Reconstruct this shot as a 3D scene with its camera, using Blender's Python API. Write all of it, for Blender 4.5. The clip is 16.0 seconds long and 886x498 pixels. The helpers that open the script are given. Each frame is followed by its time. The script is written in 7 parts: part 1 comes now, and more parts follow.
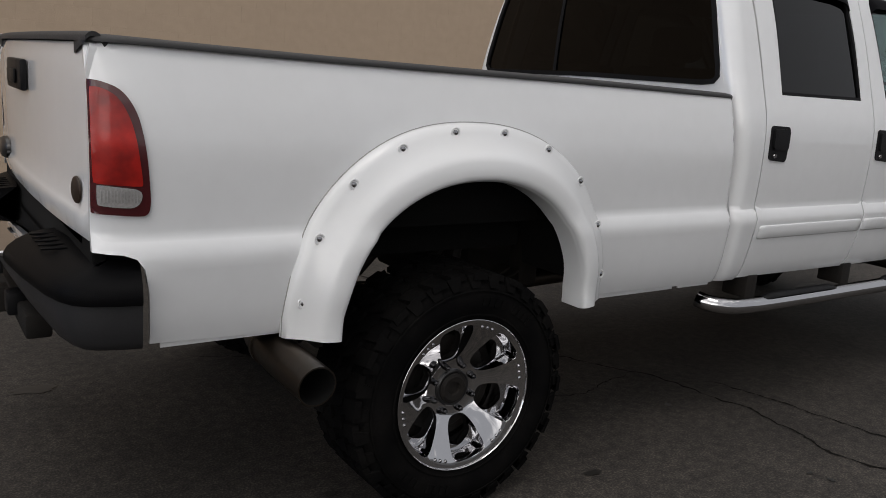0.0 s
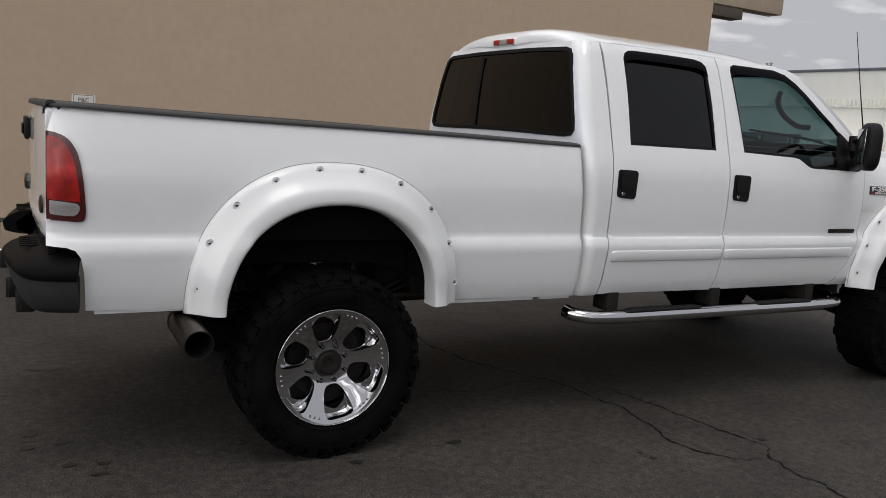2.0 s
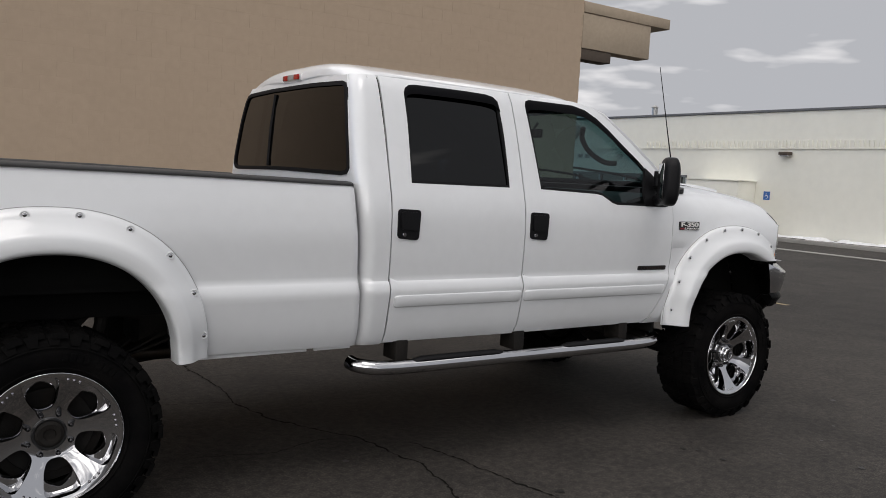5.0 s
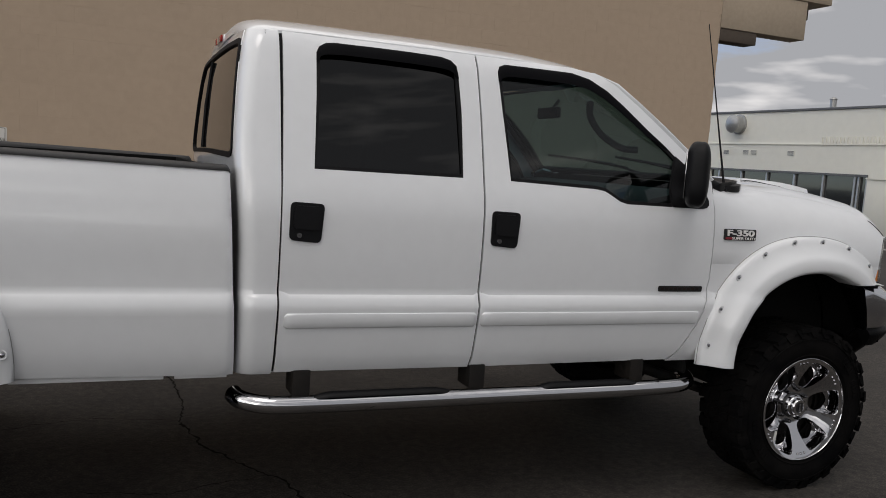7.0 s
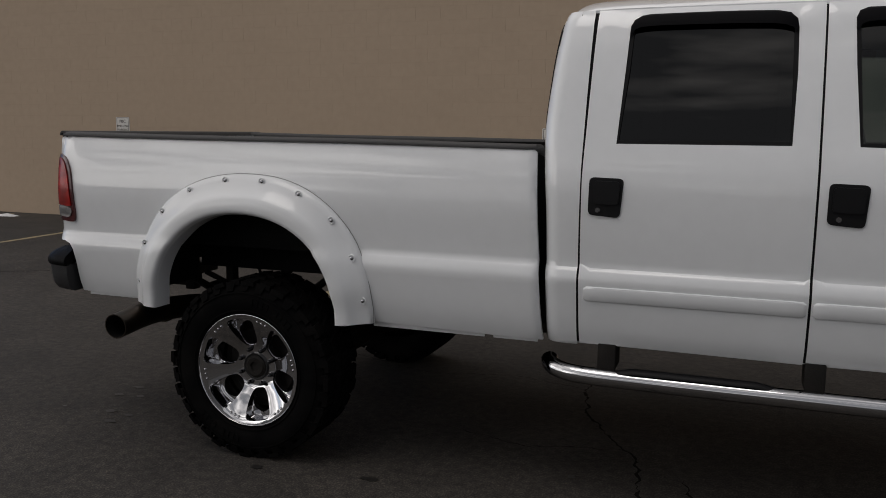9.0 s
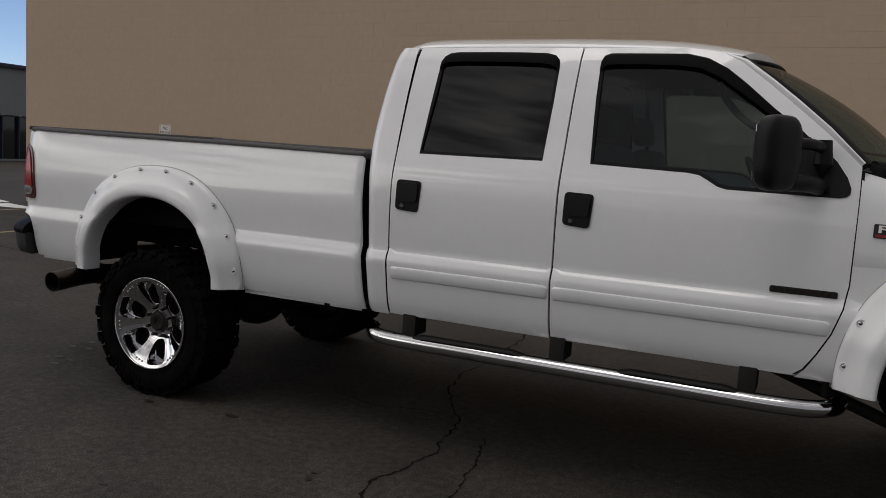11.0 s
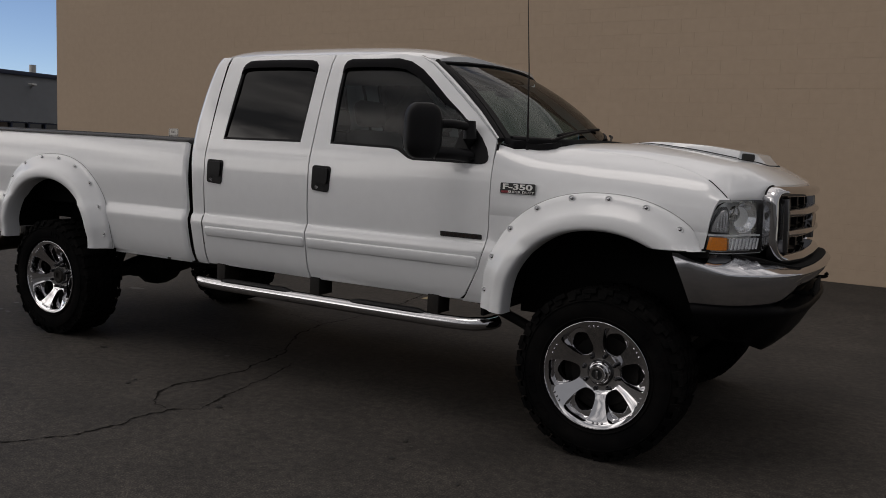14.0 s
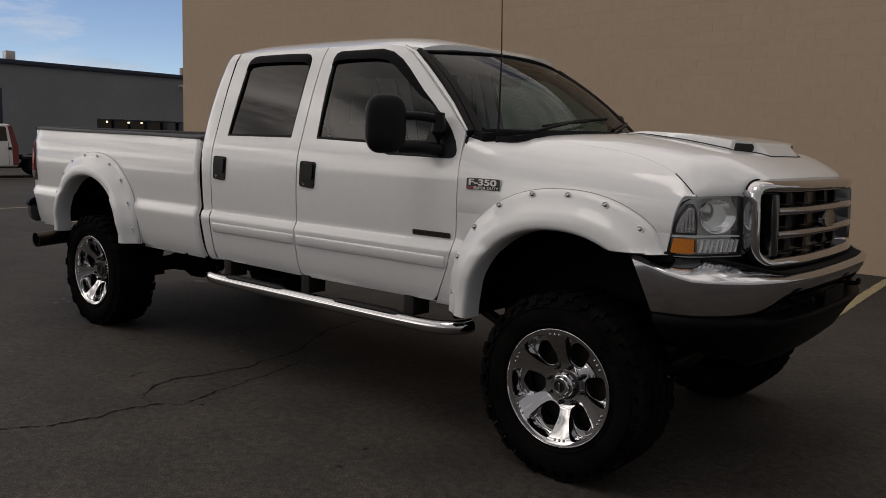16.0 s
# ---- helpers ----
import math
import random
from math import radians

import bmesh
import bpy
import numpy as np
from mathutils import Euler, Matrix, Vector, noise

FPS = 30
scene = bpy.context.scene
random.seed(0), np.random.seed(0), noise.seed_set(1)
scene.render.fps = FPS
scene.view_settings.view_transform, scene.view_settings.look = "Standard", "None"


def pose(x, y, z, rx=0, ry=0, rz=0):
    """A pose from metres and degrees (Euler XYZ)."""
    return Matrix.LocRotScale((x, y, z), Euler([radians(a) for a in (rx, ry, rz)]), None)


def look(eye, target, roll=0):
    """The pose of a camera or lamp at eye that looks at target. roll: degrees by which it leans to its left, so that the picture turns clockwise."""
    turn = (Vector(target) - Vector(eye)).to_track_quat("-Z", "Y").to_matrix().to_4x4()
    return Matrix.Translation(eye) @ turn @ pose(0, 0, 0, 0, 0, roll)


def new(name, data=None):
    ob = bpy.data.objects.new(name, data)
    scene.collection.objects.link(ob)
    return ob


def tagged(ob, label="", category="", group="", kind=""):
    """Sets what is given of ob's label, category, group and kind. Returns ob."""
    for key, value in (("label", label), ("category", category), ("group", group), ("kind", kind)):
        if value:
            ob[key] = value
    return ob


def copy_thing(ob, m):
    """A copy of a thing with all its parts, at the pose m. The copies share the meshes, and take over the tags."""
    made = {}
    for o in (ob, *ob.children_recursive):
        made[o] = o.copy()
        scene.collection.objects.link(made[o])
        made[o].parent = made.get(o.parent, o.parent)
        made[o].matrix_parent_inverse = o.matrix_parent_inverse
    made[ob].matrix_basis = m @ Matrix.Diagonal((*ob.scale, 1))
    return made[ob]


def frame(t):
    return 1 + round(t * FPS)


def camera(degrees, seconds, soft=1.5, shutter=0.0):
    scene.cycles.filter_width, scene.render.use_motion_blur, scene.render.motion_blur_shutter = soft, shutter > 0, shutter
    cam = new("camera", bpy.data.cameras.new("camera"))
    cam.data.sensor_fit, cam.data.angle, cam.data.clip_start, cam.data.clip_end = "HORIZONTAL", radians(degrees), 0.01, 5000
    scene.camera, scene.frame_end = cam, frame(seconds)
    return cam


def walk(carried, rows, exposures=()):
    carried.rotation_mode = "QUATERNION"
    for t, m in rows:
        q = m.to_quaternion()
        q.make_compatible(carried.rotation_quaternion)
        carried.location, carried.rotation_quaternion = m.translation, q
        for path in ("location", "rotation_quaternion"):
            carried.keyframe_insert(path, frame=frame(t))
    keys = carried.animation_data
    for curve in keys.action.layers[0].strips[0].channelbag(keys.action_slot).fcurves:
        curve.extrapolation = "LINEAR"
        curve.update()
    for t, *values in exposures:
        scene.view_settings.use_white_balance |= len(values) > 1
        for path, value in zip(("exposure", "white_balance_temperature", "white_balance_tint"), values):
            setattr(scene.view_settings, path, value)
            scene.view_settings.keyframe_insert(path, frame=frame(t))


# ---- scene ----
cam = camera(57.1, 16.0, soft=0.9)
PATH = [
    (0, (-1.619, -3.195, 1.526), (-0.508, -1.585, 1.112), 4.0),
    (0.5, (-1.558, -3.687, 1.503), (-0.588, -1.99, 1.075), 2.3),
    (1, (-1.508, -4.063, 1.52), (-0.594, -2.316, 1.188), 2.3),
    (1.5, (-1.333, -4.407, 1.552), (-0.464, -2.637, 1.215), 2.9),
    (2, (-1.324, -4.474, 1.586), (-0.383, -2.735, 1.285), 4.0),
    (2.5, (-1.307, -4.504, 1.575), (-0.256, -2.827, 1.283), 3.1),
    (3, (-1.315, -4.522, 1.594), (-0.185, -2.893, 1.327), 3.9),
    (3.5, (-1.296, -4.496, 1.582), (-0.077, -2.934, 1.313), 4.3),
    (4, (-1.175, -4.497, 1.591), (0.036, -2.931, 1.31), 3.3),
    (4.5, (-0.83, -4.568, 1.598), (0.346, -2.961, 1.409), 4.2),
    (4.7, (-0.703, -4.589, 1.584), (0.446, -2.96, 1.417), 3.7),
    (6.8, (0.757, -4.258, 1.671), (1.7, -2.51, 1.435), 3.9),
    (7, (0.956, -4.201, 1.613), (1.712, -2.362, 1.399), 4.0),
    (7.5, (1.207, -4.039, 1.606), (1.331, -2.06, 1.349), 3.4),
    (7.8, (1.429, -4.0, 1.586), (1.147, -2.044, 1.276), 2.9),
    (8, (1.543, -4.006, 1.588), (1.177, -2.07, 1.245), 3.2),
    (8.2, (1.655, -4.058, 1.582), (1.213, -2.136, 1.248), 2.2),
    (10.3, (3.129, -4.566, 1.598), (2.308, -2.76, 1.34), 2.3),
    (10.5, (3.257, -4.592, 1.576), (2.437, -2.788, 1.309), 2.3),
    (11, (3.599, -4.649, 1.553), (2.757, -2.849, 1.321), 3.4),
    (11.5, (4.055, -4.591, 1.563), (3.07, -2.864, 1.347), 2.0),
    (12, (4.381, -4.655, 1.558), (3.435, -2.915, 1.276), 2.4),
    (12.5, (4.768, -4.691, 1.569), (3.825, -2.949, 1.292), 4.0),
    (13, (5.149, -4.82, 1.521), (4.181, -3.091, 1.254), 2.7),
    (13.5, (5.395, -4.977, 1.531), (4.453, -3.234, 1.262), 2.7),
    (14, (5.676, -4.924, 1.513), (4.692, -3.199, 1.282), 2.6),
    (14.5, (5.91, -4.78, 1.515), (4.82, -3.117, 1.299), 3.0),
    (15, (5.965, -4.616, 1.511), (4.804, -3.005, 1.271), 3.3),
    (15.5, (6.063, -4.411, 1.546), (4.895, -2.813, 1.261), 2.7),
    (16, (6.304, -4.192, 1.551), (5.031, -2.671, 1.29), 1.8),
]
EXPOSURES = [(0.0, 0.06, 6720, 12), (1.5, 0.19, 6650, 12), (3.0, 0.23, 6600, 12), (4.7, 0.22, 6650, 12), (7.0, -0.07, 6720, 12), (7.5, -0.08, 6700, 12), (8.0, -0.46, 6700, 12), (10.4, -0.55, 6800, 13), (11.0, -0.44, 6800, 13), (11.6, -0.44, 6800, 13), (12.5, -0.62, 6720, 13), (13.2, -0.66, 6720, 13), (14.0, -0.55, 6850, 14), (16.0, -0.51, 7120, 14)]
walk(cam, [(t, look(eye, target, roll)) for t, eye, target, roll in PATH], EXPOSURES)

from mathutils import geometry

# ---- light ----
SUN_EL, SUN_AZ = radians(67), radians(205)
sky_world = bpy.data.worlds.new("sky")
scene.world = sky_world
sky_world.use_nodes = True
wn, wl = sky_world.node_tree.nodes, sky_world.node_tree.links
wn.clear()
w_out = wn.new("ShaderNodeOutputWorld")
w_bg = wn.new("ShaderNodeBackground")
w_bg.inputs["Strength"].default_value = 0.175
w_sky = wn.new("ShaderNodeTexSky")
w_sky.sky_type = "NISHITA"
w_sky.sun_disc = False
w_sky.sun_elevation, w_sky.sun_rotation = SUN_EL, SUN_AZ
w_sky.air_density, w_sky.dust_density, w_sky.ozone_density = 0.62, 0.05, 3.6
w_co = wn.new("ShaderNodeTexCoord")
w_map = wn.new("ShaderNodeMapping")
w_map.inputs["Scale"].default_value = (1.0, 1.0, 4.2)
w_n1 = wn.new("ShaderNodeTexNoise")
w_n1.inputs["Scale"].default_value = 2.3
w_n1.inputs["Detail"].default_value = 9.0
w_n1.inputs["Roughness"].default_value = 0.58
w_dot = wn.new("ShaderNodeVectorMath")
w_dot.operation = "DOT_PRODUCT"
w_dot.inputs[1].default_value = (0.42, -0.46, 0.60)
w_add = wn.new("ShaderNodeMath")
w_add.operation = "ADD"
w_cov = wn.new("ShaderNodeMapRange")
w_cov.inputs["From Min"].default_value, w_cov.inputs["From Max"].default_value = 0.17, 0.37
w_n2 = wn.new("ShaderNodeTexNoise")
w_n2.inputs["Scale"].default_value = 4.6
w_n2.inputs["Detail"].default_value = 4.5
w_shade = wn.new("ShaderNodeMapRange")
w_shade.inputs["From Min"].default_value, w_shade.inputs["From Max"].default_value = 0.55, 0.80
w_shade.inputs["To Min"].default_value, w_shade.inputs["To Max"].default_value = 0.0, 1.0
w_cloud = wn.new("ShaderNodeMix")
w_cloud.data_type = "RGBA"
w_cloud.inputs["A"].default_value = (2.25, 2.36, 2.54, 1)
w_cloud.inputs["B"].default_value = (7.4, 7.35, 7.3, 1)
w_mix = wn.new("ShaderNodeMix")
w_mix.data_type = "RGBA"
wl.new(w_co.outputs["Generated"], w_map.inputs["Vector"])
wl.new(w_map.outputs["Vector"], w_n1.inputs["Vector"])
wl.new(w_map.outputs["Vector"], w_n2.inputs["Vector"])
wl.new(w_co.outputs["Generated"], w_dot.inputs[0])
wl.new(w_dot.outputs["Value"], w_add.inputs[0])
wl.new(w_n1.outputs["Fac"], w_add.inputs[1])
wl.new(w_add.outputs[0], w_cov.inputs["Value"])
w_dim = wn.new("ShaderNodeVectorMath")
w_dim.operation = "DOT_PRODUCT"
w_dim.inputs[1].default_value = (-0.18, 0.12, 0.24)
w_sum = wn.new("ShaderNodeMath")
w_sum.operation = "ADD"
wl.new(w_co.outputs["Generated"], w_dim.inputs[0])
wl.new(w_dim.outputs["Value"], w_sum.inputs[0])
wl.new(w_n2.outputs["Fac"], w_sum.inputs[1])
# a bright strip of cloud low over the horizon on the open side of the lot
w_xyz = wn.new("ShaderNodeSeparateXYZ")
w_low = wn.new("ShaderNodeMapRange")
w_low.interpolation_type = "SMOOTHSTEP"
w_low.inputs["From Min"].default_value, w_low.inputs["From Max"].default_value = 0.54, 0.36
w_side = wn.new("ShaderNodeVectorMath")
w_side.operation = "DOT_PRODUCT"
w_side.inputs[1].default_value = (-0.75, -0.66, 0.0)
w_way = wn.new("ShaderNodeMapRange")
w_way.interpolation_type = "SMOOTHSTEP"
w_way.inputs["From Min"].default_value, w_way.inputs["From Max"].default_value = 0.50, 0.90
w_strip = wn.new("ShaderNodeMath")
w_strip.operation = "MULTIPLY"
w_lift = wn.new("ShaderNodeMath")
w_lift.operation = "MULTIPLY_ADD"
w_lift.inputs[1].default_value = 0.12
wl.new(w_co.outputs["Generated"], w_xyz.inputs[0])
wl.new(w_xyz.outputs["Z"], w_low.inputs["Value"])
wl.new(w_co.outputs["Generated"], w_side.inputs[0])
wl.new(w_side.outputs["Value"], w_way.inputs["Value"])
wl.new(w_low.outputs["Result"], w_strip.inputs[0])
wl.new(w_way.outputs["Result"], w_strip.inputs[1])
wl.new(w_strip.outputs[0], w_lift.inputs[0])
wl.new(w_sum.outputs[0], w_lift.inputs[2])
wl.new(w_lift.outputs[0], w_shade.inputs["Value"])
wl.new(w_shade.outputs["Result"], w_cloud.inputs["Factor"])
# thin wisps where the sky is clear
w_n3 = wn.new("ShaderNodeTexNoise")
w_n3.inputs["Scale"].default_value, w_n3.inputs["Detail"].default_value, w_n3.inputs["Roughness"].default_value = 3.4, 8.0, 0.62
w_wisp = wn.new("ShaderNodeMapRange")
w_wisp.inputs["From Min"].default_value, w_wisp.inputs["From Max"].default_value = 0.53, 0.74
w_wisp.inputs["To Max"].default_value = 0.7
w_max = wn.new("ShaderNodeMath")
w_max.operation = "MAXIMUM"
wl.new(w_map.outputs["Vector"], w_n3.inputs["Vector"])
wl.new(w_n3.outputs["Fac"], w_wisp.inputs["Value"])
wl.new(w_wisp.outputs["Result"], w_max.inputs[0])
wl.new(w_cov.outputs["Result"], w_max.inputs[1])
wl.new(w_max.outputs[0], w_mix.inputs["Factor"])
# sunlit edges of the low clouds
w_edge = wn.new("ShaderNodeMapRange")
w_edge.interpolation_type = "SMOOTHSTEP"
w_edge.inputs["From Min"].default_value, w_edge.inputs["From Max"].default_value = 0.46, 0.64
w_hot = wn.new("ShaderNodeMath")
w_hot.operation = "MULTIPLY"
w_lit = wn.new("ShaderNodeMix")
w_lit.data_type = "RGBA"
w_lit.inputs["B"].default_value = (16.5, 16.5, 16.3, 1)
wl.new(w_n1.outputs["Fac"], w_edge.inputs["Value"])
wl.new(w_edge.outputs["Result"], w_hot.inputs[0])
wl.new(w_strip.outputs[0], w_hot.inputs[1])
wl.new(w_hot.outputs[0], w_lit.inputs["Factor"])
wl.new(w_cloud.outputs["Result"], w_lit.inputs["A"])
wl.new(w_sky.outputs["Color"], w_mix.inputs["A"])
wl.new(w_lit.outputs["Result"], w_mix.inputs["B"])
wl.new(w_mix.outputs["Result"], w_bg.inputs["Color"])
wl.new(w_bg.outputs["Background"], w_out.inputs["Surface"])

sun = new("sun", bpy.data.lights.new("sun", "SUN"))
sun.data.energy, sun.data.angle, sun.data.color = 0.55, radians(26), (1.0, 0.975, 0.95)
sun_dir = Vector((-math.sin(SUN_AZ) * math.cos(SUN_EL), -math.cos(SUN_AZ) * math.cos(SUN_EL), -math.sin(SUN_EL)))
sun.matrix_world = look(-sun_dir * 40, (0, 0, 0))


# ---- materials ----
def material(name, color, rough=0.5, metal=0.0, coat=0.0, spec=0.5, grain=0.0, grain_scale=60.0, stain=0.0, stain_scale=1.5,
             bump=0.0, bump_scale=200.0, stain_color=None, per_object=0.0, coat_rough=0.03, rough_var=0.0):
    m = bpy.data.materials.new(name)
    m.use_nodes = True
    nt = m.node_tree
    b = nt.nodes["Principled BSDF"]
    b.inputs["Roughness"].default_value = rough
    b.inputs["Metallic"].default_value = metal
    b.inputs["Coat Weight"].default_value = coat
    b.inputs["Coat Roughness"].default_value = coat_rough
    b.inputs["Coat IOR"].default_value = 1.6
    b.inputs["Specular IOR Level"].default_value = spec
    b.inputs["Base Color"].default_value = (*color, 1)
    geo = nt.nodes.new("ShaderNodeNewGeometry")
    src = geo.outputs["Position"]
    last = None
    if stain or grain:
        rgb = nt.nodes.new("ShaderNodeRGB")
        rgb.outputs[0].default_value = (*color, 1)
        last = rgb.outputs[0]
    for amount, scale, detail, tint in ((stain, stain_scale, 6, stain_color), (grain, grain_scale, 4, None)):
        if not amount:
            continue
        n = nt.nodes.new("ShaderNodeTexNoise")
        n.inputs["Scale"].default_value, n.inputs["Detail"].default_value = scale, detail
        nt.links.new(src, n.inputs["Vector"])
        r = nt.nodes.new("ShaderNodeMapRange")
        r.inputs["From Min"].default_value, r.inputs["From Max"].default_value = 0.35, 0.68
        r.inputs["To Min"].default_value, r.inputs["To Max"].default_value = 0.0, amount
        nt.links.new(n.outputs["Fac"], r.inputs["Value"])
        mx = nt.nodes.new("ShaderNodeMix")
        mx.data_type = "RGBA"
        nt.links.new(r.outputs["Result"], mx.inputs["Factor"])
        nt.links.new(last, mx.inputs["A"])
        dark = tint or tuple(c * 0.45 for c in color)
        mx.inputs["B"].default_value = (*dark, 1)
        last = mx.outputs["Result"]
    if per_object:
        oi = nt.nodes.new("ShaderNodeObjectInfo")
        r = nt.nodes.new("ShaderNodeMapRange")
        r.inputs["To Min"].default_value, r.inputs["To Max"].default_value = 1 - per_object, 1 + per_object
        nt.links.new(oi.outputs["Random"], r.inputs["Value"])
        mx = nt.nodes.new("ShaderNodeVectorMath")
        mx.operation = "SCALE"
        nt.links.new(last, mx.inputs[0])
        nt.links.new(r.outputs["Result"], mx.inputs["Scale"])
        last = mx.outputs["Vector"]
    if last is not None:
        nt.links.new(last, b.inputs["Base Color"])
    if rough_var:
        n = nt.nodes.new("ShaderNodeTexNoise")
        n.inputs["Scale"].default_value = 9.0
        n.inputs["Detail"].default_value = 5
        nt.links.new(src, n.inputs["Vector"])
        r = nt.nodes.new("ShaderNodeMapRange")
        r.inputs["To Min"].default_value, r.inputs["To Max"].default_value = max(0.0, rough - rough_var), rough + rough_var
        nt.links.new(n.outputs["Fac"], r.inputs["Value"])
        nt.links.new(r.outputs["Result"], b.inputs["Roughness"])
    if bump:
        n = nt.nodes.new("ShaderNodeTexNoise")
        n.inputs["Scale"].default_value, n.inputs["Detail"].default_value = bump_scale, 5
        nt.links.new(src, n.inputs["Vector"])
        bp = nt.nodes.new("ShaderNodeBump")
        bp.inputs["Strength"].default_value, bp.inputs["Distance"].default_value = bump, 0.01
        nt.links.new(n.outputs["Fac"], bp.inputs["Height"])
        nt.links.new(bp.outputs["Normal"], b.inputs["Normal"])
    return m


def pane_material(name, tint, base=0.04, gloss=1.0, rough=0.0):
    m = bpy.data.materials.new(name)
    m.use_nodes = True
    nt = m.node_tree
    nt.nodes.clear()
    out = nt.nodes.new("ShaderNodeOutputMaterial")
    tr = nt.nodes.new("ShaderNodeBsdfTransparent")
    tr.inputs["Color"].default_value = (*tint, 1)
    gl = nt.nodes.new("ShaderNodeBsdfGlossy")
    gl.inputs["Roughness"].default_value = rough
    gl.inputs["Color"].default_value = (gloss, gloss, gloss, 1)
    lw = nt.nodes.new("ShaderNodeLayerWeight")
    lw.inputs["Blend"].default_value = 0.5
    po = nt.nodes.new("ShaderNodeMath")
    po.operation = "POWER"
    po.inputs[1].default_value = 4.5
    nt.links.new(lw.outputs["Facing"], po.inputs[0])
    fr = nt.nodes.new("ShaderNodeMath")
    fr.operation = "MULTIPLY_ADD"
    fr.inputs[1].default_value, fr.inputs[2].default_value = 1.0 - base, base
    nt.links.new(po.outputs[0], fr.inputs[0])
    mx = nt.nodes.new("ShaderNodeMixShader")
    nt.links.new(fr.outputs[0], mx.inputs["Fac"])
    nt.links.new(tr.outputs[0], mx.inputs[1])
    nt.links.new(gl.outputs[0], mx.inputs[2])
    nt.links.new(mx.outputs[0], out.inputs["Surface"])
    return m


WHITE = material("white_car_paint", (0.762, 0.777, 0.795), 0.32, coat=1.0, spec=0.4, stain=0.06, stain_scale=2.2, stain_color=(0.62, 0.59, 0.54), grain=0.04, grain_scale=14, coat_rough=0.040, bump=0.005, bump_scale=5.0)
FLARE = material("white_flare_paint", (0.75, 0.765, 0.782), 0.42, coat=0.7, spec=0.35, stain=0.08, stain_scale=3.0, stain_color=(0.6, 0.57, 0.52), coat_rough=0.06)
BLACK = material("black_plastic", (0.008, 0.008, 0.009), 0.45, spec=0.16, grain=0.3, grain_scale=90, bump=0.1, bump_scale=700, rough_var=0.1)
GASKET = material("grey_flare_gasket", (0.30, 0.30, 0.295), 0.7, grain=0.3, grain_scale=40)
SEAL = material("black_rubber_seal", (0.008, 0.008, 0.009), 0.65, spec=0.15, grain=0.3, grain_scale=40)
RAIL = material("faded_black_rail_cap", (0.022, 0.0215, 0.0225), 0.6, grain=0.35, grain_scale=25, stain=0.4, stain_scale=5, bump=0.15, bump_scale=400)
RUBBER = material("tyre_rubber", (0.0042, 0.0042, 0.0045), 0.95, spec=0.02, stain=0.5, stain_scale=7, stain_color=(0.014, 0.013, 0.012), grain=0.3, grain_scale=120, bump=0.2, bump_scale=500)
CHROME = material("chrome", (0.60, 0.60, 0.615), 0.04, metal=1.0, rough_var=0.03, grain=0.05, grain_scale=30)
CHROME_DULL = material("satin_chrome", (0.46, 0.46, 0.475), 0.16, metal=1.0, grain=0.15, grain_scale=25, rough_var=0.06)
STEEL = material("dark_chassis_steel", (0.009, 0.0085, 0.008), 0.7, spec=0.25, stain=0.5, stain_scale=6, stain_color=(0.022, 0.016, 0.012), grain=0.3, grain_scale=50, bump=0.2, bump_scale=120)
PAD = material("black_bumper_pad", (0.005, 0.005, 0.0055), 0.4, spec=0.03, grain=0.3, grain_scale=90, bump=0.15, bump_scale=300)
CAST = material("cast_hub_metal", (0.028, 0.025, 0.023), 0.55, metal=0.6, stain=0.5, stain_scale=25, stain_color=(0.10, 0.05, 0.025), grain=0.3)
EXHAUST = material("stained_exhaust_steel", (0.060, 0.053, 0.046), 0.34, metal=0.9, stain=0.8, stain_scale=8, stain_color=(0.07, 0.05, 0.035), grain=0.3, grain_scale=40, rough_var=0.12)
LINER = material("black_wheel_liner", (0.006, 0.006, 0.006), 0.9, spec=0.15, grain=0.3, grain_scale=30)
BUMPER_GREY = material("grey_painted_bumper", (0.026, 0.026, 0.028), 0.45, spec=0.35, stain=0.35, stain_scale=6, grain=0.3, grain_scale=150, bump=0.08, bump_scale=500, rough_var=0.08)
# the dark blotches in the red imitate reflections on the lens
RED = material("red_lens", (0.46, 0.016, 0.010), 0.26, coat=0.22, spec=0.3, coat_rough=0.06, stain=0.75, stain_scale=11, stain_color=(0.045, 0.004, 0.005), grain=0.2, grain_scale=60)
RED_DARK = material("dark_red_lens_rim", (0.06, 0.006, 0.008), 0.25, coat=0.3, grain=0.2)
CLEAR = material("ribbed_clear_lens", (0.34, 0.33, 0.33), 0.18, coat=1.0, grain=0.4, grain_scale=160)
AMBER = material("amber_lens", (0.95, 0.29, 0.02), 0.15, coat=1.0, grain=0.25, grain_scale=80)
REFLECTOR = material("lamp_reflector", (0.95, 0.95, 0.96), 0.12, metal=0.85, grain=0.2, grain_scale=60)
LAMP_BACK = material("lamp_housing_silver", (0.87, 0.88, 0.89), 0.25, metal=0.30, grain=0.1)
BUMPER_CHROME = material("worn_bumper_chrome", (0.58, 0.585, 0.61), 0.11, metal=1.0, grain=0.08, grain_scale=20, rough_var=0.03)
# chrome coloured darker, for the dark reflections on the grille uprights
DARK_CHROME = material("darkened_chrome", (0.13, 0.13, 0.135), 0.12, metal=1.0, grain=0.1, grain_scale=30)
BLACK_CHROME = material("black_chrome", (0.05, 0.05, 0.053), 0.12, metal=1.0, grain=0.1, grain_scale=30)
BADGE = material("badge_black", (0.015, 0.015, 0.016), 0.3, grain=0.2)
LETTER = material("bright_badge_letters", (0.93, 0.92, 0.90), 0.2, metal=0.1, grain=0.05)
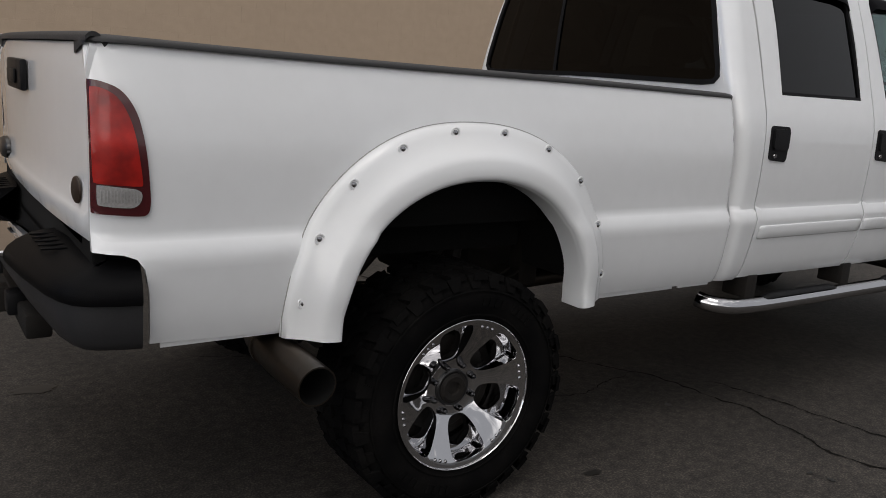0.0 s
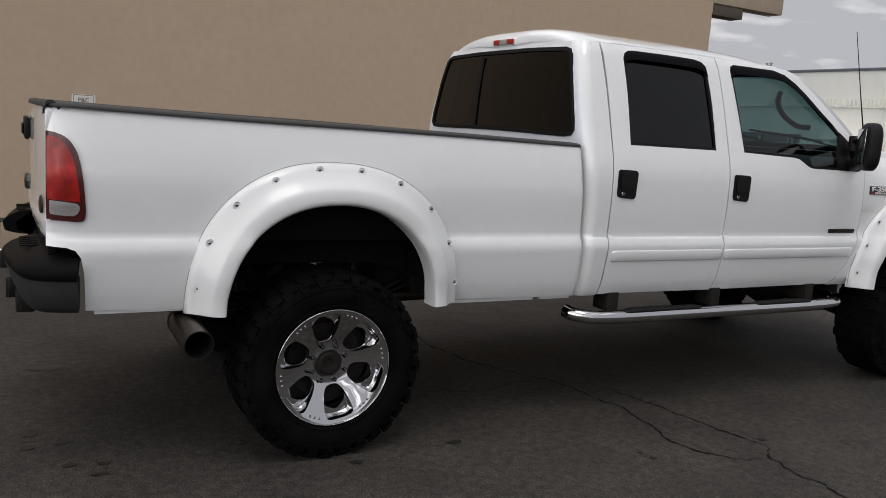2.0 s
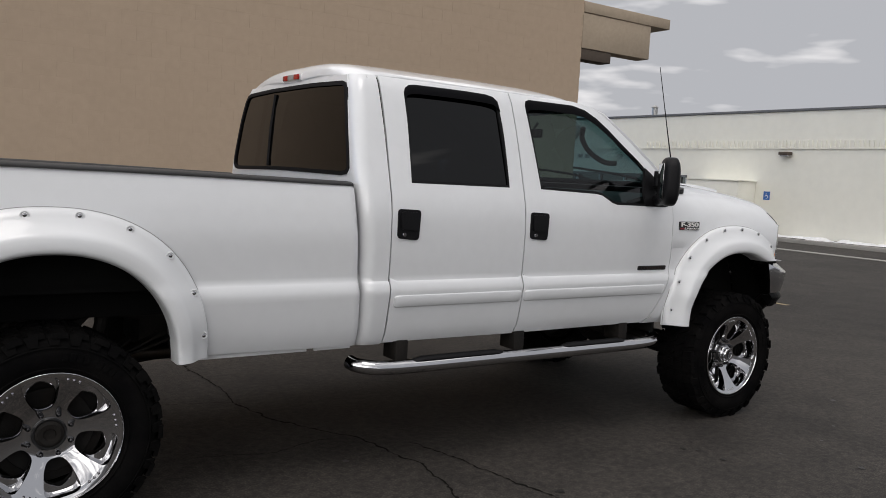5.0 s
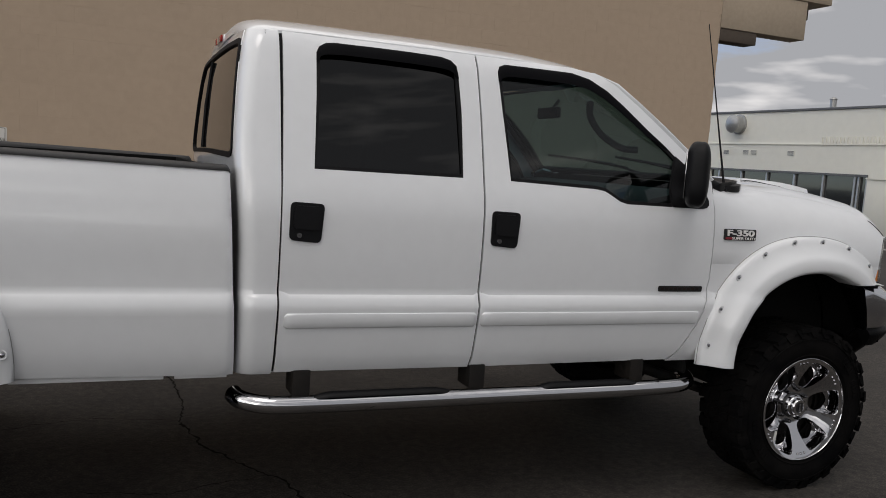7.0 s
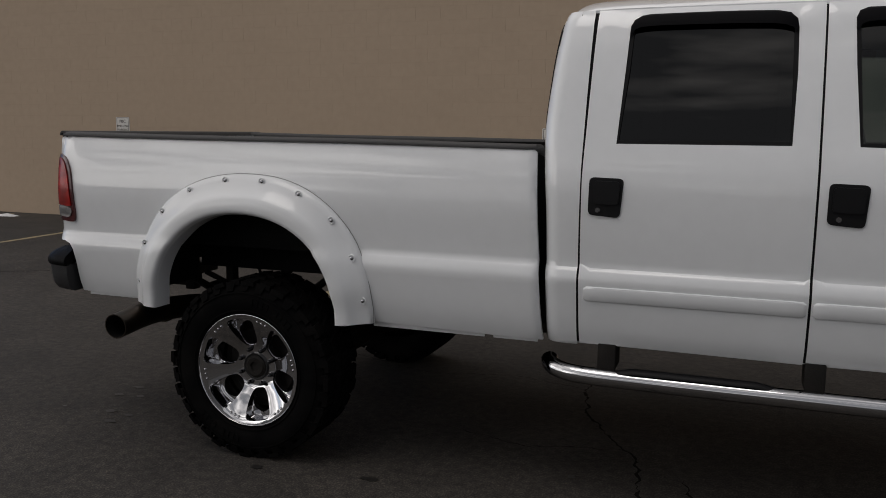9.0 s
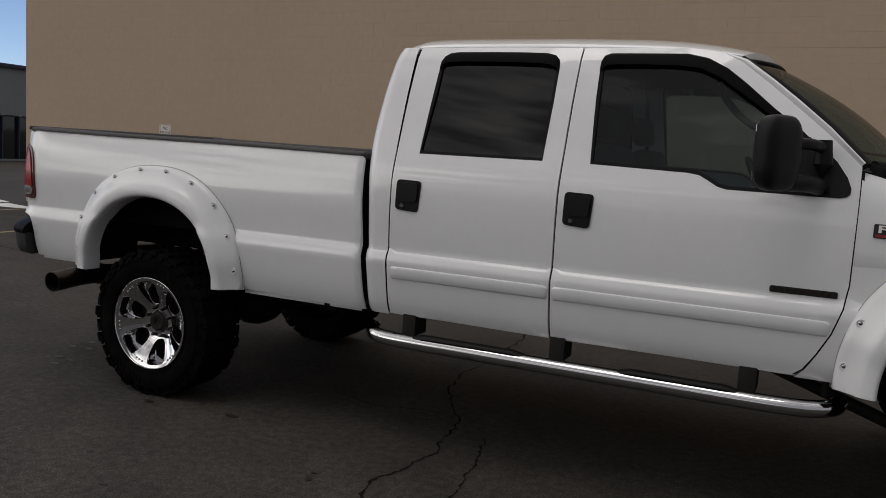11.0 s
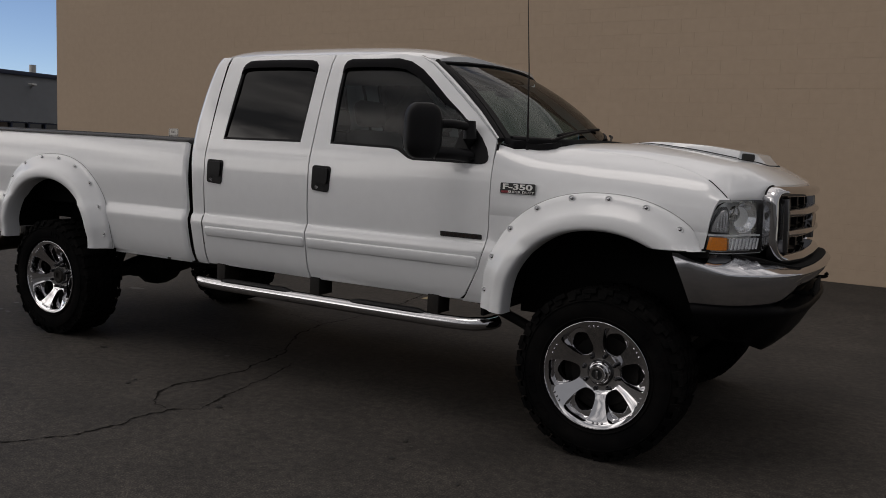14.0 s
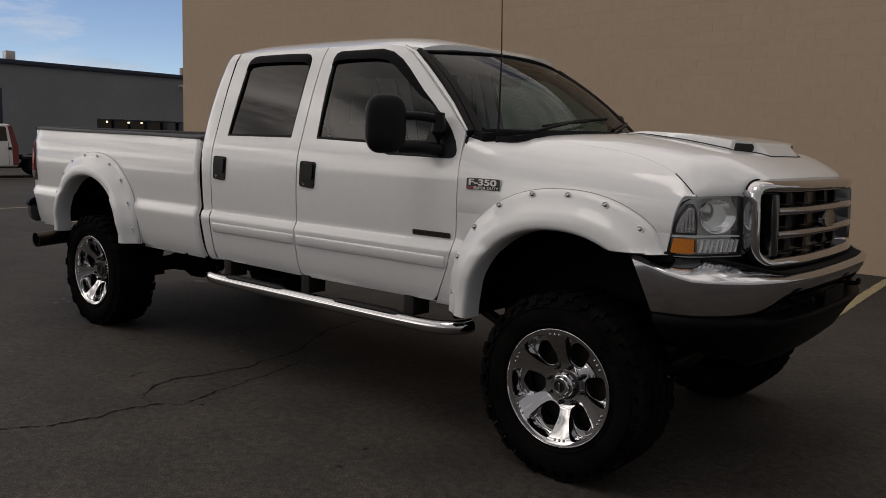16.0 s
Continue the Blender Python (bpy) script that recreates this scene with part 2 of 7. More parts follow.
STRIPE_RED = material("red_stripe_paint", (0.17, 0.018, 0.03), 0.35, coat=0.8, stain=0.2, stain_scale=3)
BADGE_RED = material("badge_red", (0.25, 0.02, 0.03), 0.35, grain=0.2)
CLOTH = material("grey_seat_cloth", (0.06, 0.058, 0.056), 0.9, grain=0.4, grain_scale=150, bump=0.3, bump_scale=600)
DASH = material("dark_dash_vinyl", (0.045, 0.043, 0.042), 0.6, grain=0.3, grain_scale=120)
TINT_REAR = pane_material("dark_tinted_glass", (0.004, 0.004, 0.005), 0.034, 1.0)
TINT_FRONT = pane_material("tinted_front_glass", (0.30, 0.38, 0.39), 0.036, 1.0)
TINT_BACK = pane_material("dark_tinted_back_glass", (0.012, 0.012, 0.0125), 0.02)
SCREEN = pane_material("windshield_glass", (0.36, 0.52, 0.54), 0.04, 0.50)
LENS = pane_material("clear_headlight_lens", (0.95, 0.96, 0.97))
SMOKE = material("smoked_visor", (0.003, 0.003, 0.004), 0.5, spec=0.04, grain=0.2)

CMU = material("tan_painted_block", (0.465, 0.36, 0.267), 0.82, spec=0.25, stain=0.30, stain_scale=0.5, stain_color=(0.42, 0.322, 0.237), grain=0.08, grain_scale=9, bump=0.2, bump_scale=60, per_object=0.012)
CMU_JOINT = material("painted_mortar", (0.455, 0.352, 0.261), 0.9, spec=0.2, grain=0.25, grain_scale=20)
TRIMTAN = material("tan_stucco", (0.42, 0.34, 0.255), 0.85, grain=0.15, grain_scale=15, bump=0.2, bump_scale=120, stain=0.2, stain_scale=0.8)
TRIMBROWN = material("brown_painted_beam", (0.085, 0.065, 0.05), 0.8, grain=0.2, grain_scale=15)
WHITEWALL = material("white_painted_wall", (0.82, 0.81, 0.73), 0.8, grain=0.06, grain_scale=3, stain=0.12, stain_scale=0.35, stain_color=(0.55, 0.56, 0.52), bump=0.1, bump_scale=40)
GREYWALL = material("grey_metal_wall", (0.20, 0.215, 0.235), 0.7, grain=0.1, grain_scale=3, stain=0.2, stain_scale=0.4)
FASCIA = material("dark_blue_fascia", (0.018, 0.026, 0.055), 0.6, grain=0.2, grain_scale=4)
ROOFEDGE = material("grey_roof_flashing", (0.13, 0.135, 0.14), 0.6, grain=0.2, grain_scale=4)
DARKGLASS = material("dark_window_glass", (0.012, 0.014, 0.016), 0.06, coat=0.5, grain=0.2, grain_scale=2)
FRAME = material("aluminium_frame", (0.55, 0.55, 0.54), 0.4, metal=0.6, grain=0.15)
SNOW = material("old_snow", (0.80, 0.81, 0.83), 0.9, grain=0.2, grain_scale=12, stain=0.35, stain_scale=3, stain_color=(0.45, 0.43, 0.41), bump=0.4, bump_scale=25)
CONCRETE = material("worn_concrete", (0.33, 0.32, 0.30), 0.9, grain=0.25, grain_scale=20, stain=0.3, stain_scale=1.0)
YELLOW = material("worn_yellow_line", (0.38, 0.31, 0.175), 0.85, grain=0.65, grain_scale=45, stain=0.45, stain_scale=7, stain_color=(0.12, 0.11, 0.09), bump=0.3, bump_scale=150)
CRACK = material("asphalt_crack", (0.010, 0.009, 0.008), 1.0, spec=0.1, grain=0.2)
OIL = material("oil_spot", (0.012, 0.011, 0.010), 0.55, grain=0.3, grain_scale=20)
SIGN = material("white_sign", (0.72, 0.70, 0.67), 0.5, grain=0.1, grain_scale=12, stain=0.15, stain_scale=6)
SIGNTEXT = material("black_lettering", (0.05, 0.035, 0.03), 0.6, grain=0.2)
SIGNBLUE = material("blue_sign", (0.03, 0.13, 0.42), 0.5, grain=0.1)
GALV = material("galvanised_duct", (0.42, 0.42, 0.41), 0.45, metal=0.7, grain=0.2, grain_scale=10)
BULB = material("lit_bulb", (0.9, 0.8, 0.6), 0.5, grain=0.05)
BULB.node_tree.nodes["Principled BSDF"].inputs["Emission Color"].default_value = (1.0, 0.80, 0.50, 1)
BULB.node_tree.nodes["Principled BSDF"].inputs["Emission Strength"].default_value = 3.0


def asphalt():
    m = material("asphalt", (0.06, 0.056, 0.053), 0.82, spec=0.3, bump=0.4, bump_scale=60)
    nt = m.node_tree
    b = nt.nodes["Principled BSDF"]
    geo = nt.nodes.new("ShaderNodeNewGeometry")
    col = None
    for scale, lo, hi, dark, light, detail in ((0.22, 0.35, 0.65, (0.0226, 0.0208, 0.0194), (0.0378, 0.0347, 0.0320), 8), (2.2, 0.32, 0.68, (0.78, 0.78, 0.78), (1.2, 1.19, 1.17), 7), (22.0, 0.34, 0.66, (0.66, 0.66, 0.66), (1.35, 1.33, 1.3), 6), (110.0, 0.45, 0.72, (0.75, 0.75, 0.75), (2.2, 2.1, 2.0), 2)):
        n = nt.nodes.new("ShaderNodeTexNoise")
        n.inputs["Scale"].default_value, n.inputs["Detail"].default_value = scale, detail
        nt.links.new(geo.outputs["Position"], n.inputs["Vector"])
        r = nt.nodes.new("ShaderNodeMapRange")
        r.inputs["From Min"].default_value, r.inputs["From Max"].default_value = lo, hi
        nt.links.new(n.outputs["Fac"], r.inputs["Value"])
        mx = nt.nodes.new("ShaderNodeMix")
        mx.data_type = "RGBA"
        mx.inputs["A"].default_value, mx.inputs["B"].default_value = (*dark, 1), (*light, 1)
        nt.links.new(r.outputs["Result"], mx.inputs["Factor"])
        if col is None:
            col = mx.outputs["Result"]
        else:
            mul = nt.nodes.new("ShaderNodeMix")
            mul.data_type, mul.blend_type = "RGBA", "MULTIPLY"
            mul.inputs["Factor"].default_value = 1.0
            nt.links.new(col, mul.inputs["A"])
            nt.links.new(mx.outputs["Result"], mul.inputs["B"])
            col = mul.outputs["Result"]
    nt.links.new(col, b.inputs["Base Color"])
    return m


ASPHALT = asphalt()


# ---- mesh helpers ----
def part(name, bm, mat, parent=None, label="", angle=35):
    me = bpy.data.meshes.new(name)
    bm.normal_update()
    bm.to_mesh(me)
    bm.free()
    for mm in mat if isinstance(mat, (list, tuple)) else (mat,):
        me.materials.append(mm)
    if angle:
        me.polygons.foreach_set("use_smooth", [True] * len(me.polygons))
        me.set_sharp_from_angle(angle=radians(angle))
    ob = new(name, me)
    if parent is not None:
        ob.parent = parent
    if label:
        tagged(ob, label)
    return ob


def box_into(bm, lo, hi, bevel=0.0, m=None):
    x0, y0, z0 = lo
    x1, y1, z1 = hi
    vs = [bm.verts.new(p) for p in ((x0, y0, z0), (x1, y0, z0), (x1, y1, z0), (x0, y1, z0), (x0, y0, z1), (x1, y0, z1), (x1, y1, z1), (x0, y1, z1))]
    fs = [bm.faces.new([vs[i] for i in q]) for q in ((0, 3, 2, 1), (4, 5, 6, 7), (0, 1, 5, 4), (1, 2, 6, 5), (2, 3, 7, 6), (3, 0, 4, 7))]
    if bevel:
        es = list({e for f in fs for e in f.edges})
        got = bmesh.ops.bevel(bm, geom=es, offset=bevel, segments=2, affect="EDGES", profile=0.5)
        vs = list({v for f in got["faces"] for v in f.verts} | {v for v in vs if v.is_valid})
    if m is not None:
        bmesh.ops.transform(bm, matrix=m, verts=vs)
    return vs


def box(lo, hi, bevel=0.0, m=None):
    bm = bmesh.new()
    box_into(bm, lo, hi, bevel, m)
    return bm


def tube_into(bm, pts, radius, n=12, cap=True, flat=1.0):
    """A tube along a line of points; radius may be a list."""
    pts = [Vector(p) for p in pts]
    rad = radius if isinstance(radius, (list, tuple)) else [radius] * len(pts)
    up = Vector((0, 0, 1))
    rings = []
    for i, p in enumerate(pts):
        d = (pts[min(i + 1, len(pts) - 1)] - pts[max(i - 1, 0)]).normalized()
        a = d.cross(up)
        if a.length < 1e-3:
            a = d.cross(Vector((1, 0, 0)))
        a.normalize()
        c = d.cross(a).normalized()
        rings.append([bm.verts.new(p + (a * math.cos(2 * math.pi * k / n) + c * flat * math.sin(2 * math.pi * k / n)) * rad[i]) for k in range(n)])
    for r0, r1 in zip(rings, rings[1:]):
        for k in range(n):
            bm.faces.new((r0[k], r0[(k + 1) % n], r1[(k + 1) % n], r1[k]))
    if cap:
        bm.faces.new(rings[0][::-1])
        bm.faces.new(rings[-1])
    return rings


def tube(pts, radius, n=12, cap=True, flat=1.0):
    bm = bmesh.new()
    tube_into(bm, pts, radius, n, cap, flat)
    bmesh.ops.recalc_face_normals(bm, faces=bm.faces)
    return bm


def arc_line(pts, k=6):
    """A smooth line through points."""
    P = [Vector(p) for p in pts]
    P = [P[0] * 2 - P[1]] + P + [P[-1] * 2 - P[-2]]
    out = []
    for i in range(1, len(P) - 2):
        for j in range(k):
            t = j / k
            out.append(0.5 * ((2 * P[i]) + (P[i + 1] - P[i - 1]) * t + (2 * P[i - 1] - 5 * P[i] + 4 * P[i + 1] - P[i + 2]) * t * t + (3 * P[i] - P[i - 1] - 3 * P[i + 1] + P[i + 2]) * t ** 3))
    return out + [P[-2]]


def lathe_into(bm, profile, n=48, axis_y=True, close=False):
    """Turns (radius, y) pairs round the y axis."""
    rings = []
    for r, y in profile:
        rings.append([bm.verts.new((r * math.cos(2 * math.pi * k / n), y, r * math.sin(2 * math.pi * k / n))) for k in range(n)])
    pairs = list(zip(rings, rings[1:])) + ([(rings[-1], rings[0])] if close else [])
    for r0, r1 in pairs:
        for k in range(n):
            bm.faces.new((r0[k], r0[(k + 1) % n], r1[(k + 1) % n], r1[k]))
    return rings


def grid_into(bm, fn, nu, nv):
    vs = [[bm.verts.new(fn(i / nu, j / nv)) for j in range(nv + 1)] for i in range(nu + 1)]
    for i in range(nu):
        for j in range(nv):
            bm.faces.new((vs[i][j], vs[i + 1][j], vs[i + 1][j + 1], vs[i][j + 1]))
    return vs


def thicken(bm, inward):
    """Gives an open sheet a back, offset by inward(vertex)."""
    faces = list(bm.faces)
    back = {v: bm.verts.new(v.co + Vector(inward(v))) for v in list(bm.verts)}
    rim = [e for e in bm.edges if e.is_boundary]
    for f in faces:
        bm.faces.new([back[v] for v in reversed(f.verts)])
    for e in rim:
        a, b = e.verts
        bm.faces.new((a, b, back[b], back[a]))
    bmesh.ops.recalc_face_normals(bm, faces=bm.faces)


def resample(loop, step):
    out = []
    for i, a in enumerate(loop):
        b = loop[(i + 1) % len(loop)]
        n = max(1, int(math.ceil(math.dist(a, b) / step)))
        out += [(a[0] + (b[0] - a[0]) * k / n, a[1] + (b[1] - a[1]) * k / n) for k in range(n)]
    return out


def inside(p, loop):
    x, y = p
    hit = False
    for i in range(len(loop)):
        (x0, y0), (x1, y1) = loop[i - 1], loop[i]
        if (y0 > y) != (y1 > y) and x < (x1 - x0) * (y - y0) / (y1 - y0) + x0:
            hit = not hit
    return hit


def rounded(loop, r, k=4):
    """Rounds the corners of a closed line."""
    out = []
    n = len(loop)
    for i in range(n):
        p, a, b = Vector(loop[i]), Vector(loop[i - 1]), Vector(loop[(i + 1) % n])
        ra = min(r, (a - p).length * 0.45, (b - p).length * 0.45)
        s, e = p + (a - p).normalized() * ra, p + (b - p).normalized() * ra
        for j in range(k + 1):
            t = j / k
            q = s * (1 - t) ** 2 + p * 2 * t * (1 - t) + e * t * t
            out.append((q.x, q.y))
    return out


def smooth(loop, times=2):
    """Cuts the corners of a closed line until it runs round."""
    for _ in range(times):
        out = []
        for i in range(len(loop)):
            (ax, ay), (bx, by) = loop[i], loop[(i + 1) % len(loop)]
            out += [(ax * 0.75 + bx * 0.25, ay * 0.75 + by * 0.25), (ax * 0.25 + bx * 0.75, ay * 0.25 + by * 0.75)]
        loop = out
    return loop


def sheet_into(bm, outer, holes, fn, us, vs, step=0.08):
    """Fills a flat outline with holes by a fine net and bends it by fn(u, v)."""
    loops = [resample(outer, step)] + [resample(h, step) for h in holes]
    pts, edges = [], []
    for lp in loops:
        s = len(pts)
        pts += lp
        edges += [(s + i, s + (i + 1) % len(lp)) for i in range(len(lp))]
    rim = np.array(pts)
    gap = 0.35 * step
    for u in us:
        for v in vs:
            if inside((u, v), outer) and not any(inside((u, v), h) for h in holes) and np.min(np.abs(rim[:, 0] - u) + np.abs(rim[:, 1] - v)) > gap:
                pts.append((u, v))
    verts, _, faces, *_ = geometry.delaunay_2d_cdt([Vector(p) for p in pts], edges, [], 0, 1e-5)
    bv = [None] * len(verts)
    for f in faces:
        c = (sum(verts[i].x for i in f) / 3, sum(verts[i].y for i in f) / 3)
        if inside(c, outer) and not any(inside(c, h) for h in holes):
            for i in f:
                if bv[i] is None:
                    bv[i] = bm.verts.new(fn(verts[i].x, verts[i].y))
            bm.faces.new([bv[i] for i in f])


def spline(xs, ys, x):
    """A smooth curve through points, flat past its ends."""
    if x <= xs[0]:
        return ys[0]
    if x >= xs[-1]:
        return ys[-1]
    i = max(j for j in range(len(xs) - 1) if xs[j] <= x)
    h = xs[i + 1] - xs[i]
    t = (x - xs[i]) / h
    def slope(j):
        if j == 0 or j == len(xs) - 1:
            k = min(max(j, 1), len(xs) - 1)
            return (ys[k] - ys[k - 1]) / (xs[k] - xs[k - 1])
        a, b = (ys[j] - ys[j - 1]) / (xs[j] - xs[j - 1]), (ys[j + 1] - ys[j]) / (xs[j + 1] - xs[j])
        return 0 if a * b <= 0 else 2 * a * b / (a + b)
    m0, m1 = slope(i), slope(i + 1)
    return ys[i] * (2 * t ** 3 - 3 * t * t + 1) + m0 * h * (t ** 3 - 2 * t * t + t) + ys[i + 1] * (3 * t * t - 2 * t ** 3) + m1 * h * (t ** 3 - t * t)


def thing(name, label, category, at=(0, 0, 0), group="", kind=""):
    ob = new(name)
    ob.location = at
    return tagged(ob, label, category, group, kind)


def text_into(words, size, mat, name, m, parent, depth=0.002, label="", bold=0.0):
    cu = bpy.data.curves.new(name, "FONT")
    cu.offset = bold
    cu.body, cu.size, cu.extrude, cu.align_x, cu.align_y = words, size, depth, "CENTER", "CENTER"
    tmp = new("tmp", cu)
    me = bpy.data.meshes.new_from_object(tmp.evaluated_get(bpy.context.evaluated_depsgraph_get()))
    bpy.data.objects.remove(tmp)
    me.materials.clear()
    me.materials.append(mat)
    me.transform(m)
    ob = new(name, me)
    ob.parent = parent
    if label:
        tagged(ob, label)
    return ob


# ---- ground ----
def make_ground():
    bm = bmesh.new()
    xs = [-900, -200, -60, -30, -14, -8, -4, -2, 0, 2, 4, 6, 8, 12, 20, 40, 200, 900]
    vs = [[bm.verts.new((x, y, 0.0)) for y in xs] for x in xs]
    for i in range(len(xs) - 1):
        for j in range(len(xs) - 1):
            bm.faces.new((vs[i][j], vs[i + 1][j], vs[i + 1][j + 1], vs[i][j + 1]))
    return part("ground", bm, ASPHALT, None, "", 0)


ground = tagged(make_ground(), "dark grey worn asphalt parking lot", "ground", kind="structure")


def ribbon(name, line, width, mat, z, seed, rough=0.35, taper=True, parent=None):
    rnd = random.Random(seed)
    pts = []
    for a, b in zip(line, line[1:]):
        n = max(2, int(math.dist(a, b) / 0.022))
        pts += [(a[0] + (b[0] - a[0]) * k / n, a[1] + (b[1] - a[1]) * k / n) for k in range(n)]
    pts.append(line[-1])
    bm = bmesh.new()
    prev = None
    drift = 0.0
    for i, p in enumerate(pts):
        q = pts[min(i + 1, len(pts) - 1)] if i < len(pts) - 1 else p
        o = pts[max(i - 1, 0)]
        dx, dy = q[0] - o[0], q[1] - o[1]
        L = math.hypot(dx, dy) or 1
        nx, ny = -dy / L, dx / L
        drift = 0.70 * drift + rnd.uniform(-1, 1) * rough * 0.034
        e = min(i, len(pts) - 1 - i) / 6
        w = width * (0.25 + 1.3 * rnd.random() ** 1.5) * (min(1, 0.25 + e) if taper else 1)
        c = (p[0] + nx * drift, p[1] + ny * drift)
        cur = (bm.verts.new((c[0] + nx * w, c[1] + ny * w, z)), bm.verts.new((c[0] - nx * w, c[1] - ny * w, z)))
        if prev:
            bm.faces.new((prev[0], prev[1], cur[1], cur[0]))
        prev = cur
    bmesh.ops.recalc_face_normals(bm, faces=bm.faces)
    for f in bm.faces:
        if f.normal.z < 0:
            f.normal_flip()
    return part(name, bm, mat, parent, "", 0)


CRACK_LONG = [(1.20, 2.6), (1.33, 1.85), (1.40, 1.0), (1.35, 0.6), (1.43, 0.2), (1.60, -0.1), (1.78, -0.38), (1.83, -0.7), (1.88, -0.95), (1.84, -1.2), (1.79, -1.42), (1.84, -1.57), (1.93, -1.72)]
CRACK_FORK = [(2.02, -0.55), (2.11, -0.97), (2.16, -1.2), (2.22, -1.5), (2.27, -1.65), (2.16, -1.77), (2.12, -1.92), (2.12, -2.1), (2.07, -2.32), (1.98, -2.48), (1.84, -2.66), (1.66, -3.0), (1.5, -3.5)]
ribbon("crack", CRACK_LONG, 0.0075, CRACK, 0.003, 3, parent=ground)
ribbon("crack", CRACK_FORK, 0.0065, CRACK, 0.003, 4, parent=ground)
ribbon("crack", [(1.93, -1.72), (2.0, -1.76), (2.16, -1.78)], 0.004, CRACK, 0.003, 5, parent=ground)
ribbon("crack", [(1.35, 0.62), (0.9, 0.75), (0.3, 0.6), (-0.4, 0.85)], 0.003, CRACK, 0.003, 6, parent=ground)
ribbon("crack", [(1.70, -0.30), (1.2, -0.42), (0.75, -0.30)], 0.003, CRACK, 0.003, 8, parent=ground)
ribbon("crack", [(-9.0, 2.2), (-7.0, 2.7), (-5.6, 2.4), (-4.2, 3.1)], 0.009, CRACK, 0.003, 9, parent=ground)
ribbon("crack", [(-16.0, 5.0), (-12.0, 4.6), (-8.5, 5.6)], 0.012, CRACK, 0.003, 10, parent=ground)


def oil_spots():
    rnd = random.Random(12)
    spots = [(-1.14, 0.70, 0.10, 0.05), (-1.10, -0.77, 0.034, 0.02), (-0.96, -0.79, 0.028, 0.018), (-0.99, -0.90, 0.036, 0.02), (0.66, -1.07, 0.045, 0.02), (0.10, -1.14, 0.03, 0.02), (-1.26, -0.52, 0.03, 0.02), (-1.12, -0.5, 0.03, 0.02), (-1.25, -0.36, 0.035, 0.02)]
    spots += [(rnd.uniform(-3, 6.5), rnd.uniform(-3.2, -0.6), rnd.uniform(0.008, 0.028), rnd.uniform(0.006, 0.02)) for _ in range(38)]
    bm = bmesh.new()
    for x, y, a, b in spots:
        ph = rnd.random() * 6
        n = 14
        vs = [bm.verts.new((x + a * math.cos(k * 2 * math.pi / n) * (1 + 0.25 * math.sin(3 * k + ph)), y + b * math.sin(k * 2 * math.pi / n) * (1 + 0.25 * math.cos(2 * k + ph)), 0.004)) for k in range(n)]
        bm.faces.new(vs)
    return part("oil_spots", bm, OIL, ground, "", 0)


tagged(oil_spots(), kind="stuff")

# ---- painted lines ----
WALL_Y = 7.455
for k in range(-3, 5):
    x = -1.66 + 2.94 * k
    bm = bmesh.new()
    rnd = random.Random(40 + k)
    rows = [(2.28 + (7.2 - 2.28) * i / 60) for i in range(61)]
    prev = None
    for y in rows:
        sk = -0.045 * (y - 4.7)
        cur = (bm.verts.new((x + sk - 0.055 + rnd.uniform(-.006, .006), y, 0.005)), bm.verts.new((x + sk + 0.055 + rnd.uniform(-.006, .006), y, 0.005)))
        if prev:
            bm.faces.new((prev[0], prev[1], cur[1], cur[0]))
        prev = cur
    line = part("parking_line", bm, YELLOW, None, "", 0)
    tagged(line, "worn pale yellow painted stall line on asphalt", "road marking", "stall lines", "structure")

# ---- the tan block building ----
WX0, WX1, WTOP = -12.11, 10.64, 7.4
bm = bmesh.new()
box_into(bm, (WX0 + 0.004, WALL_Y + 0.006, -0.1), (WX1 - 0.004, WALL_Y + 0.25, WTOP))
wall_south = tagged(part("wall_south", bm, CMU_JOINT, None, "", 0), "tan painted concrete block wall of a large building", "wall", kind="structure")
bm = bmesh.new()
box_into(bm, (WX0, WALL_Y + 0.25, -0.1), (WX0 + 0.2, WALL_Y + 24, WTOP))
tagged(part("wall_west", bm, CMU, None, "", 0), "tan painted concrete block side wall", "wall", kind="structure")
bm = bmesh.new()
box_into(bm, (WX1 - 0.2, WALL_Y + 0.25, -0.1), (WX1, WALL_Y + 24, WTOP))
tagged(part("wall_east", bm, CMU, None, "", 0), "tan painted concrete block side wall under the canopy", "wall", kind="structure")
bm = bmesh.new()
box_into(bm, (WX0 + 0.2, WALL_Y + 0.25, WTOP - 0.3), (WX1 - 0.2, WALL_Y + 24, WTOP - 0.1))
tagged(part("roof", bm, ROOFEDGE, None, "", 0), "flat grey roof deck of the block building", "roof", kind="structure")


def make_canopy():
    root = thing("canopy", "tan stucco canopy slab on stepped brown beams", "canopy", (WX1, WALL_Y, 4.0), kind="structure")
    for name, lo, hi, mat, label in (
            ("slab", (0.004, -0.02, 0.93), (2.46, 9.0, 1.14), TRIMTAN, "tan canopy slab"),
            ("beam", (0.004, 0.0, 0.245), (1.91, 0.35, 0.924), TRIMTAN, "tan stucco beam"),
            ("beam", (0.004, 4.0, 0.245), (1.91, 4.35, 0.924), TRIMTAN, "tan stucco beam"),
            ("soffit", (0.004, 0.36, 0.70), (2.30, 3.98, 0.925), TRIMBROWN, "brown soffit"),
            ("bracket", (0.004, 0.02, 0.03), (0.83, 0.33, 0.24), TRIMBROWN, "dark brown bracket")):
        part(name, box(lo, hi, 0.012), mat, root, label, 30)
    return root


make_canopy()


# ---- the white building ----
FX = 28.0


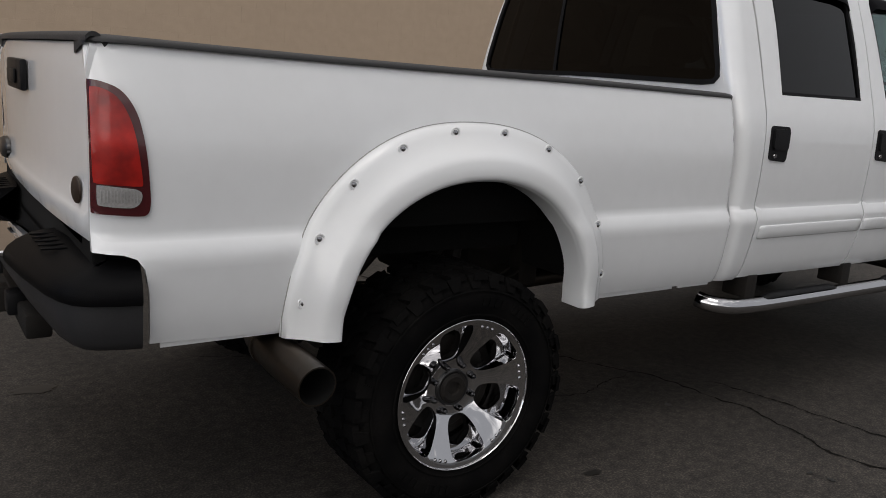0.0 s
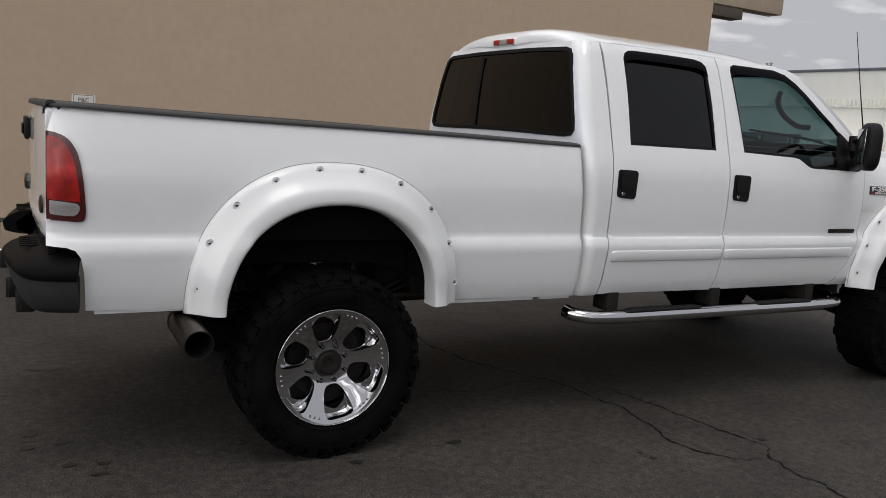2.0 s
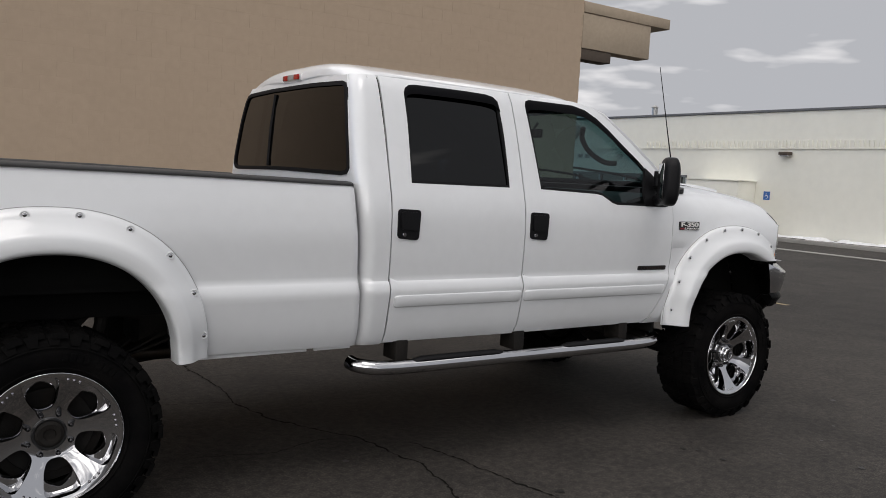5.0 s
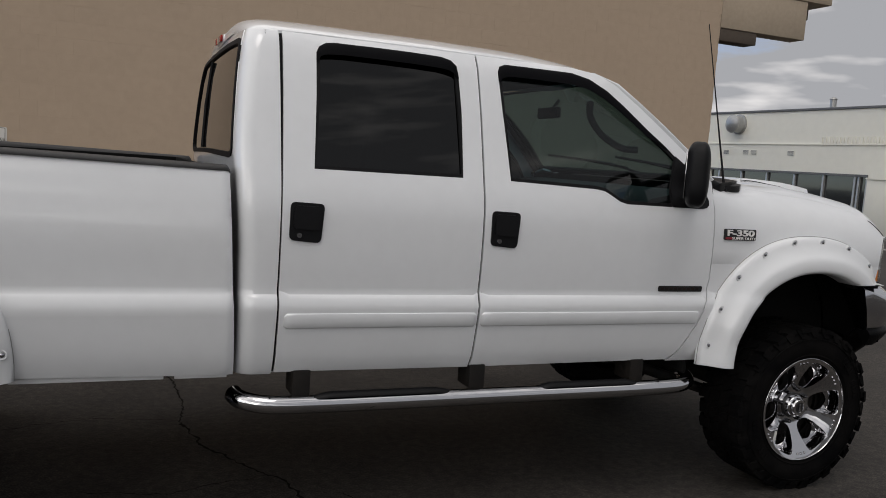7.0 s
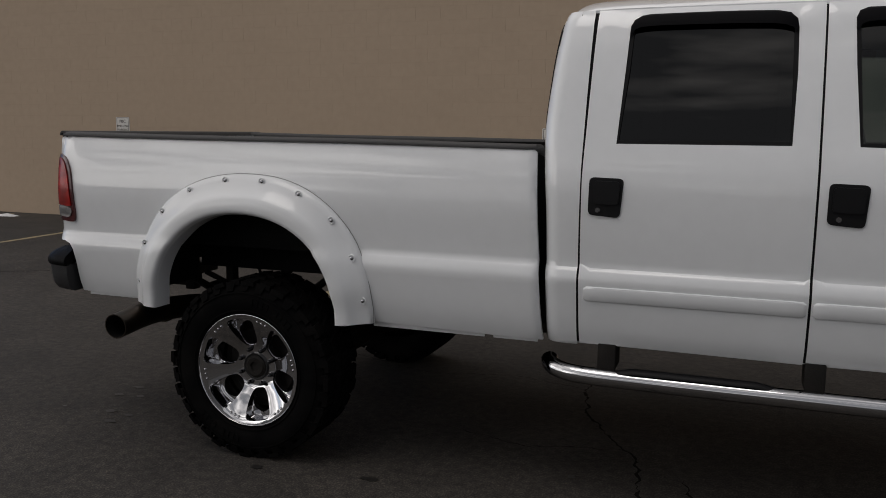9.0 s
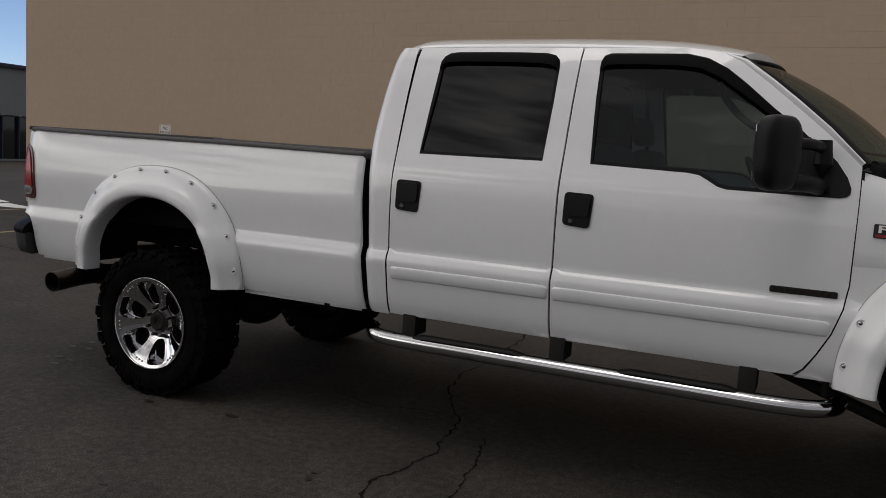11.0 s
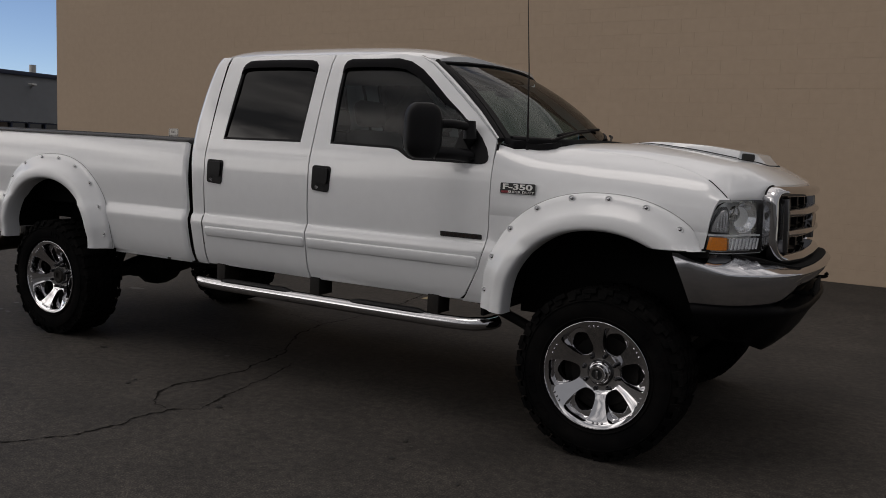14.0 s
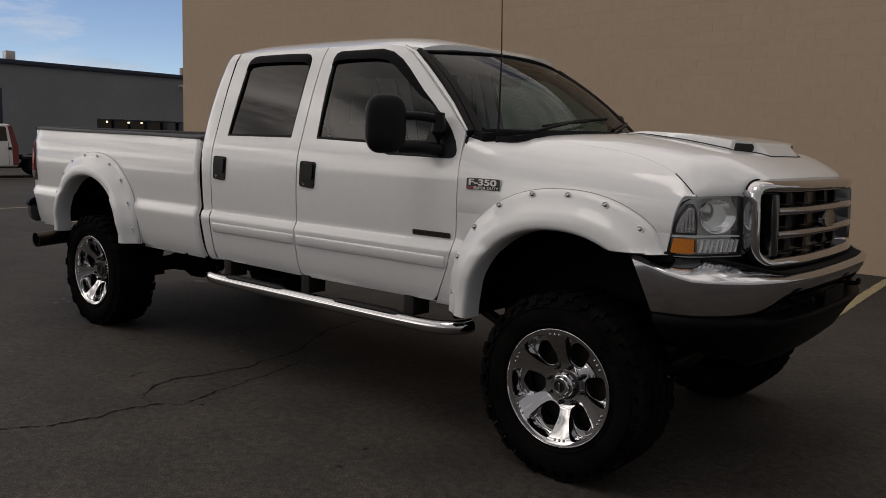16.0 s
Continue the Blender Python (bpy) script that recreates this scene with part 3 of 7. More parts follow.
def white_building():
    root = thing("white_building", "low white painted commercial building with dark windows", "building", (FX, 14.0, 0))
    bm = bmesh.new()
    Y0, Y1, H = -20.0, 34.0, 4.78
    # wall with a window opening
    holes = [(5.0, 14.0, 0.32, 2.18)]
    (a, b, c, d), = holes
    for lo, hi in (((0, Y0, 0), (0.3, a, H)), ((0, b, 0), (0.3, Y1, H)), ((0, a, 0), (0.3, b, c)), ((0, a, d), (0.3, b, H))):
        box_into(bm, lo, hi)
    part("wall", bm, WHITEWALL, root, "", 0)
    part("roof", box((0.3, Y0, H - 0.4), (18, Y1, H - 0.2)), ROOFEDGE, root, "", 0)
    part("roof_edge", box((-0.06, Y0, H + 0.002), (0.34, Y1, H + 0.10), 0.01), ROOFEDGE, root, "grey metal roof flashing")
    part("band", box((-0.05, Y0, 3.36), (-0.002, Y1, 3.40)), WHITEWALL, root, "", 0)
    bm = bmesh.new()
    y = Y0
    while y < 7.5:
        box_into(bm, (-0.045, y, 3.405), (-0.002, y + 0.09, 3.68))
        y += 0.18
    tagged(part("ribbed_strip", bm, WHITEWALL, root, "", 0), "pale ribbed metal strip", kind="stuff")
    win = part("window", box((0.12, a, c), (0.16, b, d)), DARKGLASS, root, "row of dark window panes", 0)
    win.name = "window"
    part("window_sill", box((-0.05, a - 0.02, c - 0.06), (0.12, b + 0.02, c - 0.004)), FRAME, win, "", 0)
    part("window_head", box((-0.05, a - 0.02, d - 0.05), (0.12, b + 0.02, d + 0.04)), ROOFEDGE, win, "", 0)
    for y in (5.03, 5.42, 5.60, 7.15, 8.7, 10.3, 11.9, 13.4):
        part("mullion", box((0.02, y - 0.045, c), (0.115, y + 0.045, d - 0.055)), FRAME, win, "pale aluminium mullion", 0)
    part("annex", box((-1.1, 1.55, 0), (-0.004, 4.05, 2.03), 0.01), WHITEWALL, root, "white projecting annex")
    part("annex_roof", box((-1.14, 1.5, 2.035), (-0.004, 4.1, 2.08)), WHITEWALL, root, "", 0)
    bm = bmesh.new()
    lathe_into(bm, [(0.02, -0.62), (0.16, -0.60), (0.30, -0.55), (0.34, -0.52), (0.40, -0.50), (0.42, -0.44), (0.40, -0.40), (0.38, -0.38), (0.40, -0.10), (0.46, -0.08), (0.46, 0.0)], 28)
    bmesh.ops.recalc_face_normals(bm, faces=bm.faces)
    fan = part("exhaust_fan", bm, GALV, root, "round galvanised wall exhaust fan")
    fan.matrix_basis = pose(-0.0, 12.3, 4.27, 0, 0, -90)
    for y in (13.0, 11.7, 11.2, 9.0):
        grille = part("wall_vent", box((-0.02, y - 0.2, 2.88), (-0.003, y + 0.2, 3.1)), WHITEWALL, root, "small louvred wall vent", 0)
        for i in range(4):
            part("slot", box((-0.028, y - 0.17, 2.90 + i * 0.05), (-0.021, y + 0.17, 2.925 + i * 0.05)), ROOFEDGE, grille, "", 0)
    pipe = part("roof_pipe", tube([(0.8, 7.8, H - 0.2), (0.8, 7.8, H + 0.52)], 0.13, 14), GALV, root, "galvanised roof pipe")
    part("pipe_cap", tube([(0.8, 7.8, H + 0.525), (0.8, 7.8, H + 0.62)], [0.17, 0.05], 14), GALV, pipe)
    lamp = part("wall_lamp", box((-0.30, 0.05, 3.12), (-0.003, 0.47, 3.24), 0.02), TRIMBROWN, root, "dark bronze wall lamp")
    part("lamp_lens", box((-0.27, 0.1, 3.06), (-0.05, 0.42, 3.118), 0.01), CLEAR, lamp)
    sg = part("accessible_sign", box((-0.012, 0.87, 1.36), (-0.003, 1.15, 1.69)), SIGNBLUE, root, "blue accessible parking sign", 0)
    part("wheel_mark", tube([(-0.017, 1.01 + 0.06 * math.cos(i * math.pi / 8), 1.48 + 0.06 * math.sin(i * math.pi / 8)) for i in range(14)], 0.010, 6), SIGN, sg)
    part("seat_mark", tube([(-0.017, 1.03, 1.62), (-0.017, 1.03, 1.52), (-0.017, 0.96, 1.52), (-0.017, 0.94, 1.45)], 0.011, 6), SIGN, sg)
    part("side_door", box((-0.03, -5.75, 0.05), (-0.003, -5.2, 2.9)), TRIMBROWN, root, "brown steel side door")
    return root


white_building()

rnd = random.Random(5)
bm = bmesh.new()
for k in range(60):
    y = 2.0 + k * 0.45
    x = FX - 0.15 - rnd.random() * 0.5
    a, b, h = rnd.uniform(0.25, 0.6), rnd.uniform(0.15, 0.4), rnd.uniform(0.03, 0.13)
    top = bm.verts.new((x, y, h))
    ring = [bm.verts.new((x + b * math.cos(i * math.pi / 5) * rnd.uniform(.7, 1.2), y + a * math.sin(i * math.pi / 5) * rnd.uniform(.7, 1.2), 0.0)) for i in range(10)]
    mid = [bm.verts.new(((v.co.x + x) / 2, (v.co.y + y) / 2, h * rnd.uniform(.7, .95))) for v in ring]
    for i in range(10):
        j = (i + 1) % 10
        bm.faces.new((ring[i], ring[j], mid[j], mid[i]))
        bm.faces.new((mid[i], mid[j], top))
tagged(part("snow_patches", bm, SNOW, None, "", 60), "leftover dirty snow along the foot of the white building", "snow", kind="stuff")
bm = bmesh.new()
rnd = random.Random(8)
for x, y, a, b in ((-11.3, 6.45, 0.75, 0.26), (-12.4, 6.95, 0.4, 0.14), (-10.4, 6.9, 0.3, 0.12)):
    ring = [bm.verts.new((x + a * math.cos(i * math.pi / 8) * rnd.uniform(.7, 1.15), y + b * math.sin(i * math.pi / 8) * rnd.uniform(.7, 1.15), 0.0)) for i in range(16)]
    top = bm.verts.new((x, y, 0.05))
    for i in range(16):
        bm.faces.new((ring[i], ring[(i + 1) % 16], top))
tagged(part("snow_patch", bm, SNOW, None, "", 60), "leftover melting snow patch on the asphalt", "snow", kind="stuff")
gutter = part("gutter", box((20.9, -20, -0.05), (21.25, 24, 0.012)), CONCRETE, None, "", 0)
tagged(gutter, "pale worn concrete gutter strip", "gutter", kind="structure")
kerb = part("kerb", box((24.6, -20, -0.05), (24.78, 34, 0.13), 0.02), CONCRETE, None, "", 30)
tagged(kerb, "low worn concrete kerb", "kerb", kind="structure")

# ---- the grey building ----
GX = -32.0


def grey_building():
    root = thing("grey_building", "long grey metal clad building with dark blue fascia", "building", (GX, 15.0, 0))
    H, Y0, Y1 = 4.36, -16.0, 26.0
    for lo, hi in (((-0.3, Y0, 0), (0, 0.35, H)), ((-0.3, 0.352, 2.16), (0, Y1, H)), ((-0.3, 0.352, 0), (0, Y1, 0.08))):
        part("wall_panel", box(lo, hi), GREYWALL, root, "", 0)
    part("roof", box((-20, Y0, H - 0.3), (-0.3, Y1, H - 0.1)), ROOFEDGE, root, "", 0)
    part("fascia", box((-0.1, Y0, H + 0.003), (0.12, Y1, H + 0.20), 0.01), FASCIA, root, "dark blue metal fascia")
    win = part("shopfront", box((-0.26, 0.36, 0.085), (-0.2, Y1, 2.155)), DARKGLASS, root, "dark glazed shopfront", 0)
    y = 0.38
    while y < 22:
        part("mullion", box((-0.19, y, 0.085), (-0.05, y + 0.07, 2.15)), FASCIA, win, "", 0)
        y += 0.88
    part("head_rail", box((-0.19, 0.36, 2.09), (-0.04, Y1, 2.155)), FASCIA, win, "", 0)
    for y in (0.95, 2.07, 2.77):
        part("bulb", box((-0.195, y - 0.05, 1.97), (-0.17, y + 0.05, 2.05), 0.01), BULB, win, "small warm lit lamp")
    cam_arm = part("wall_bracket", tube([(0.0, 4.9, 3.85), (0.35, 4.75, 3.95)], 0.05, 8), FRAME, root, "pale wall bracket")
    part("bracket_head", box((0.3, 4.55, 3.9), (0.62, 4.8, 4.0), 0.02), FRAME, cam_arm)
    part("roof_vent", tube([(-0.6, 5.4, H), (-0.6, 5.4, H + 0.62)], [0.16, 0.16], 10), GALV, root, "small roof vent")
    part("roof_vent", box((-0.9, -3.5, H), (-0.5, -3.1, H + 0.62), 0.02), GALV, root, "small roof vent")
    part("side_door", box((0.003, -4.5, 1.0), (0.03, -3.95, 3.3)), FASCIA, root, "dark doorway", 0)
    return root


grey_building()


# ---- wall signs ----
def wall_sign(x, z):
    root = thing("employee_sign", "small white employee parking sign with black lettering", "sign", (x, WALL_Y - 0.004, z), "parking signs")
    bm = bmesh.new()
    sheet_into(bm, rounded([(-0.145, -0.30), (0.145, -0.30), (0.145, 0.0), (-0.145, 0.0)], 0.02), [], lambda u, v: Vector((u, -0.003, v)), [], [], 0.1)
    thicken(bm, lambda v: (0, 0.003, 0))
    part("plate", bm, SIGN, root, "", 30)
    bm = bmesh.new()
    lo = rounded([(-0.128, -0.293), (0.128, -0.293), (0.128, -0.007), (-0.128, -0.007)], 0.018)
    li = rounded([(-0.121, -0.286), (0.121, -0.286), (0.121, -0.014), (-0.121, -0.014)], 0.014)
    sheet_into(bm, lo, [li], lambda u, v: Vector((u, -0.0045, v)), [], [], 0.1)
    thicken(bm, lambda v: (0, 0.001, 0))
    part("border", bm, SIGNTEXT, root, "", 30)
    up = Matrix.Rotation(radians(90), 4, "X")
    text_into("P&C", 0.075, SIGNTEXT, "lettering", Matrix.Translation((0, -0.005, -0.075)) @ up, root, 0.001)
    text_into("EMPLOYEE", 0.052, SIGNTEXT, "lettering", Matrix.Translation((0, -0.005, -0.155)) @ up, root, 0.001)
    text_into("PARKING", 0.052, SIGNTEXT, "lettering", Matrix.Translation((0, -0.005, -0.222)) @ up, root, 0.001)
    return root


wall_sign(-0.43, 1.655)
wall_sign(-8.16, 1.80)

# unseen plain wall added behind the camera, closing the lot and shaping reflections
bm = bmesh.new()
box_into(bm, (-30.0, -26.3, -0.1), (30.0, -26.0, 2.6))
tagged(part("wall_north", bm, CONCRETE, None, "", 0), "unseen low concrete wall, added for reflections", "wall", kind="structure")


# ---- a second pickup, parked by the grey building ----
def side_slab(loop, x0, x1, bevel=0.04):
    """A (y, z) outline drawn across from x0 to x1, its edges rounded."""
    bm = bmesh.new()
    a = [bm.verts.new((x0, y, z)) for y, z in loop]
    b = [bm.verts.new((x1, y, z)) for y, z in loop]
    bm.faces.new(a)
    bm.faces.new(b[::-1])
    for i in range(len(loop)):
        j = (i + 1) % len(loop)
        bm.faces.new((a[i], b[i], b[j], a[j]))
    bmesh.ops.recalc_face_normals(bm, faces=bm.faces)
    if bevel:
        bmesh.ops.bevel(bm, geom=list(bm.edges), offset=bevel, segments=3, affect="EDGES", profile=0.6, clamp_overlap=True)
    return bm


def parked_pickup():
    root = thing("parked_pickup", "white crew cab pickup with red stripe and dark flatbed", "pickup", (-21.45, 5.0, 0))
    H = 0.95
    body = part("cab", side_slab([(1.90, 0.36), (1.90, 0.98), (1.86, 1.12), (1.72, 1.62), (1.62, 1.68), (-0.05, 1.68), (-0.25, 1.62), (-0.80, 1.10), (-1.90, 1.02), (-2.0, 0.9), (-2.0, 0.40), (-0.6, 0.36)], -H, H, 0.05), WHITE, root, "white painted cab", 40)
    part("red_stripe", side_slab([(1.91, 0.40), (1.91, 0.98), (1.87, 1.12), (1.73, 1.63), (1.60, 1.64), (1.69, 1.15), (1.72, 0.98), (1.74, 0.40)], -H - 0.004, H + 0.004, 0.0), STRIPE_RED, body, "dark red painted stripe", 20)
    for s in (-1, 1):
        x = s * (H + 0.002)
        for lp in ([(0.72, 1.15), (1.60, 1.15), (1.55, 1.58), (1.50, 1.60), (0.76, 1.60)], [(-0.62, 1.15), (0.58, 1.15), (0.58, 1.60), (0.0, 1.60), (-0.18, 1.56)]):
            part("side_window", side_slab(rounded(lp, 0.04), min(x, x - s * 0.02), max(x, x - s * 0.02), 0.0), DARKGLASS, body, "dark side window", 20)
        for y in (0.65, -0.70, 1.62):
            part("door_gap", box((min(x, x - s * 0.01), y - 0.006, 0.42), (max(x, x - s * 0.01), y + 0.006, 1.12)), SEAL, body, "", 0)
        for y in (1.655, 0.48):
            part("door_handle", box((min(x, x + s * 0.02), y - 0.05, 0.885), (max(x, x + s * 0.02), y + 0.05, 0.965), 0.01), BLACK, body, "black door handle")
        part("headlight", box((s * 0.72 - 0.15, -2.012, 0.72), (s * 0.72 + 0.15, -1.99, 0.9), 0.02), CLEAR, body, "clear headlight")
    part("windshield", side_slab([(-0.28, 1.60), (-0.80, 1.13), (-0.83, 1.13), (-0.31, 1.60)], -0.8, 0.8, 0.0), DARKGLASS, body, "dark windshield", 20)
    part("bumper", box((-0.95, -2.14, 0.42), (0.95, -2.02, 0.62), 0.03), BLACK, root, "dark front bumper")
    bed = part("flatbed", box((-1.0, 1.98, 0.58), (1.0, 4.3, 0.68), 0.015), STEEL, root, "dark steel flatbed")
    part("bed_rail", box((-1.0, 1.96, 0.684), (1.0, 2.02, 0.74), 0.01), STEEL, bed)
    part("toolbox", box((0.55, 2.2, 0.22), (0.96, 3.0, 0.575), 0.02), STEEL, bed, "dark underbody toolbox")
    part("chassis", box((-0.45, -1.8, 0.30), (0.45, 4.2, 0.42), 0.02), STEEL, root, "dark chassis")
    bm = bmesh.new()
    lathe_into(bm, [(0.20, 0.02), (0.22, 0.0), (0.33, 0.0), (0.36, 0.03), (0.36, 0.22), (0.33, 0.25), (0.20, 0.24)], 36)
    bmesh.ops.recalc_face_normals(bm, faces=bm.faces)
    for s in (-1, 1):
        for y in (-1.2, 3.1):
            w = part("wheel", bm.copy(), RUBBER, root, "black tyre on steel rim", 40)
            w.matrix_basis = pose(s * 0.97, y, 0.36, 0, 0, 90 if s > 0 else -90)
            b2 = bmesh.new()
            lathe_into(b2, [(0.001, 0.03), (0.05, 0.02), (0.06, 0.05), (0.15, 0.06), (0.20, 0.02)], 28)
            bmesh.ops.recalc_face_normals(b2, faces=b2.faces)
            part("rim", b2, CHROME_DULL, w, "dull steel rim", 40)
    bm.free()
    return root


parked_pickup()
line = part("parking_line", box((-20.42, 3.0, 0.0), (-20.30, 7.3, 0.005)), YELLOW, None, "", 0)
tagged(line, "worn pale painted stall line by the grey building", "road marking", "stall lines", "structure")


# ---- the pickup truck: x forward from the rear axle, right side towards -y ----
truck = thing("pickup_truck", "lifted white crew cab pickup with riveted fender flares and chrome wheels", "pickup truck", (0, 0, 0))
AX_F, HUB_Z, WHEEL_Y = 4.38, 0.440, 1.055

BODY_Z = [0.69, 0.71, 0.75, 0.82, 0.92, 0.956, 0.962, 0.985, 1.012, 1.034, 1.040, 1.052, 1.10, 1.25, 1.38, 1.44, 1.49, 1.545, 1.70, 1.85, 2.00, 2.06, 2.10, 2.13]
BODY_Y = [0.922, 0.946, 0.967, 0.986, 1.004, 1.011, 1.012, 1.0155, 1.0105, 1.0, 0.991, 0.989, 0.993, 0.9985, 0.9950, 0.987, 0.975, 0.958, 0.912, 0.864, 0.808, 0.782, 0.752, 0.715]
BED_Y = [0.938, 0.955, 0.973, 0.992, 1.0065, 1.0110, 1.0118, 1.0128, 1.0075, 0.997, 0.993, 0.988, 0.989, 0.996, 0.984, 0.972, 0.960, 0.945, 0.90, 0.86, 0.8, 0.78, 0.75, 0.72]


def cab_half(x, z):
    y = spline(BODY_Z, BODY_Y, z)
    if x > 4.45:
        y -= 0.05 * ((x - 4.45) / 0.5) ** 2
    return y


def bed_half(x, z):
    y = spline(BODY_Z, BED_Y, z)
    if x < -1.03:
        t = min(1.0, (-1.03 - x) / 0.166)
        y -= 0.055 * (1 - math.sqrt(max(0.0, 1 - t * t)))
    front = 1.378 + (1.522 - z) * 0.0563
    if x > front - 0.040:
        t = min(1.0, (x - front + 0.040) / 0.042)
        y -= 0.020 * (1 - math.sqrt(max(0.0, 1 - t * t)))
    return y


ROWS_Z = [0.70, 0.72, 0.745, 0.78, 0.82, 0.87, 0.92, 0.945, 0.956, 0.959, 0.962, 0.972, 0.985, 1.0, 1.012, 1.024, 1.034, 1.037, 1.040, 1.052, 1.07, 1.10, 1.16, 1.22, 1.28, 1.33, 1.38, 1.41, 1.44, 1.465, 1.49, 1.52, 1.545, 1.60, 1.68, 1.76, 1.84, 1.92, 2.0, 2.03, 2.06, 2.08, 2.10]


def side_panel(name, outer, holes, half, mat, parent, side=-1, out=0.0, thick=0.018, label="", step=0.06, dx=0.09, extra=()):
    bm = bmesh.new()
    u0, u1 = min(p[0] for p in outer), max(p[0] for p in outer)
    us = list(np.arange(u0 + dx / 2, u1, dx)) + list(extra)
    sheet_into(bm, outer, holes, lambda x, z: Vector((x, side * (half(x, z) + out), z)), us, ROWS_Z, step)
    thicken(bm, lambda v: (0, -side * thick, 0))
    return part(name, bm, mat, parent, label, 40)


def arch(cx, a, h, z0, top_shift, p, n, start=0.0, end=math.pi):
    """An arch line over a wheel, rear foot to front foot, as (x, z)."""
    out = []
    for i in range(n + 1):
        t = math.pi - (start + (end - start) * i / n)
        c, s = math.cos(t), math.sin(t)
        out.append((cx + top_shift * s + a * math.copysign(abs(c) ** (2 / p), c), z0 + h * abs(s) ** (2 / p)))
    return out


# bed sides
CUT_R = [(x, z) for x, z in arch(-0.012, 0.585, 0.58, 0.70, 0.0, 2.2, 36)]
TAIL = [(-1.052, 0.742), (-1.06, 0.90), (-1.072, 0.965), (-1.092, 0.994), (-1.125, 1.006), (-1.195, 1.010), (-1.195, 1.552), (1.378, 1.522), (1.424, 0.705)]
BED_OUT = TAIL + [(0.573, 0.722)] + [p for p in reversed(CUT_R) if p[1] > 0.73] + [(-0.597, 0.728)]
for side in (-1, 1):
    side_panel("bed_side", BED_OUT, [], bed_half, WHITE, truck, side, label="white pickup bed side panel", extra=(-1.17, -1.15, -1.13, -1.10, 1.345, 1.355, 1.365, 1.375, 1.385, 1.395, 1.405))
# bed tub
part("bed_floor", box((-1.19, -0.80, 1.00), (1.298, 0.80, 1.03)), LINER, truck, "black lined bed floor", 0)
part("headboard", box((1.300, -0.90, 0.80), (1.318, 0.90, 1.53)), LINER, truck, "black bed headboard", 0)
part("bed_inner_wall", box((-1.18, -0.815, 1.031), (1.298, -0.802, 1.53)), LINER, truck, "black bed inner wall", 0)
part("bed_inner_wall", box((-1.18, 0.802, 1.031), (1.298, 0.815, 1.53)), LINER, truck, "black bed inner wall", 0)
for side in (-1, 1):
    bm = bmesh.new()
    prof = [(0.806, 1.515), (0.804, 1.544), (0.815, 1.556), (0.86, 1.560), (0.915, 1.559), (0.944, 1.555), (0.955, 1.550), (0.958, 1.545), (0.958, 1.538)]
    xs = [-1.20, -1.19, -1.17, -1.13, -1.08] + list(np.linspace(-1.0, 1.34, 28)) + [1.372, 1.382]
    rows = []
    for x in xs:
        k = bed_half(x, 1.53) - bed_half(0, 1.53)
        e = 0.012 if x in (xs[0], xs[-1]) else 0.0
        rows.append([bm.verts.new((x, side * (y + (k if y > 0.9 else 0)), z - e + 0.002 * math.sin(x * 3.1) - 0.001 - 0.0125 * x)) for y, z in prof])
    for r0, r1 in zip(rows, rows[1:]):
        for j in range(len(prof) - 1):
            bm.faces.new((r0[j], r0[j + 1], r1[j + 1], r1[j]))
    bm.faces.new(rows[0])
    bm.faces.new(rows[-1][::-1])
    bmesh.ops.recalc_face_normals(bm, faces=bm.faces)
    part("rail_cap", bm, RAIL, truck, "faded black plastic bed rail cap", 50)

# tailgate
def tail_x(y):
    return -1.236 + 0.034 * (abs(y) / 0.92) ** 2.2


def tail_surface(y, z):
    lean = spline([1.0, 1.03, 1.09, 1.12, 1.45, 1.54, 1.56], [0.03, 0.012, 0.0, 0.010, 0.006, 0.016, 0.03], z)
    return Vector((tail_x(y) + lean, y, z))


bm = bmesh.new()
sheet_into(bm, rounded([(-0.925, 1.03), (0.925, 1.03), (0.925, 1.550), (-0.925, 1.550)], 0.02), [], tail_surface, list(np.arange(-0.9, 0.91, 0.1)), [1.05, 1.09, 1.105, 1.12, 1.2, 1.3, 1.4, 1.45, 1.48, 1.51], 0.08)
thicken(bm, lambda v: (0.05, 0, 0))
tailgate = part("tailgate", bm, WHITE, truck, "white tailgate", 40)
bm = bmesh.new()
grid_into(bm, lambda u, v: Vector((tail_x(-0.93 + 1.86 * u) + 0.006 + 0.055 * v + 0.0, -0.93 + 1.86 * u, 1.552 + 0.026 * math.sin(math.pi * min(1, v * 1.15 + 0.08)) ** 0.5)), 24, 6)
thicken(bm, lambda v: (0, 0, -0.012))
part("tailgate_cap", bm, RAIL, tailgate, "black plastic tailgate cap", 50)
handle = part("tailgate_handle", box((tail_x(0) - 0.018, -0.17, 1.385), (tail_x(0) + 0.004, 0.17, 1.488), 0.008), BLACK, tailgate, "black tailgate handle")
part("latch", box((tail_x(0) - 0.028, -0.09, 1.405), (tail_x(0) - 0.019, 0.09, 1.455), 0.006), BLACK, handle)
bm = bmesh.new()
lathe_into(bm, [(0.001, -0.008), (0.030, -0.008), (0.036, -0.005), (0.038, 0.0)], 28)
bmesh.ops.recalc_face_normals(bm, faces=bm.faces)
em = part("round_badge", bm, CAST, tailgate, "round dark chrome badge")
em.matrix_basis = pose(tail_x(-0.83) + 0.004, -0.83, 1.158, 0, 0, -84)
bm = bmesh.new()
lathe_into(bm, [(0.001, -0.016), (0.06, -0.014), (0.07, -0.008), (0.072, 0.0)], 28)
bmesh.ops.recalc_face_normals(bm, faces=bm.faces)
em = part("oval_badge", bm, BADGE, tailgate, "dark oval badge")
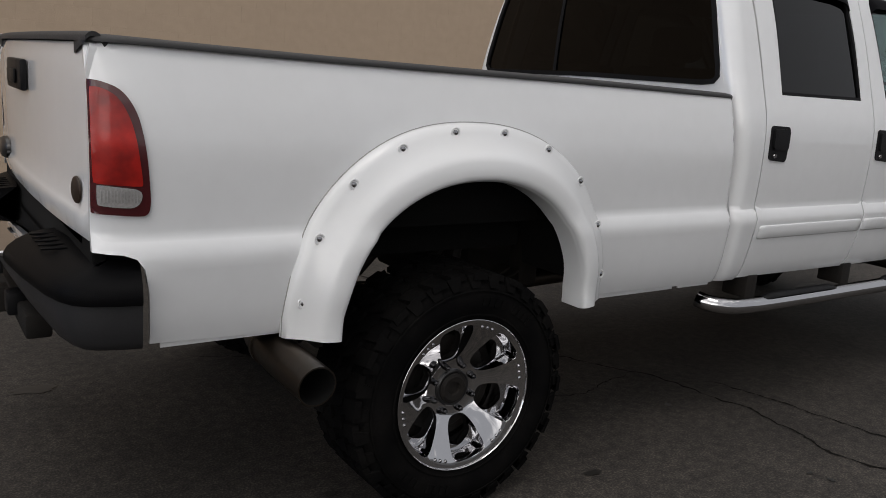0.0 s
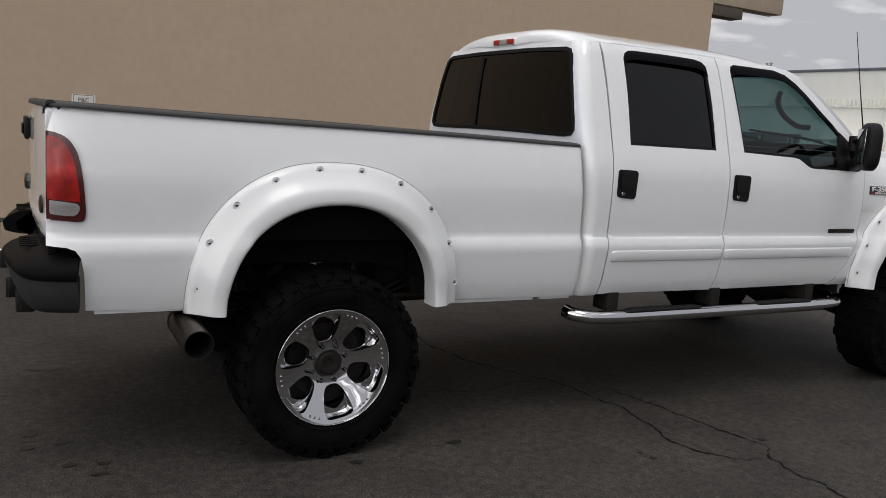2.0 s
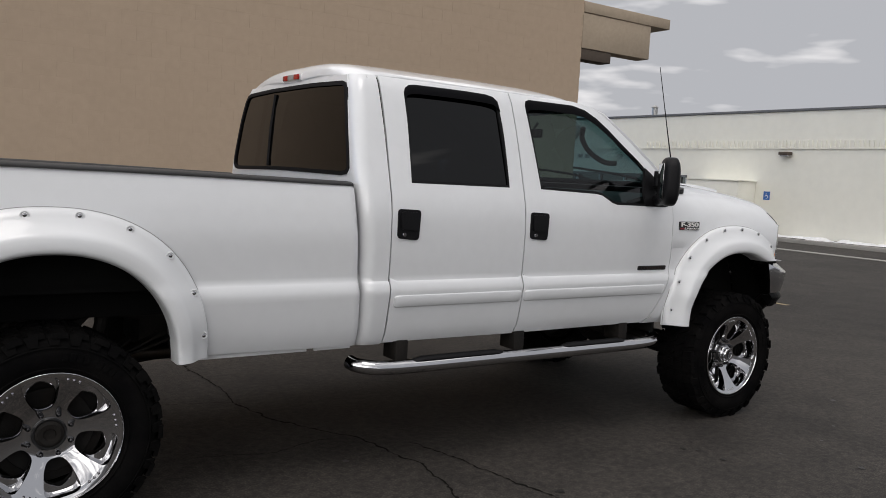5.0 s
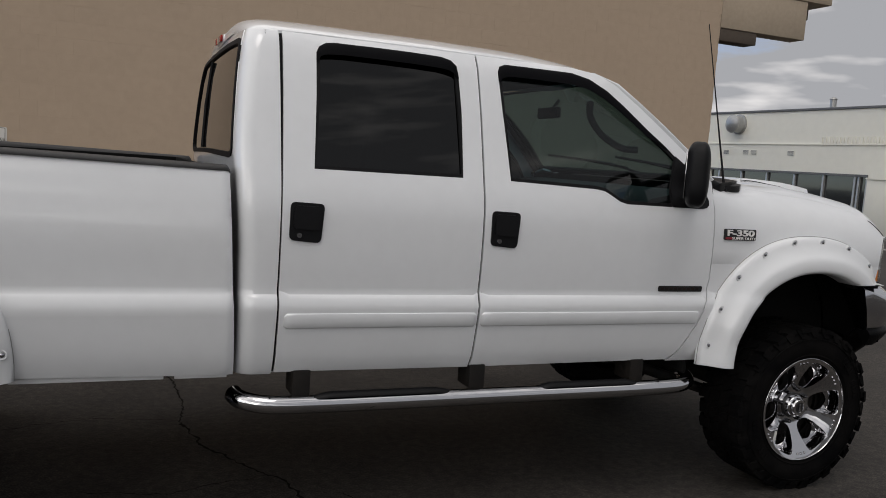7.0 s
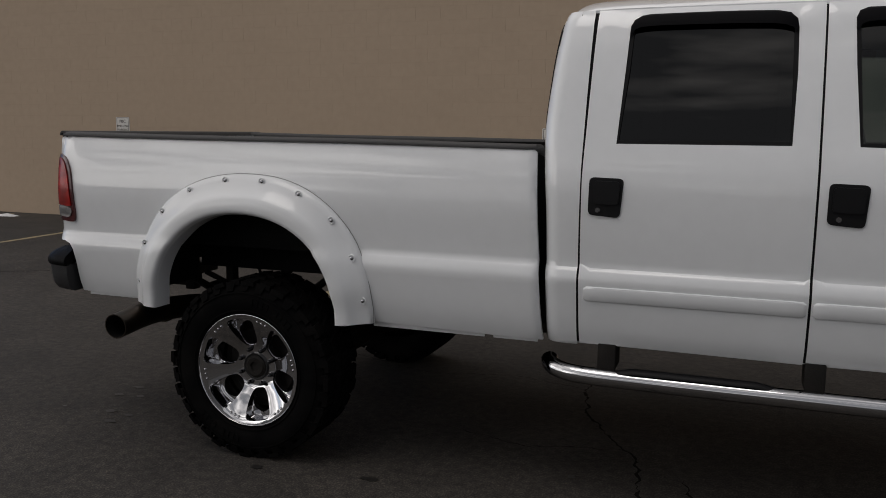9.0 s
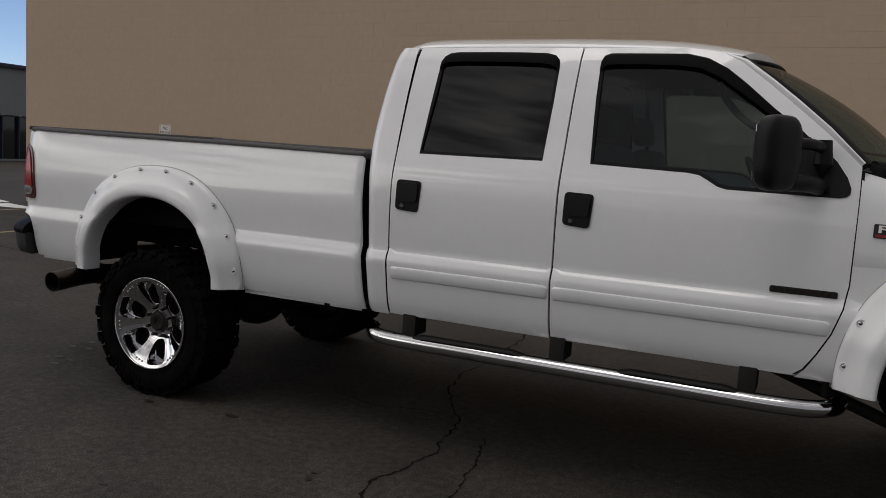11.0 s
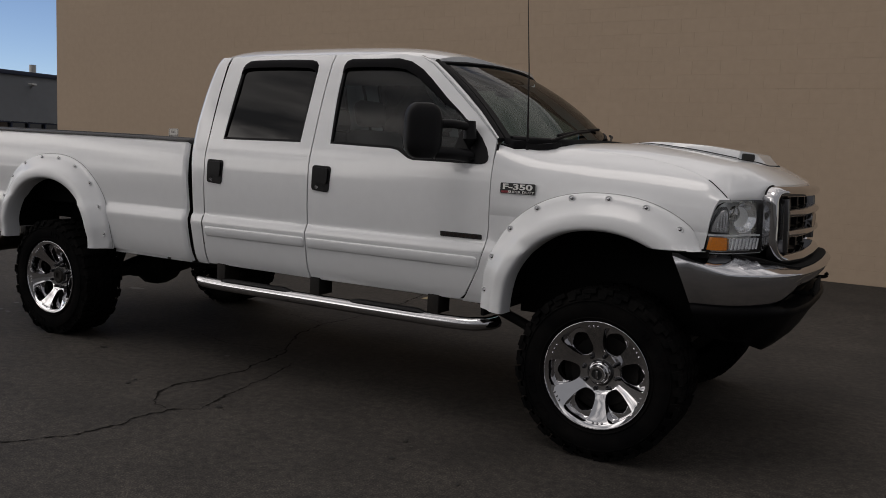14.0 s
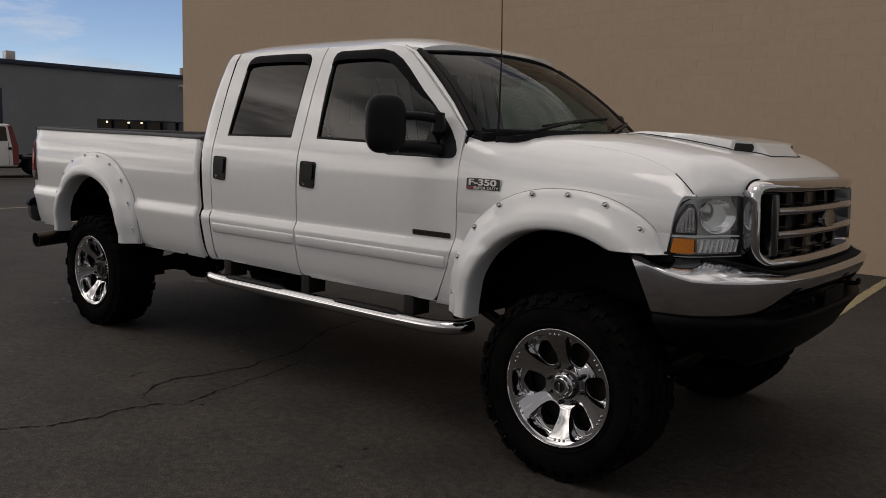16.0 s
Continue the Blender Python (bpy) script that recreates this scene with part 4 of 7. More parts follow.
em.matrix_basis = pose(tail_x(0.55) + 0.004, 0.55, 1.125, 0, 0, -90) @ Matrix.Diagonal((1.4, 1.6, 0.62, 1))

# tail lamps
LAMP_LOOP = smooth([(-1.194, 1.457), (-1.193, 1.459), (-1.165, 1.456), (-1.118, 1.438), (-1.086, 1.388), (-1.071, 1.33), (-1.062, 1.26), (-1.056, 1.19), (-1.053, 1.140), (-1.060, 1.110), (-1.090, 1.108), (-1.14, 1.112), (-1.192, 1.114), (-1.194, 1.118), (-1.195, 1.3)])
LAMP_IN = smooth([(-1.192, 1.438), (-1.188, 1.442), (-1.160, 1.438), (-1.128, 1.418), (-1.104, 1.372), (-1.090, 1.32), (-1.081, 1.25), (-1.074, 1.194), (-1.078, 1.189), (-1.13, 1.192), (-1.186, 1.195), (-1.192, 1.200), (-1.193, 1.3)])
LAMP_LOW = smooth([(-1.184, 1.189), (-1.182, 1.192), (-1.13, 1.187), (-1.082, 1.182), (-1.074, 1.160), (-1.090, 1.132), (-1.13, 1.132), (-1.178, 1.137), (-1.183, 1.140)])
for side in (-1, 1):
    fine = (-1.185, -1.17, -1.15, -1.13, -1.11, -1.09)
    lamp = side_panel("tail_lamp", LAMP_LOOP, [], bed_half, RED_DARK, truck, side, 0.010, 0.03, "dark red tail lamp", 0.02, 0.03, fine)
    side_panel("red_lens", LAMP_IN, [], bed_half, RED, lamp, side, 0.015, 0.006, "bright red lens", 0.02, 0.03, fine)
    low = side_panel("reverse_lens", LAMP_LOW, [], bed_half, CLEAR, lamp, side, 0.015, 0.006, "ribbed clear reversing lens", 0.015, 0.02, fine)
    for k in range(12):
        x = -1.176 + k * 0.0078
        side_panel("rib", [(x, 1.146), (x + 0.0022, 1.146), (x + 0.0022, 1.178), (x, 1.178)], [], bed_half, GASKET, low, side, 0.0175, 0.003, "", 0.02, 0.02)


# rear bumper
def sweep_into(bm, line, profile):
    """Carries an (out, z) profile along a plan line; out is towards the line's left-hand outside."""
    rows = []
    for i, (x, y) in enumerate(line):
        a, b = line[max(i - 1, 0)], line[min(i + 1, len(line) - 1)]
        d = Vector((b[0] - a[0], b[1] - a[1])).normalized()
        nrm = Vector((-d.y, d.x))
        rows.append([bm.verts.new((x + nrm.x * o, y + nrm.y * o, z)) for o, z in profile])
    for r0, r1 in zip(rows, rows[1:]):
        for j in range(len(profile) - 1):
            bm.faces.new((r0[j], r0[j + 1], r1[j + 1], r1[j]))
    for r in (rows[0], rows[-1]):
        if len(profile) > 2:
            bm.faces.new(r)
    bmesh.ops.recalc_face_normals(bm, faces=bm.faces)


rear_bumper = thing("rear_bumper", "", "", (0, 0, 0))
rear_bumper.parent = truck
tagged(rear_bumper, "dark grey step bumper with black top pad")
corner = [(-1.088, 1.050), (-1.15, 1.040), (-1.21, 1.022), (-1.248, 0.996), (-1.274, 0.945), (-1.296, 0.86), (-1.326, 0.65), (-1.345, 0.45), (-1.352, 0.30)]
line = [(x, -y) for x, y in corner] + [(-1.356, 0.0)] + [(x, y) for x, y in reversed(corner)]
bm = bmesh.new()
sweep_into(bm, line, [(-0.10, 0.884), (-0.012, 0.886), (-0.004, 0.878), (-0.006, 0.83), (-0.016, 0.775), (-0.032, 0.750), (-0.050, 0.742), (-0.10, 0.745)])
for v in bm.verts:
    if v.co.z < 0.87:
        v.co.z = 0.87 - (0.87 - v.co.z) * spline([0.40, 0.65, 0.86, 1.0], [0.45, 0.70, 0.95, 1.0], abs(v.co.y))
part("face", bm, BUMPER_GREY, rear_bumper, "dark grey painted steel face", 45)
for half_line in ([p for p in line if p[1] < -0.44], [p for p in line if p[1] > 0.44]):
    bm = bmesh.new()
    sweep_into(bm, half_line, [(-0.14, 0.978), (-0.075, 0.970), (-0.030, 0.950), (-0.004, 0.930), (0.007, 0.912), (0.009, 0.892), (0.004, 0.880), (-0.02, 0.8795)])
    pad = part("step_pad", bm, PAD, rear_bumper, "black ribbed step pad", 50)
    s = -1 if half_line[0][1] < 0 else 1
    for k in range(5):
        y = s * (0.50 + 0.055 * k)
        part("rib", box((-1.285, y - 0.008, 0.971), (-1.215, y + 0.008, 0.976), 0.002), PAD, pad)
part("centre_step", box((-1.362, -0.44, 0.893), (-1.20, 0.44, 0.912), 0.006), CHROME, rear_bumper, "chrome centre step")
part("plate_recess", box((-1.362, -0.20, 0.78), (-1.33, 0.20, 0.88), 0.004), BADGE, rear_bumper)
part("roll_pan", box((-1.19, -0.92, 0.80), (-1.15, 0.92, 1.04), 0.01), LINER, rear_bumper, "", 20)
hitch = part("hitch_receiver", box((-1.34, -0.04, 0.60), (-1.05, 0.04, 0.69), 0.006), STEEL, truck, "black tow hitch receiver")
part("hitch_bar", box((-1.30, -0.45, 0.62), (-1.22, 0.45, 0.70), 0.01), STEEL, hitch)
part("socket", box((-1.33, -0.27, 0.65), (-1.27, -0.19, 0.73), 0.01), BLACK, hitch, "black trailer socket")

# cab side: doors, windows, corners
RW = [(1.708, 1.547), (1.722, 1.85), (1.727, 2.025), (1.740, 2.052), (1.770, 2.070), (1.803, 2.075), (2.079, 2.076), (2.29, 2.071), (2.335, 2.060), (2.360, 2.035), (2.366, 2.0), (2.369, 1.83), (2.362, 1.547)]
FW = [(2.592, 1.546), (2.570, 1.85), (2.563, 2.030), (2.575, 2.058), (2.605, 2.070), (2.957, 2.068), (3.050, 2.047), (3.14, 2.0), (3.225, 1.935), (3.353, 1.826), (3.472, 1.737), (3.571, 1.645), (3.638, 1.554), (3.668, 1.480), (3.64, 1.468), (3.20, 1.472), (3.16, 1.482), (3.118, 1.506), (3.08, 1.526), (3.03, 1.533)]
RD_OUT = [(1.584, 0.712), (2.453, 0.704), (2.455, 1.4), (2.460, 2.098), (1.590, 2.100), (1.580, 1.4)]
FD_OUT = [(2.463, 0.704), (3.530, 0.712), (3.569, 0.745), (3.614, 0.82), (3.659, 0.91), (3.694, 1.02), (3.7075, 1.12), (3.709, 1.45), (3.708, 1.60), (3.565, 1.735), (3.445, 1.835), (3.323, 1.935), (3.20, 2.030), (3.11, 2.075), (2.97, 2.096), (2.468, 2.098), (2.464, 1.4)]


def shrink(loop, d):
    """Moves a closed line inwards by about d."""
    n = len(loop)
    area = sum(loop[i - 1][0] * loop[i][1] - loop[i][0] * loop[i - 1][1] for i in range(n))
    s = 1 if area > 0 else -1
    out = []
    for i in range(n):
        a, b = Vector(loop[i - 1]), Vector(loop[(i + 1) % n])
        t = (b - a).normalized()
        out.append((loop[i][0] - t.y * d * s, loop[i][1] + t.x * d * s))
    return out


def door_handle(x, z, side, parent):
    """A black pull handle in a squarish bezel."""
    loop = rounded([(x, z - 0.152), (x + 0.128, z - 0.162), (x + 0.140, z - 0.004), (x + 0.002, z)], 0.022)
    h = side_panel("door_handle", loop, [], cab_half, BLACK, parent, side, 0.007, 0.01, "black plastic door handle", 0.03, 0.03)
    loop = rounded([(x + 0.015, z - 0.105), (x + 0.122, z - 0.110), (x + 0.127, z - 0.016), (x + 0.016, z - 0.014)], 0.018)
    side_panel("pull", loop, [], cab_half, BLACK, h, side, 0.017, 0.012, "", 0.03, 0.03)
    bm = bmesh.new()
    lathe_into(bm, [(0.001, -0.004), (0.010, -0.004), (0.012, 0.0)], 14)
    bmesh.ops.recalc_face_normals(bm, faces=bm.faces)
    k = part("lock", bm, CHROME_DULL, h, "small metal lock")
    k.matrix_basis = pose(x + 0.04, side * (cab_half(x, z - 0.13) + 0.008), z - 0.132, 0, 0, 0 if side < 0 else 180)
    return h


def moulding(x0, x1, side, parent):
    prof = [(0.0, 0.966), (0.006, 0.964), (0.0095, 0.956), (0.0105, 0.930), (0.0095, 0.909), (0.005, 0.9025), (0.0, 0.902)]
    bm = bmesh.new()
    rows = []
    xs = [x0, x0 + 0.012] + list(np.linspace(x0 + 0.05, x1 - 0.05, 14)) + [x1 - 0.012, x1]
    for x in xs:
        k = 0.35 if x in (x0, x1) else 1.0
        rows.append([bm.verts.new((x, side * (cab_half(x, z) + o * k), 0.934 + (z - 0.934) * (0.7 if k < 1 else 1))) for o, z in prof])
    for r0, r1 in zip(rows, rows[1:]):
        for j in range(len(prof) - 1):
            bm.faces.new((r0[j], r0[j + 1], r1[j + 1], r1[j]))
    bm.faces.new(rows[0])
    bm.faces.new(rows[-1][::-1])
    bmesh.ops.recalc_face_normals(bm, faces=bm.faces)
    return part("moulding", bm, WHITE, parent, "white body side moulding", 50)


def visor(loop_top, side, parent, low):
    """A smoked rain visor along the upper edge of a window."""
    bm = bmesh.new()
    n = len(loop_top)
    def at(i, v):
        x, z = loop_top[i]
        lx, lz = low[i]
        xx, zz = x + (lx - x) * v, z + (lz - z) * v
        return Vector((xx, side * (cab_half(xx, zz) + 0.003 + 0.011 * math.sin(v * math.pi * 0.5) ** 0.7 * min(1.0, i / 2, (n - 1 - i) / 2)), zz))
    vs = [[bm.verts.new(at(i, v)) for v in (0.0, 0.15, 0.4, 0.75, 1.0)] for i in range(n)]
    for i in range(n - 1):
        for j in range(4):
            bm.faces.new((vs[i][j], vs[i + 1][j], vs[i + 1][j + 1], vs[i][j + 1]))
    thicken(bm, lambda v: (0, -side * 0.004, 0))
    return part("rain_visor", bm, SMOKE, parent, "smoked rain visor", 50)


def glass_half(z):
    """The side glass leans in by one even curve."""
    return 0.9505 - 0.288 * (z - 1.52) - 0.075 * (z - 1.52) ** 2


for side in (-1, 1):
    for name, out, win, tint, hx, mx in (("rear_door", RD_OUT, RW, TINT_REAR, 1.610, (1.604, 2.447)), ("front_door", FD_OUT, FW, TINT_FRONT, 2.494, (2.470, 3.655))):
        d = side_panel(name, out, [win], cab_half, WHITE, truck, side, label="white door with black handle")
        ring_in = shrink(win, 0.016)
        side_panel("window_seal", win, [ring_in], cab_half, SEAL, d, side, -0.004, 0.02, "black rubber window seal", 0.05, 0.2)
        bm = bmesh.new()
        sheet_into(bm, shrink(win, 0.010), [], lambda x, z: Vector((x, side * glass_half(z), z)), np.arange(1.75, 3.7, 0.12), np.arange(1.46, 2.08, 0.04), 0.04)
        part("side_glass", bm, tint, d, "dark tinted glass" if name == "rear_door" else "lightly tinted glass", 40)
        door_handle(hx, 1.413, side, d)
        moulding(mx[0], mx[1], side, d)
        if name == "rear_door":
            top = [(1.726, 1.985), (1.728, 2.025), (1.741, 2.051), (1.770, 2.069), (1.82, 2.075), (2.0, 2.076), (2.15, 2.075), (2.28, 2.071), (2.333, 2.060), (2.359, 2.036), (2.366, 1.98)]
            low = [(1.730, 1.982), (1.745, 2.010), (1.765, 2.018), (1.80, 2.022), (1.85, 2.024), (2.0, 2.024), (2.15, 2.022), (2.27, 2.018), (2.315, 2.012), (2.345, 2.0), (2.363, 1.977)]
        else:
            top = [(2.564, 1.985), (2.564, 2.030), (2.577, 2.058), (2.61, 2.070), (2.75, 2.070), (2.957, 2.069), (3.051, 2.048), (3.141, 2.001), (3.226, 1.936), (3.354, 1.827), (3.455, 1.750)]
            low = [(2.567, 1.982), (2.585, 2.005), (2.605, 2.012), (2.64, 2.015), (2.75, 2.016), (2.93, 2.012), (3.025, 2.000), (3.112, 1.960), (3.202, 1.898), (3.338, 1.800), (3.452, 1.746)]
        visor(top, side, d, low)
    # black strips added behind the door gaps, painting in their shade
    side_panel("door_seal", [(2.448, 0.71), (2.472, 0.71), (2.476, 2.092), (2.452, 2.092)], [], cab_half, SEAL, truck, side, -0.015, 0.006, "black backing strip that darkens the door gap", 0.03, 0.2)
    side_panel("door_seal", [(1.566, 0.71), (1.594, 0.71), (1.598, 2.092), (1.572, 2.092)], [], cab_half, SEAL, truck, side, -0.015, 0.006, "black backing strip that darkens the door gap", 0.03, 0.2)
    gap = [(3.532, 0.712), (3.567, 0.745), (3.613, 0.82), (3.658, 0.91), (3.694, 1.02), (3.708, 1.12), (3.710, 1.45), (3.709, 1.58)]
    side_panel("door_seal", [(x - 0.012, z) for x, z in gap] + [(x + 0.012, z) for x, z in reversed(gap)], [], cab_half, SEAL, truck, side, -0.012, 0.006, "black backing strip that darkens the door gap", 0.05, 0.2)
    # black sail behind the mirror
    side_panel("mirror_sail", [(3.46, 1.470), (3.635, 1.469), (3.662, 1.474), (3.676, 1.488), (3.677, 1.510), (3.660, 1.552), (3.615, 1.615), (3.555, 1.675), (3.50, 1.714), (3.475, 1.62), (3.455, 1.55)], [], cab_half, BLACK, truck, side, 0.004, 0.02, "black plastic mirror sail", 0.04, 0.06)


# rear cab corners: from the door gap round to the back
CORNER_R = 0.072


def back_x(z):
    return spline([0.7, 1.2, 1.5, 1.6, 1.8, 2.0, 2.08, 2.10], [1.432, 1.425, 1.405, 1.398, 1.408, 1.428, 1.445, 1.452], z)


for side in (-1, 1):
    bm = bmesh.new()
    zs = [0.70, 0.71, 0.73, 0.76, 0.80, 0.86, 0.92, 0.956, 0.97, 0.985, 1.0, 1.012, 1.024, 1.034, 1.04, 1.06, 1.1, 1.2, 1.3, 1.38, 1.44, 1.49, 1.545, 1.62, 1.70, 1.78, 1.85, 1.92, 2.0, 2.03, 2.06, 2.08, 2.10]
    rows = []
    for z in zs:
        h, xb = spline(BODY_Z, BODY_Y, z), back_x(z)
        pts = [(1.574, h), (1.55, h), (1.52, h)]
        for k in range(11):
            a = math.pi / 2 * k / 10
            pts.append((xb + CORNER_R * (1 - math.sin(a)), h - CORNER_R * (1 - math.cos(a))))
        pts.append((xb - 0.001, h - CORNER_R - 0.02))
        rows.append([bm.verts.new((x, side * y, z)) for x, y in pts])
    for r0, r1 in zip(rows, rows[1:]):
        for j in range(len(r0) - 1):
            bm.faces.new((r0[j], r0[j + 1], r1[j + 1], r1[j]))
    bmesh.ops.recalc_face_normals(bm, faces=bm.faces)
    part("cab_corner", bm, WHITE, truck, "white rounded cab corner", 50)


# roof
def roof_point(u, v):
    w = 2 * v - 1
    y_edge = 0.745 - 0.055 * max(0, (u - 0.75) / 0.25) ** 2 - 0.05 * max(0, (0.06 - u) / 0.06) ** 2
    y = w * y_edge
    xf = 3.31 - 0.125 * w * w
    xr = 1.432 + 0.022 * w * w
    x = xr + (xf - xr) * u
    z = 2.106 + 0.102 * (1 - abs(w) ** 3.2)
    z -= spline([1.43, 1.445, 1.48, 1.56, 1.70], [0.090, 0.055, 0.024, 0.006, 0.0], x) * (1.0 - 0.35 * abs(w))
    z -= spline([2.3, 2.7, 2.95, 3.12, 3.25, 3.33], [0.0, 0.010, 0.030, 0.060, 0.095, 0.125], x) * (1.0 - 0.55 * abs(w) ** 2)
    return Vector((x, y, z))


bm = bmesh.new()
us = [0, 0.012, 0.025, 0.045, 0.07, 0.1] + list(np.linspace(0.15, 0.85, 16)) + [0.9, 0.94, 0.97, 1.0]
vv = [0, 0.012, 0.03, 0.06] + list(np.linspace(0.1, 0.9, 17)) + [0.94, 0.97, 0.988, 1.0]
vs = [[bm.verts.new(roof_point(u, v)) for v in vv] for u in us]
for i in range(len(us) - 1):
    for j in range(len(vv) - 1):
        bm.faces.new((vs[i][j], vs[i + 1][j], vs[i + 1][j + 1], vs[i][j + 1]))
thicken(bm, lambda v: (0, 0, -0.03))
part("cab_roof", bm, WHITE, truck, "white crew cab roof", 50)
lamp = part("brake_lamp", box((1.428, -0.13, 2.098), (1.50, 0.13, 2.144), 0.012), LAMP_BACK, truck, "high mounted brake lamp")
part("red_lens", box((1.418, -0.115, 2.107), (1.4275, -0.045, 2.138), 0.004), RED, lamp, "red lens")
part("red_lens", box((1.418, 0.045, 2.107), (1.4275, 0.115, 2.138), 0.004), RED, lamp, "red lens")
part("clear_lens", box((1.418, -0.043, 2.107), (1.4275, 0.043, 2.138), 0.004), CLEAR, lamp, "clear cargo lens")


# cab back
def back_point(y, z):
    return Vector((back_x(z) - 0.012 * (1 - (y / 0.87) ** 2), y, z))


def mirror_loop(half_loop):
    return half_loop + [(-y, z) for y, z in reversed(half_loop)]


cb = [(-(spline(BODY_Z, BODY_Y, z) - CORNER_R), z) for z in (0.72, 0.80, 0.92, 1.1, 1.4, 1.545, 1.70, 1.85, 2.0, 2.06, 2.095)] + [(-0.40, 2.112)]
bwin = mirror_loop([(-0.10, 1.576), (-0.76, 1.568), (-0.825, 1.576), (-0.850, 1.606), (-0.842, 1.66), (-0.772, 1.90), (-0.730, 2.02), (-0.705, 2.052), (-0.66, 2.064), (-0.3, 2.074)])
ys = list(np.arange(-0.9, 0.91, 0.1))
bm = bmesh.new()
sheet_into(bm, mirror_loop(cb), [bwin], back_point, ys, ROWS_Z, 0.08)
thicken(bm, lambda v: (0.02, 0, 0))
cab_back = part("cab_back", bm, WHITE, truck, "white cab back wall", 40)
bm = bmesh.new()
sheet_into(bm, bwin, [shrink(bwin, 0.022)], lambda y, z: back_point(y, z) + Vector((-0.006, 0, 0)), [], [], 0.06)
thicken(bm, lambda v: (0.02, 0, 0))
part("window_seal", bm, SEAL, cab_back, "black rubber window seal", 40)
bm = bmesh.new()
sheet_into(bm, shrink(bwin, 0.012), [], lambda y, z: back_point(y, z) + Vector((0.004, 0, 0)), ys, [1.65, 1.75, 1.85, 1.95], 0.1)
g = part("back_glass", bm, TINT_BACK, cab_back, "dark tinted sliding back window", 40)
g.visible_shadow = False
for y in (0.22,):
    part("slider_bar", tube([back_point(y, 1.60) - Vector((0.002, 0, 0)), back_point(y, 1.82) - Vector((0.002, 0, 0)), back_point(y, 2.035) - Vector((0.002, 0, 0))], 0.009, 6), SEAL, cab_back)


# windshield, pillars, cowl
def screen_point(u, v):
    w = 2 * v - 1
    top = Vector((3.315 - 0.130 * w * w, 0.715 * w, 2.078 - 0.030 * w * w))
    bot = Vector((3.985 - 0.258 * w * w, 0.912 * w, 1.598))
    p = top.lerp(bot, u)
    return p + Vector((0.03, 0, 0.035)) * math.sin(math.pi * u) * (1 - 0.4 * w * w)


bm = bmesh.new()
grid_into(bm, screen_point, 14, 20)
g = part("windshield", bm, SCREEN, truck, "clear curved windshield glass", 60)
for v in (-0.004, 1.004):
    part("screen_seal", tube([screen_point(u, v) + Vector((0.0, 0, 0.003)) for u in np.linspace(0.0, 1.0, 15)], 0.021, 8), SEAL, g, "black rubber screen seal", 60)
part("screen_seal", tube([screen_point(0.985, v) + Vector((0.004, 0, 0.004)) for v in np.linspace(0.03, 0.97, 31)], 0.020, 8), SEAL, g, "black rubber screen seal", 60)
for side in (-1, 1):
    bm = bmesh.new()
    edge = [(3.10, 2.079), (3.205, 2.036), (3.330, 1.940), (3.452, 1.839), (3.572, 1.739), (3.708, 1.606)]
    rows, strip = [], bmesh.new()
    bands = []
    for i, (x, z) in enumerate(edge):
        u = min(1.0, max(0.0, (2.06 - z) / 0.46))
        a = Vector((x, side * (cab_half(x, z) + 0.0), z))
        b = screen_point(u, 0.0 if side < 0 else 1.0) + Vector((-0.004, side * 0.0, 0.002))
        if i == 0:
            b = roof_point(0.93, 0.012 if side < 0 else 0.988)
        else:
            g0, g1 = (screen_point(u, v if side < 0 else 1 - v) for v in (0.0, 0.035))
            b = b.lerp(a, 0.46 - 0.03 * i)
            bands.append([strip.verts.new(p) for p in (b + Vector((-0.004, -side * 0.004, -0.006)), b + Vector((0.004, side * 0.001, 0.004)), g0 + Vector((0.007, 0, 0.006)), g1 + Vector((0.003, 0, 0.004)), g1 + Vector((-0.004, 0, -0.004)))])
        mid = (a + b) / 2 + Vector((0.008, side * 0.014, 0.010)) * (0.2 if i == 0 else 1.0)
        rows.append([bm.verts.new(p) for p in (a, a.lerp(mid, 0.5) + Vector((0.002, side * 0.004, 0.002)), mid, mid.lerp(b, 0.55) + Vector((0.003, side * 0.002, 0.004)), b)])
    for r0, r1 in zip(rows, rows[1:]):
        for j in range(4):
            bm.faces.new((r0[j], r0[j + 1], r1[j + 1], r1[j]))
    bmesh.ops.recalc_face_normals(bm, faces=bm.faces)
    thicken(bm, lambda v: (-0.01, -side * 0.02, -0.01))
    part("windshield_pillar", bm, WHITE, truck, "white windshield pillar", 50)
    for r0, r1 in zip(bands, bands[1:]):
        for j in range(4):
            strip.faces.new((r0[j], r0[j + 1], r1[j + 1], r1[j]))
    bmesh.ops.recalc_face_normals(strip, faces=strip.faces)
    part("screen_seal", strip, SEAL, g, "broad black screen edge", 50)
bm = bmesh.new()
for k in range(2):
    v0 = 0.0 if k == 0 else 1.0
    pts = [screen_point(u, abs(v0 - 0.012)) + Vector((0.004, 0, 0.004)) for u in np.linspace(0.02, 1.0, 10)]
    tube_into(bm, pts, 0.010, 6)
pts = [screen_point(0.01, v) + Vector((0.002, 0, 0.004)) for v in np.linspace(0, 1, 16)]
tube_into(bm, pts, 0.009, 6)
part("windshield_seal", bm, SEAL, truck, "black windshield seal", 50)


# front clip: hood and fenders
def crown(x):
    return spline([3.6, 3.72, 3.86, 3.95, 4.06, 4.17, 4.37, 4.58, 4.81, 4.95, 5.05, 5.16], [1.642, 1.627, 1.612, 1.609, 1.612, 1.619, 1.624, 1.606, 1.570, 1.542, 1.515, 1.490], x)


FOLD = 1.20
SE_K = 2.9


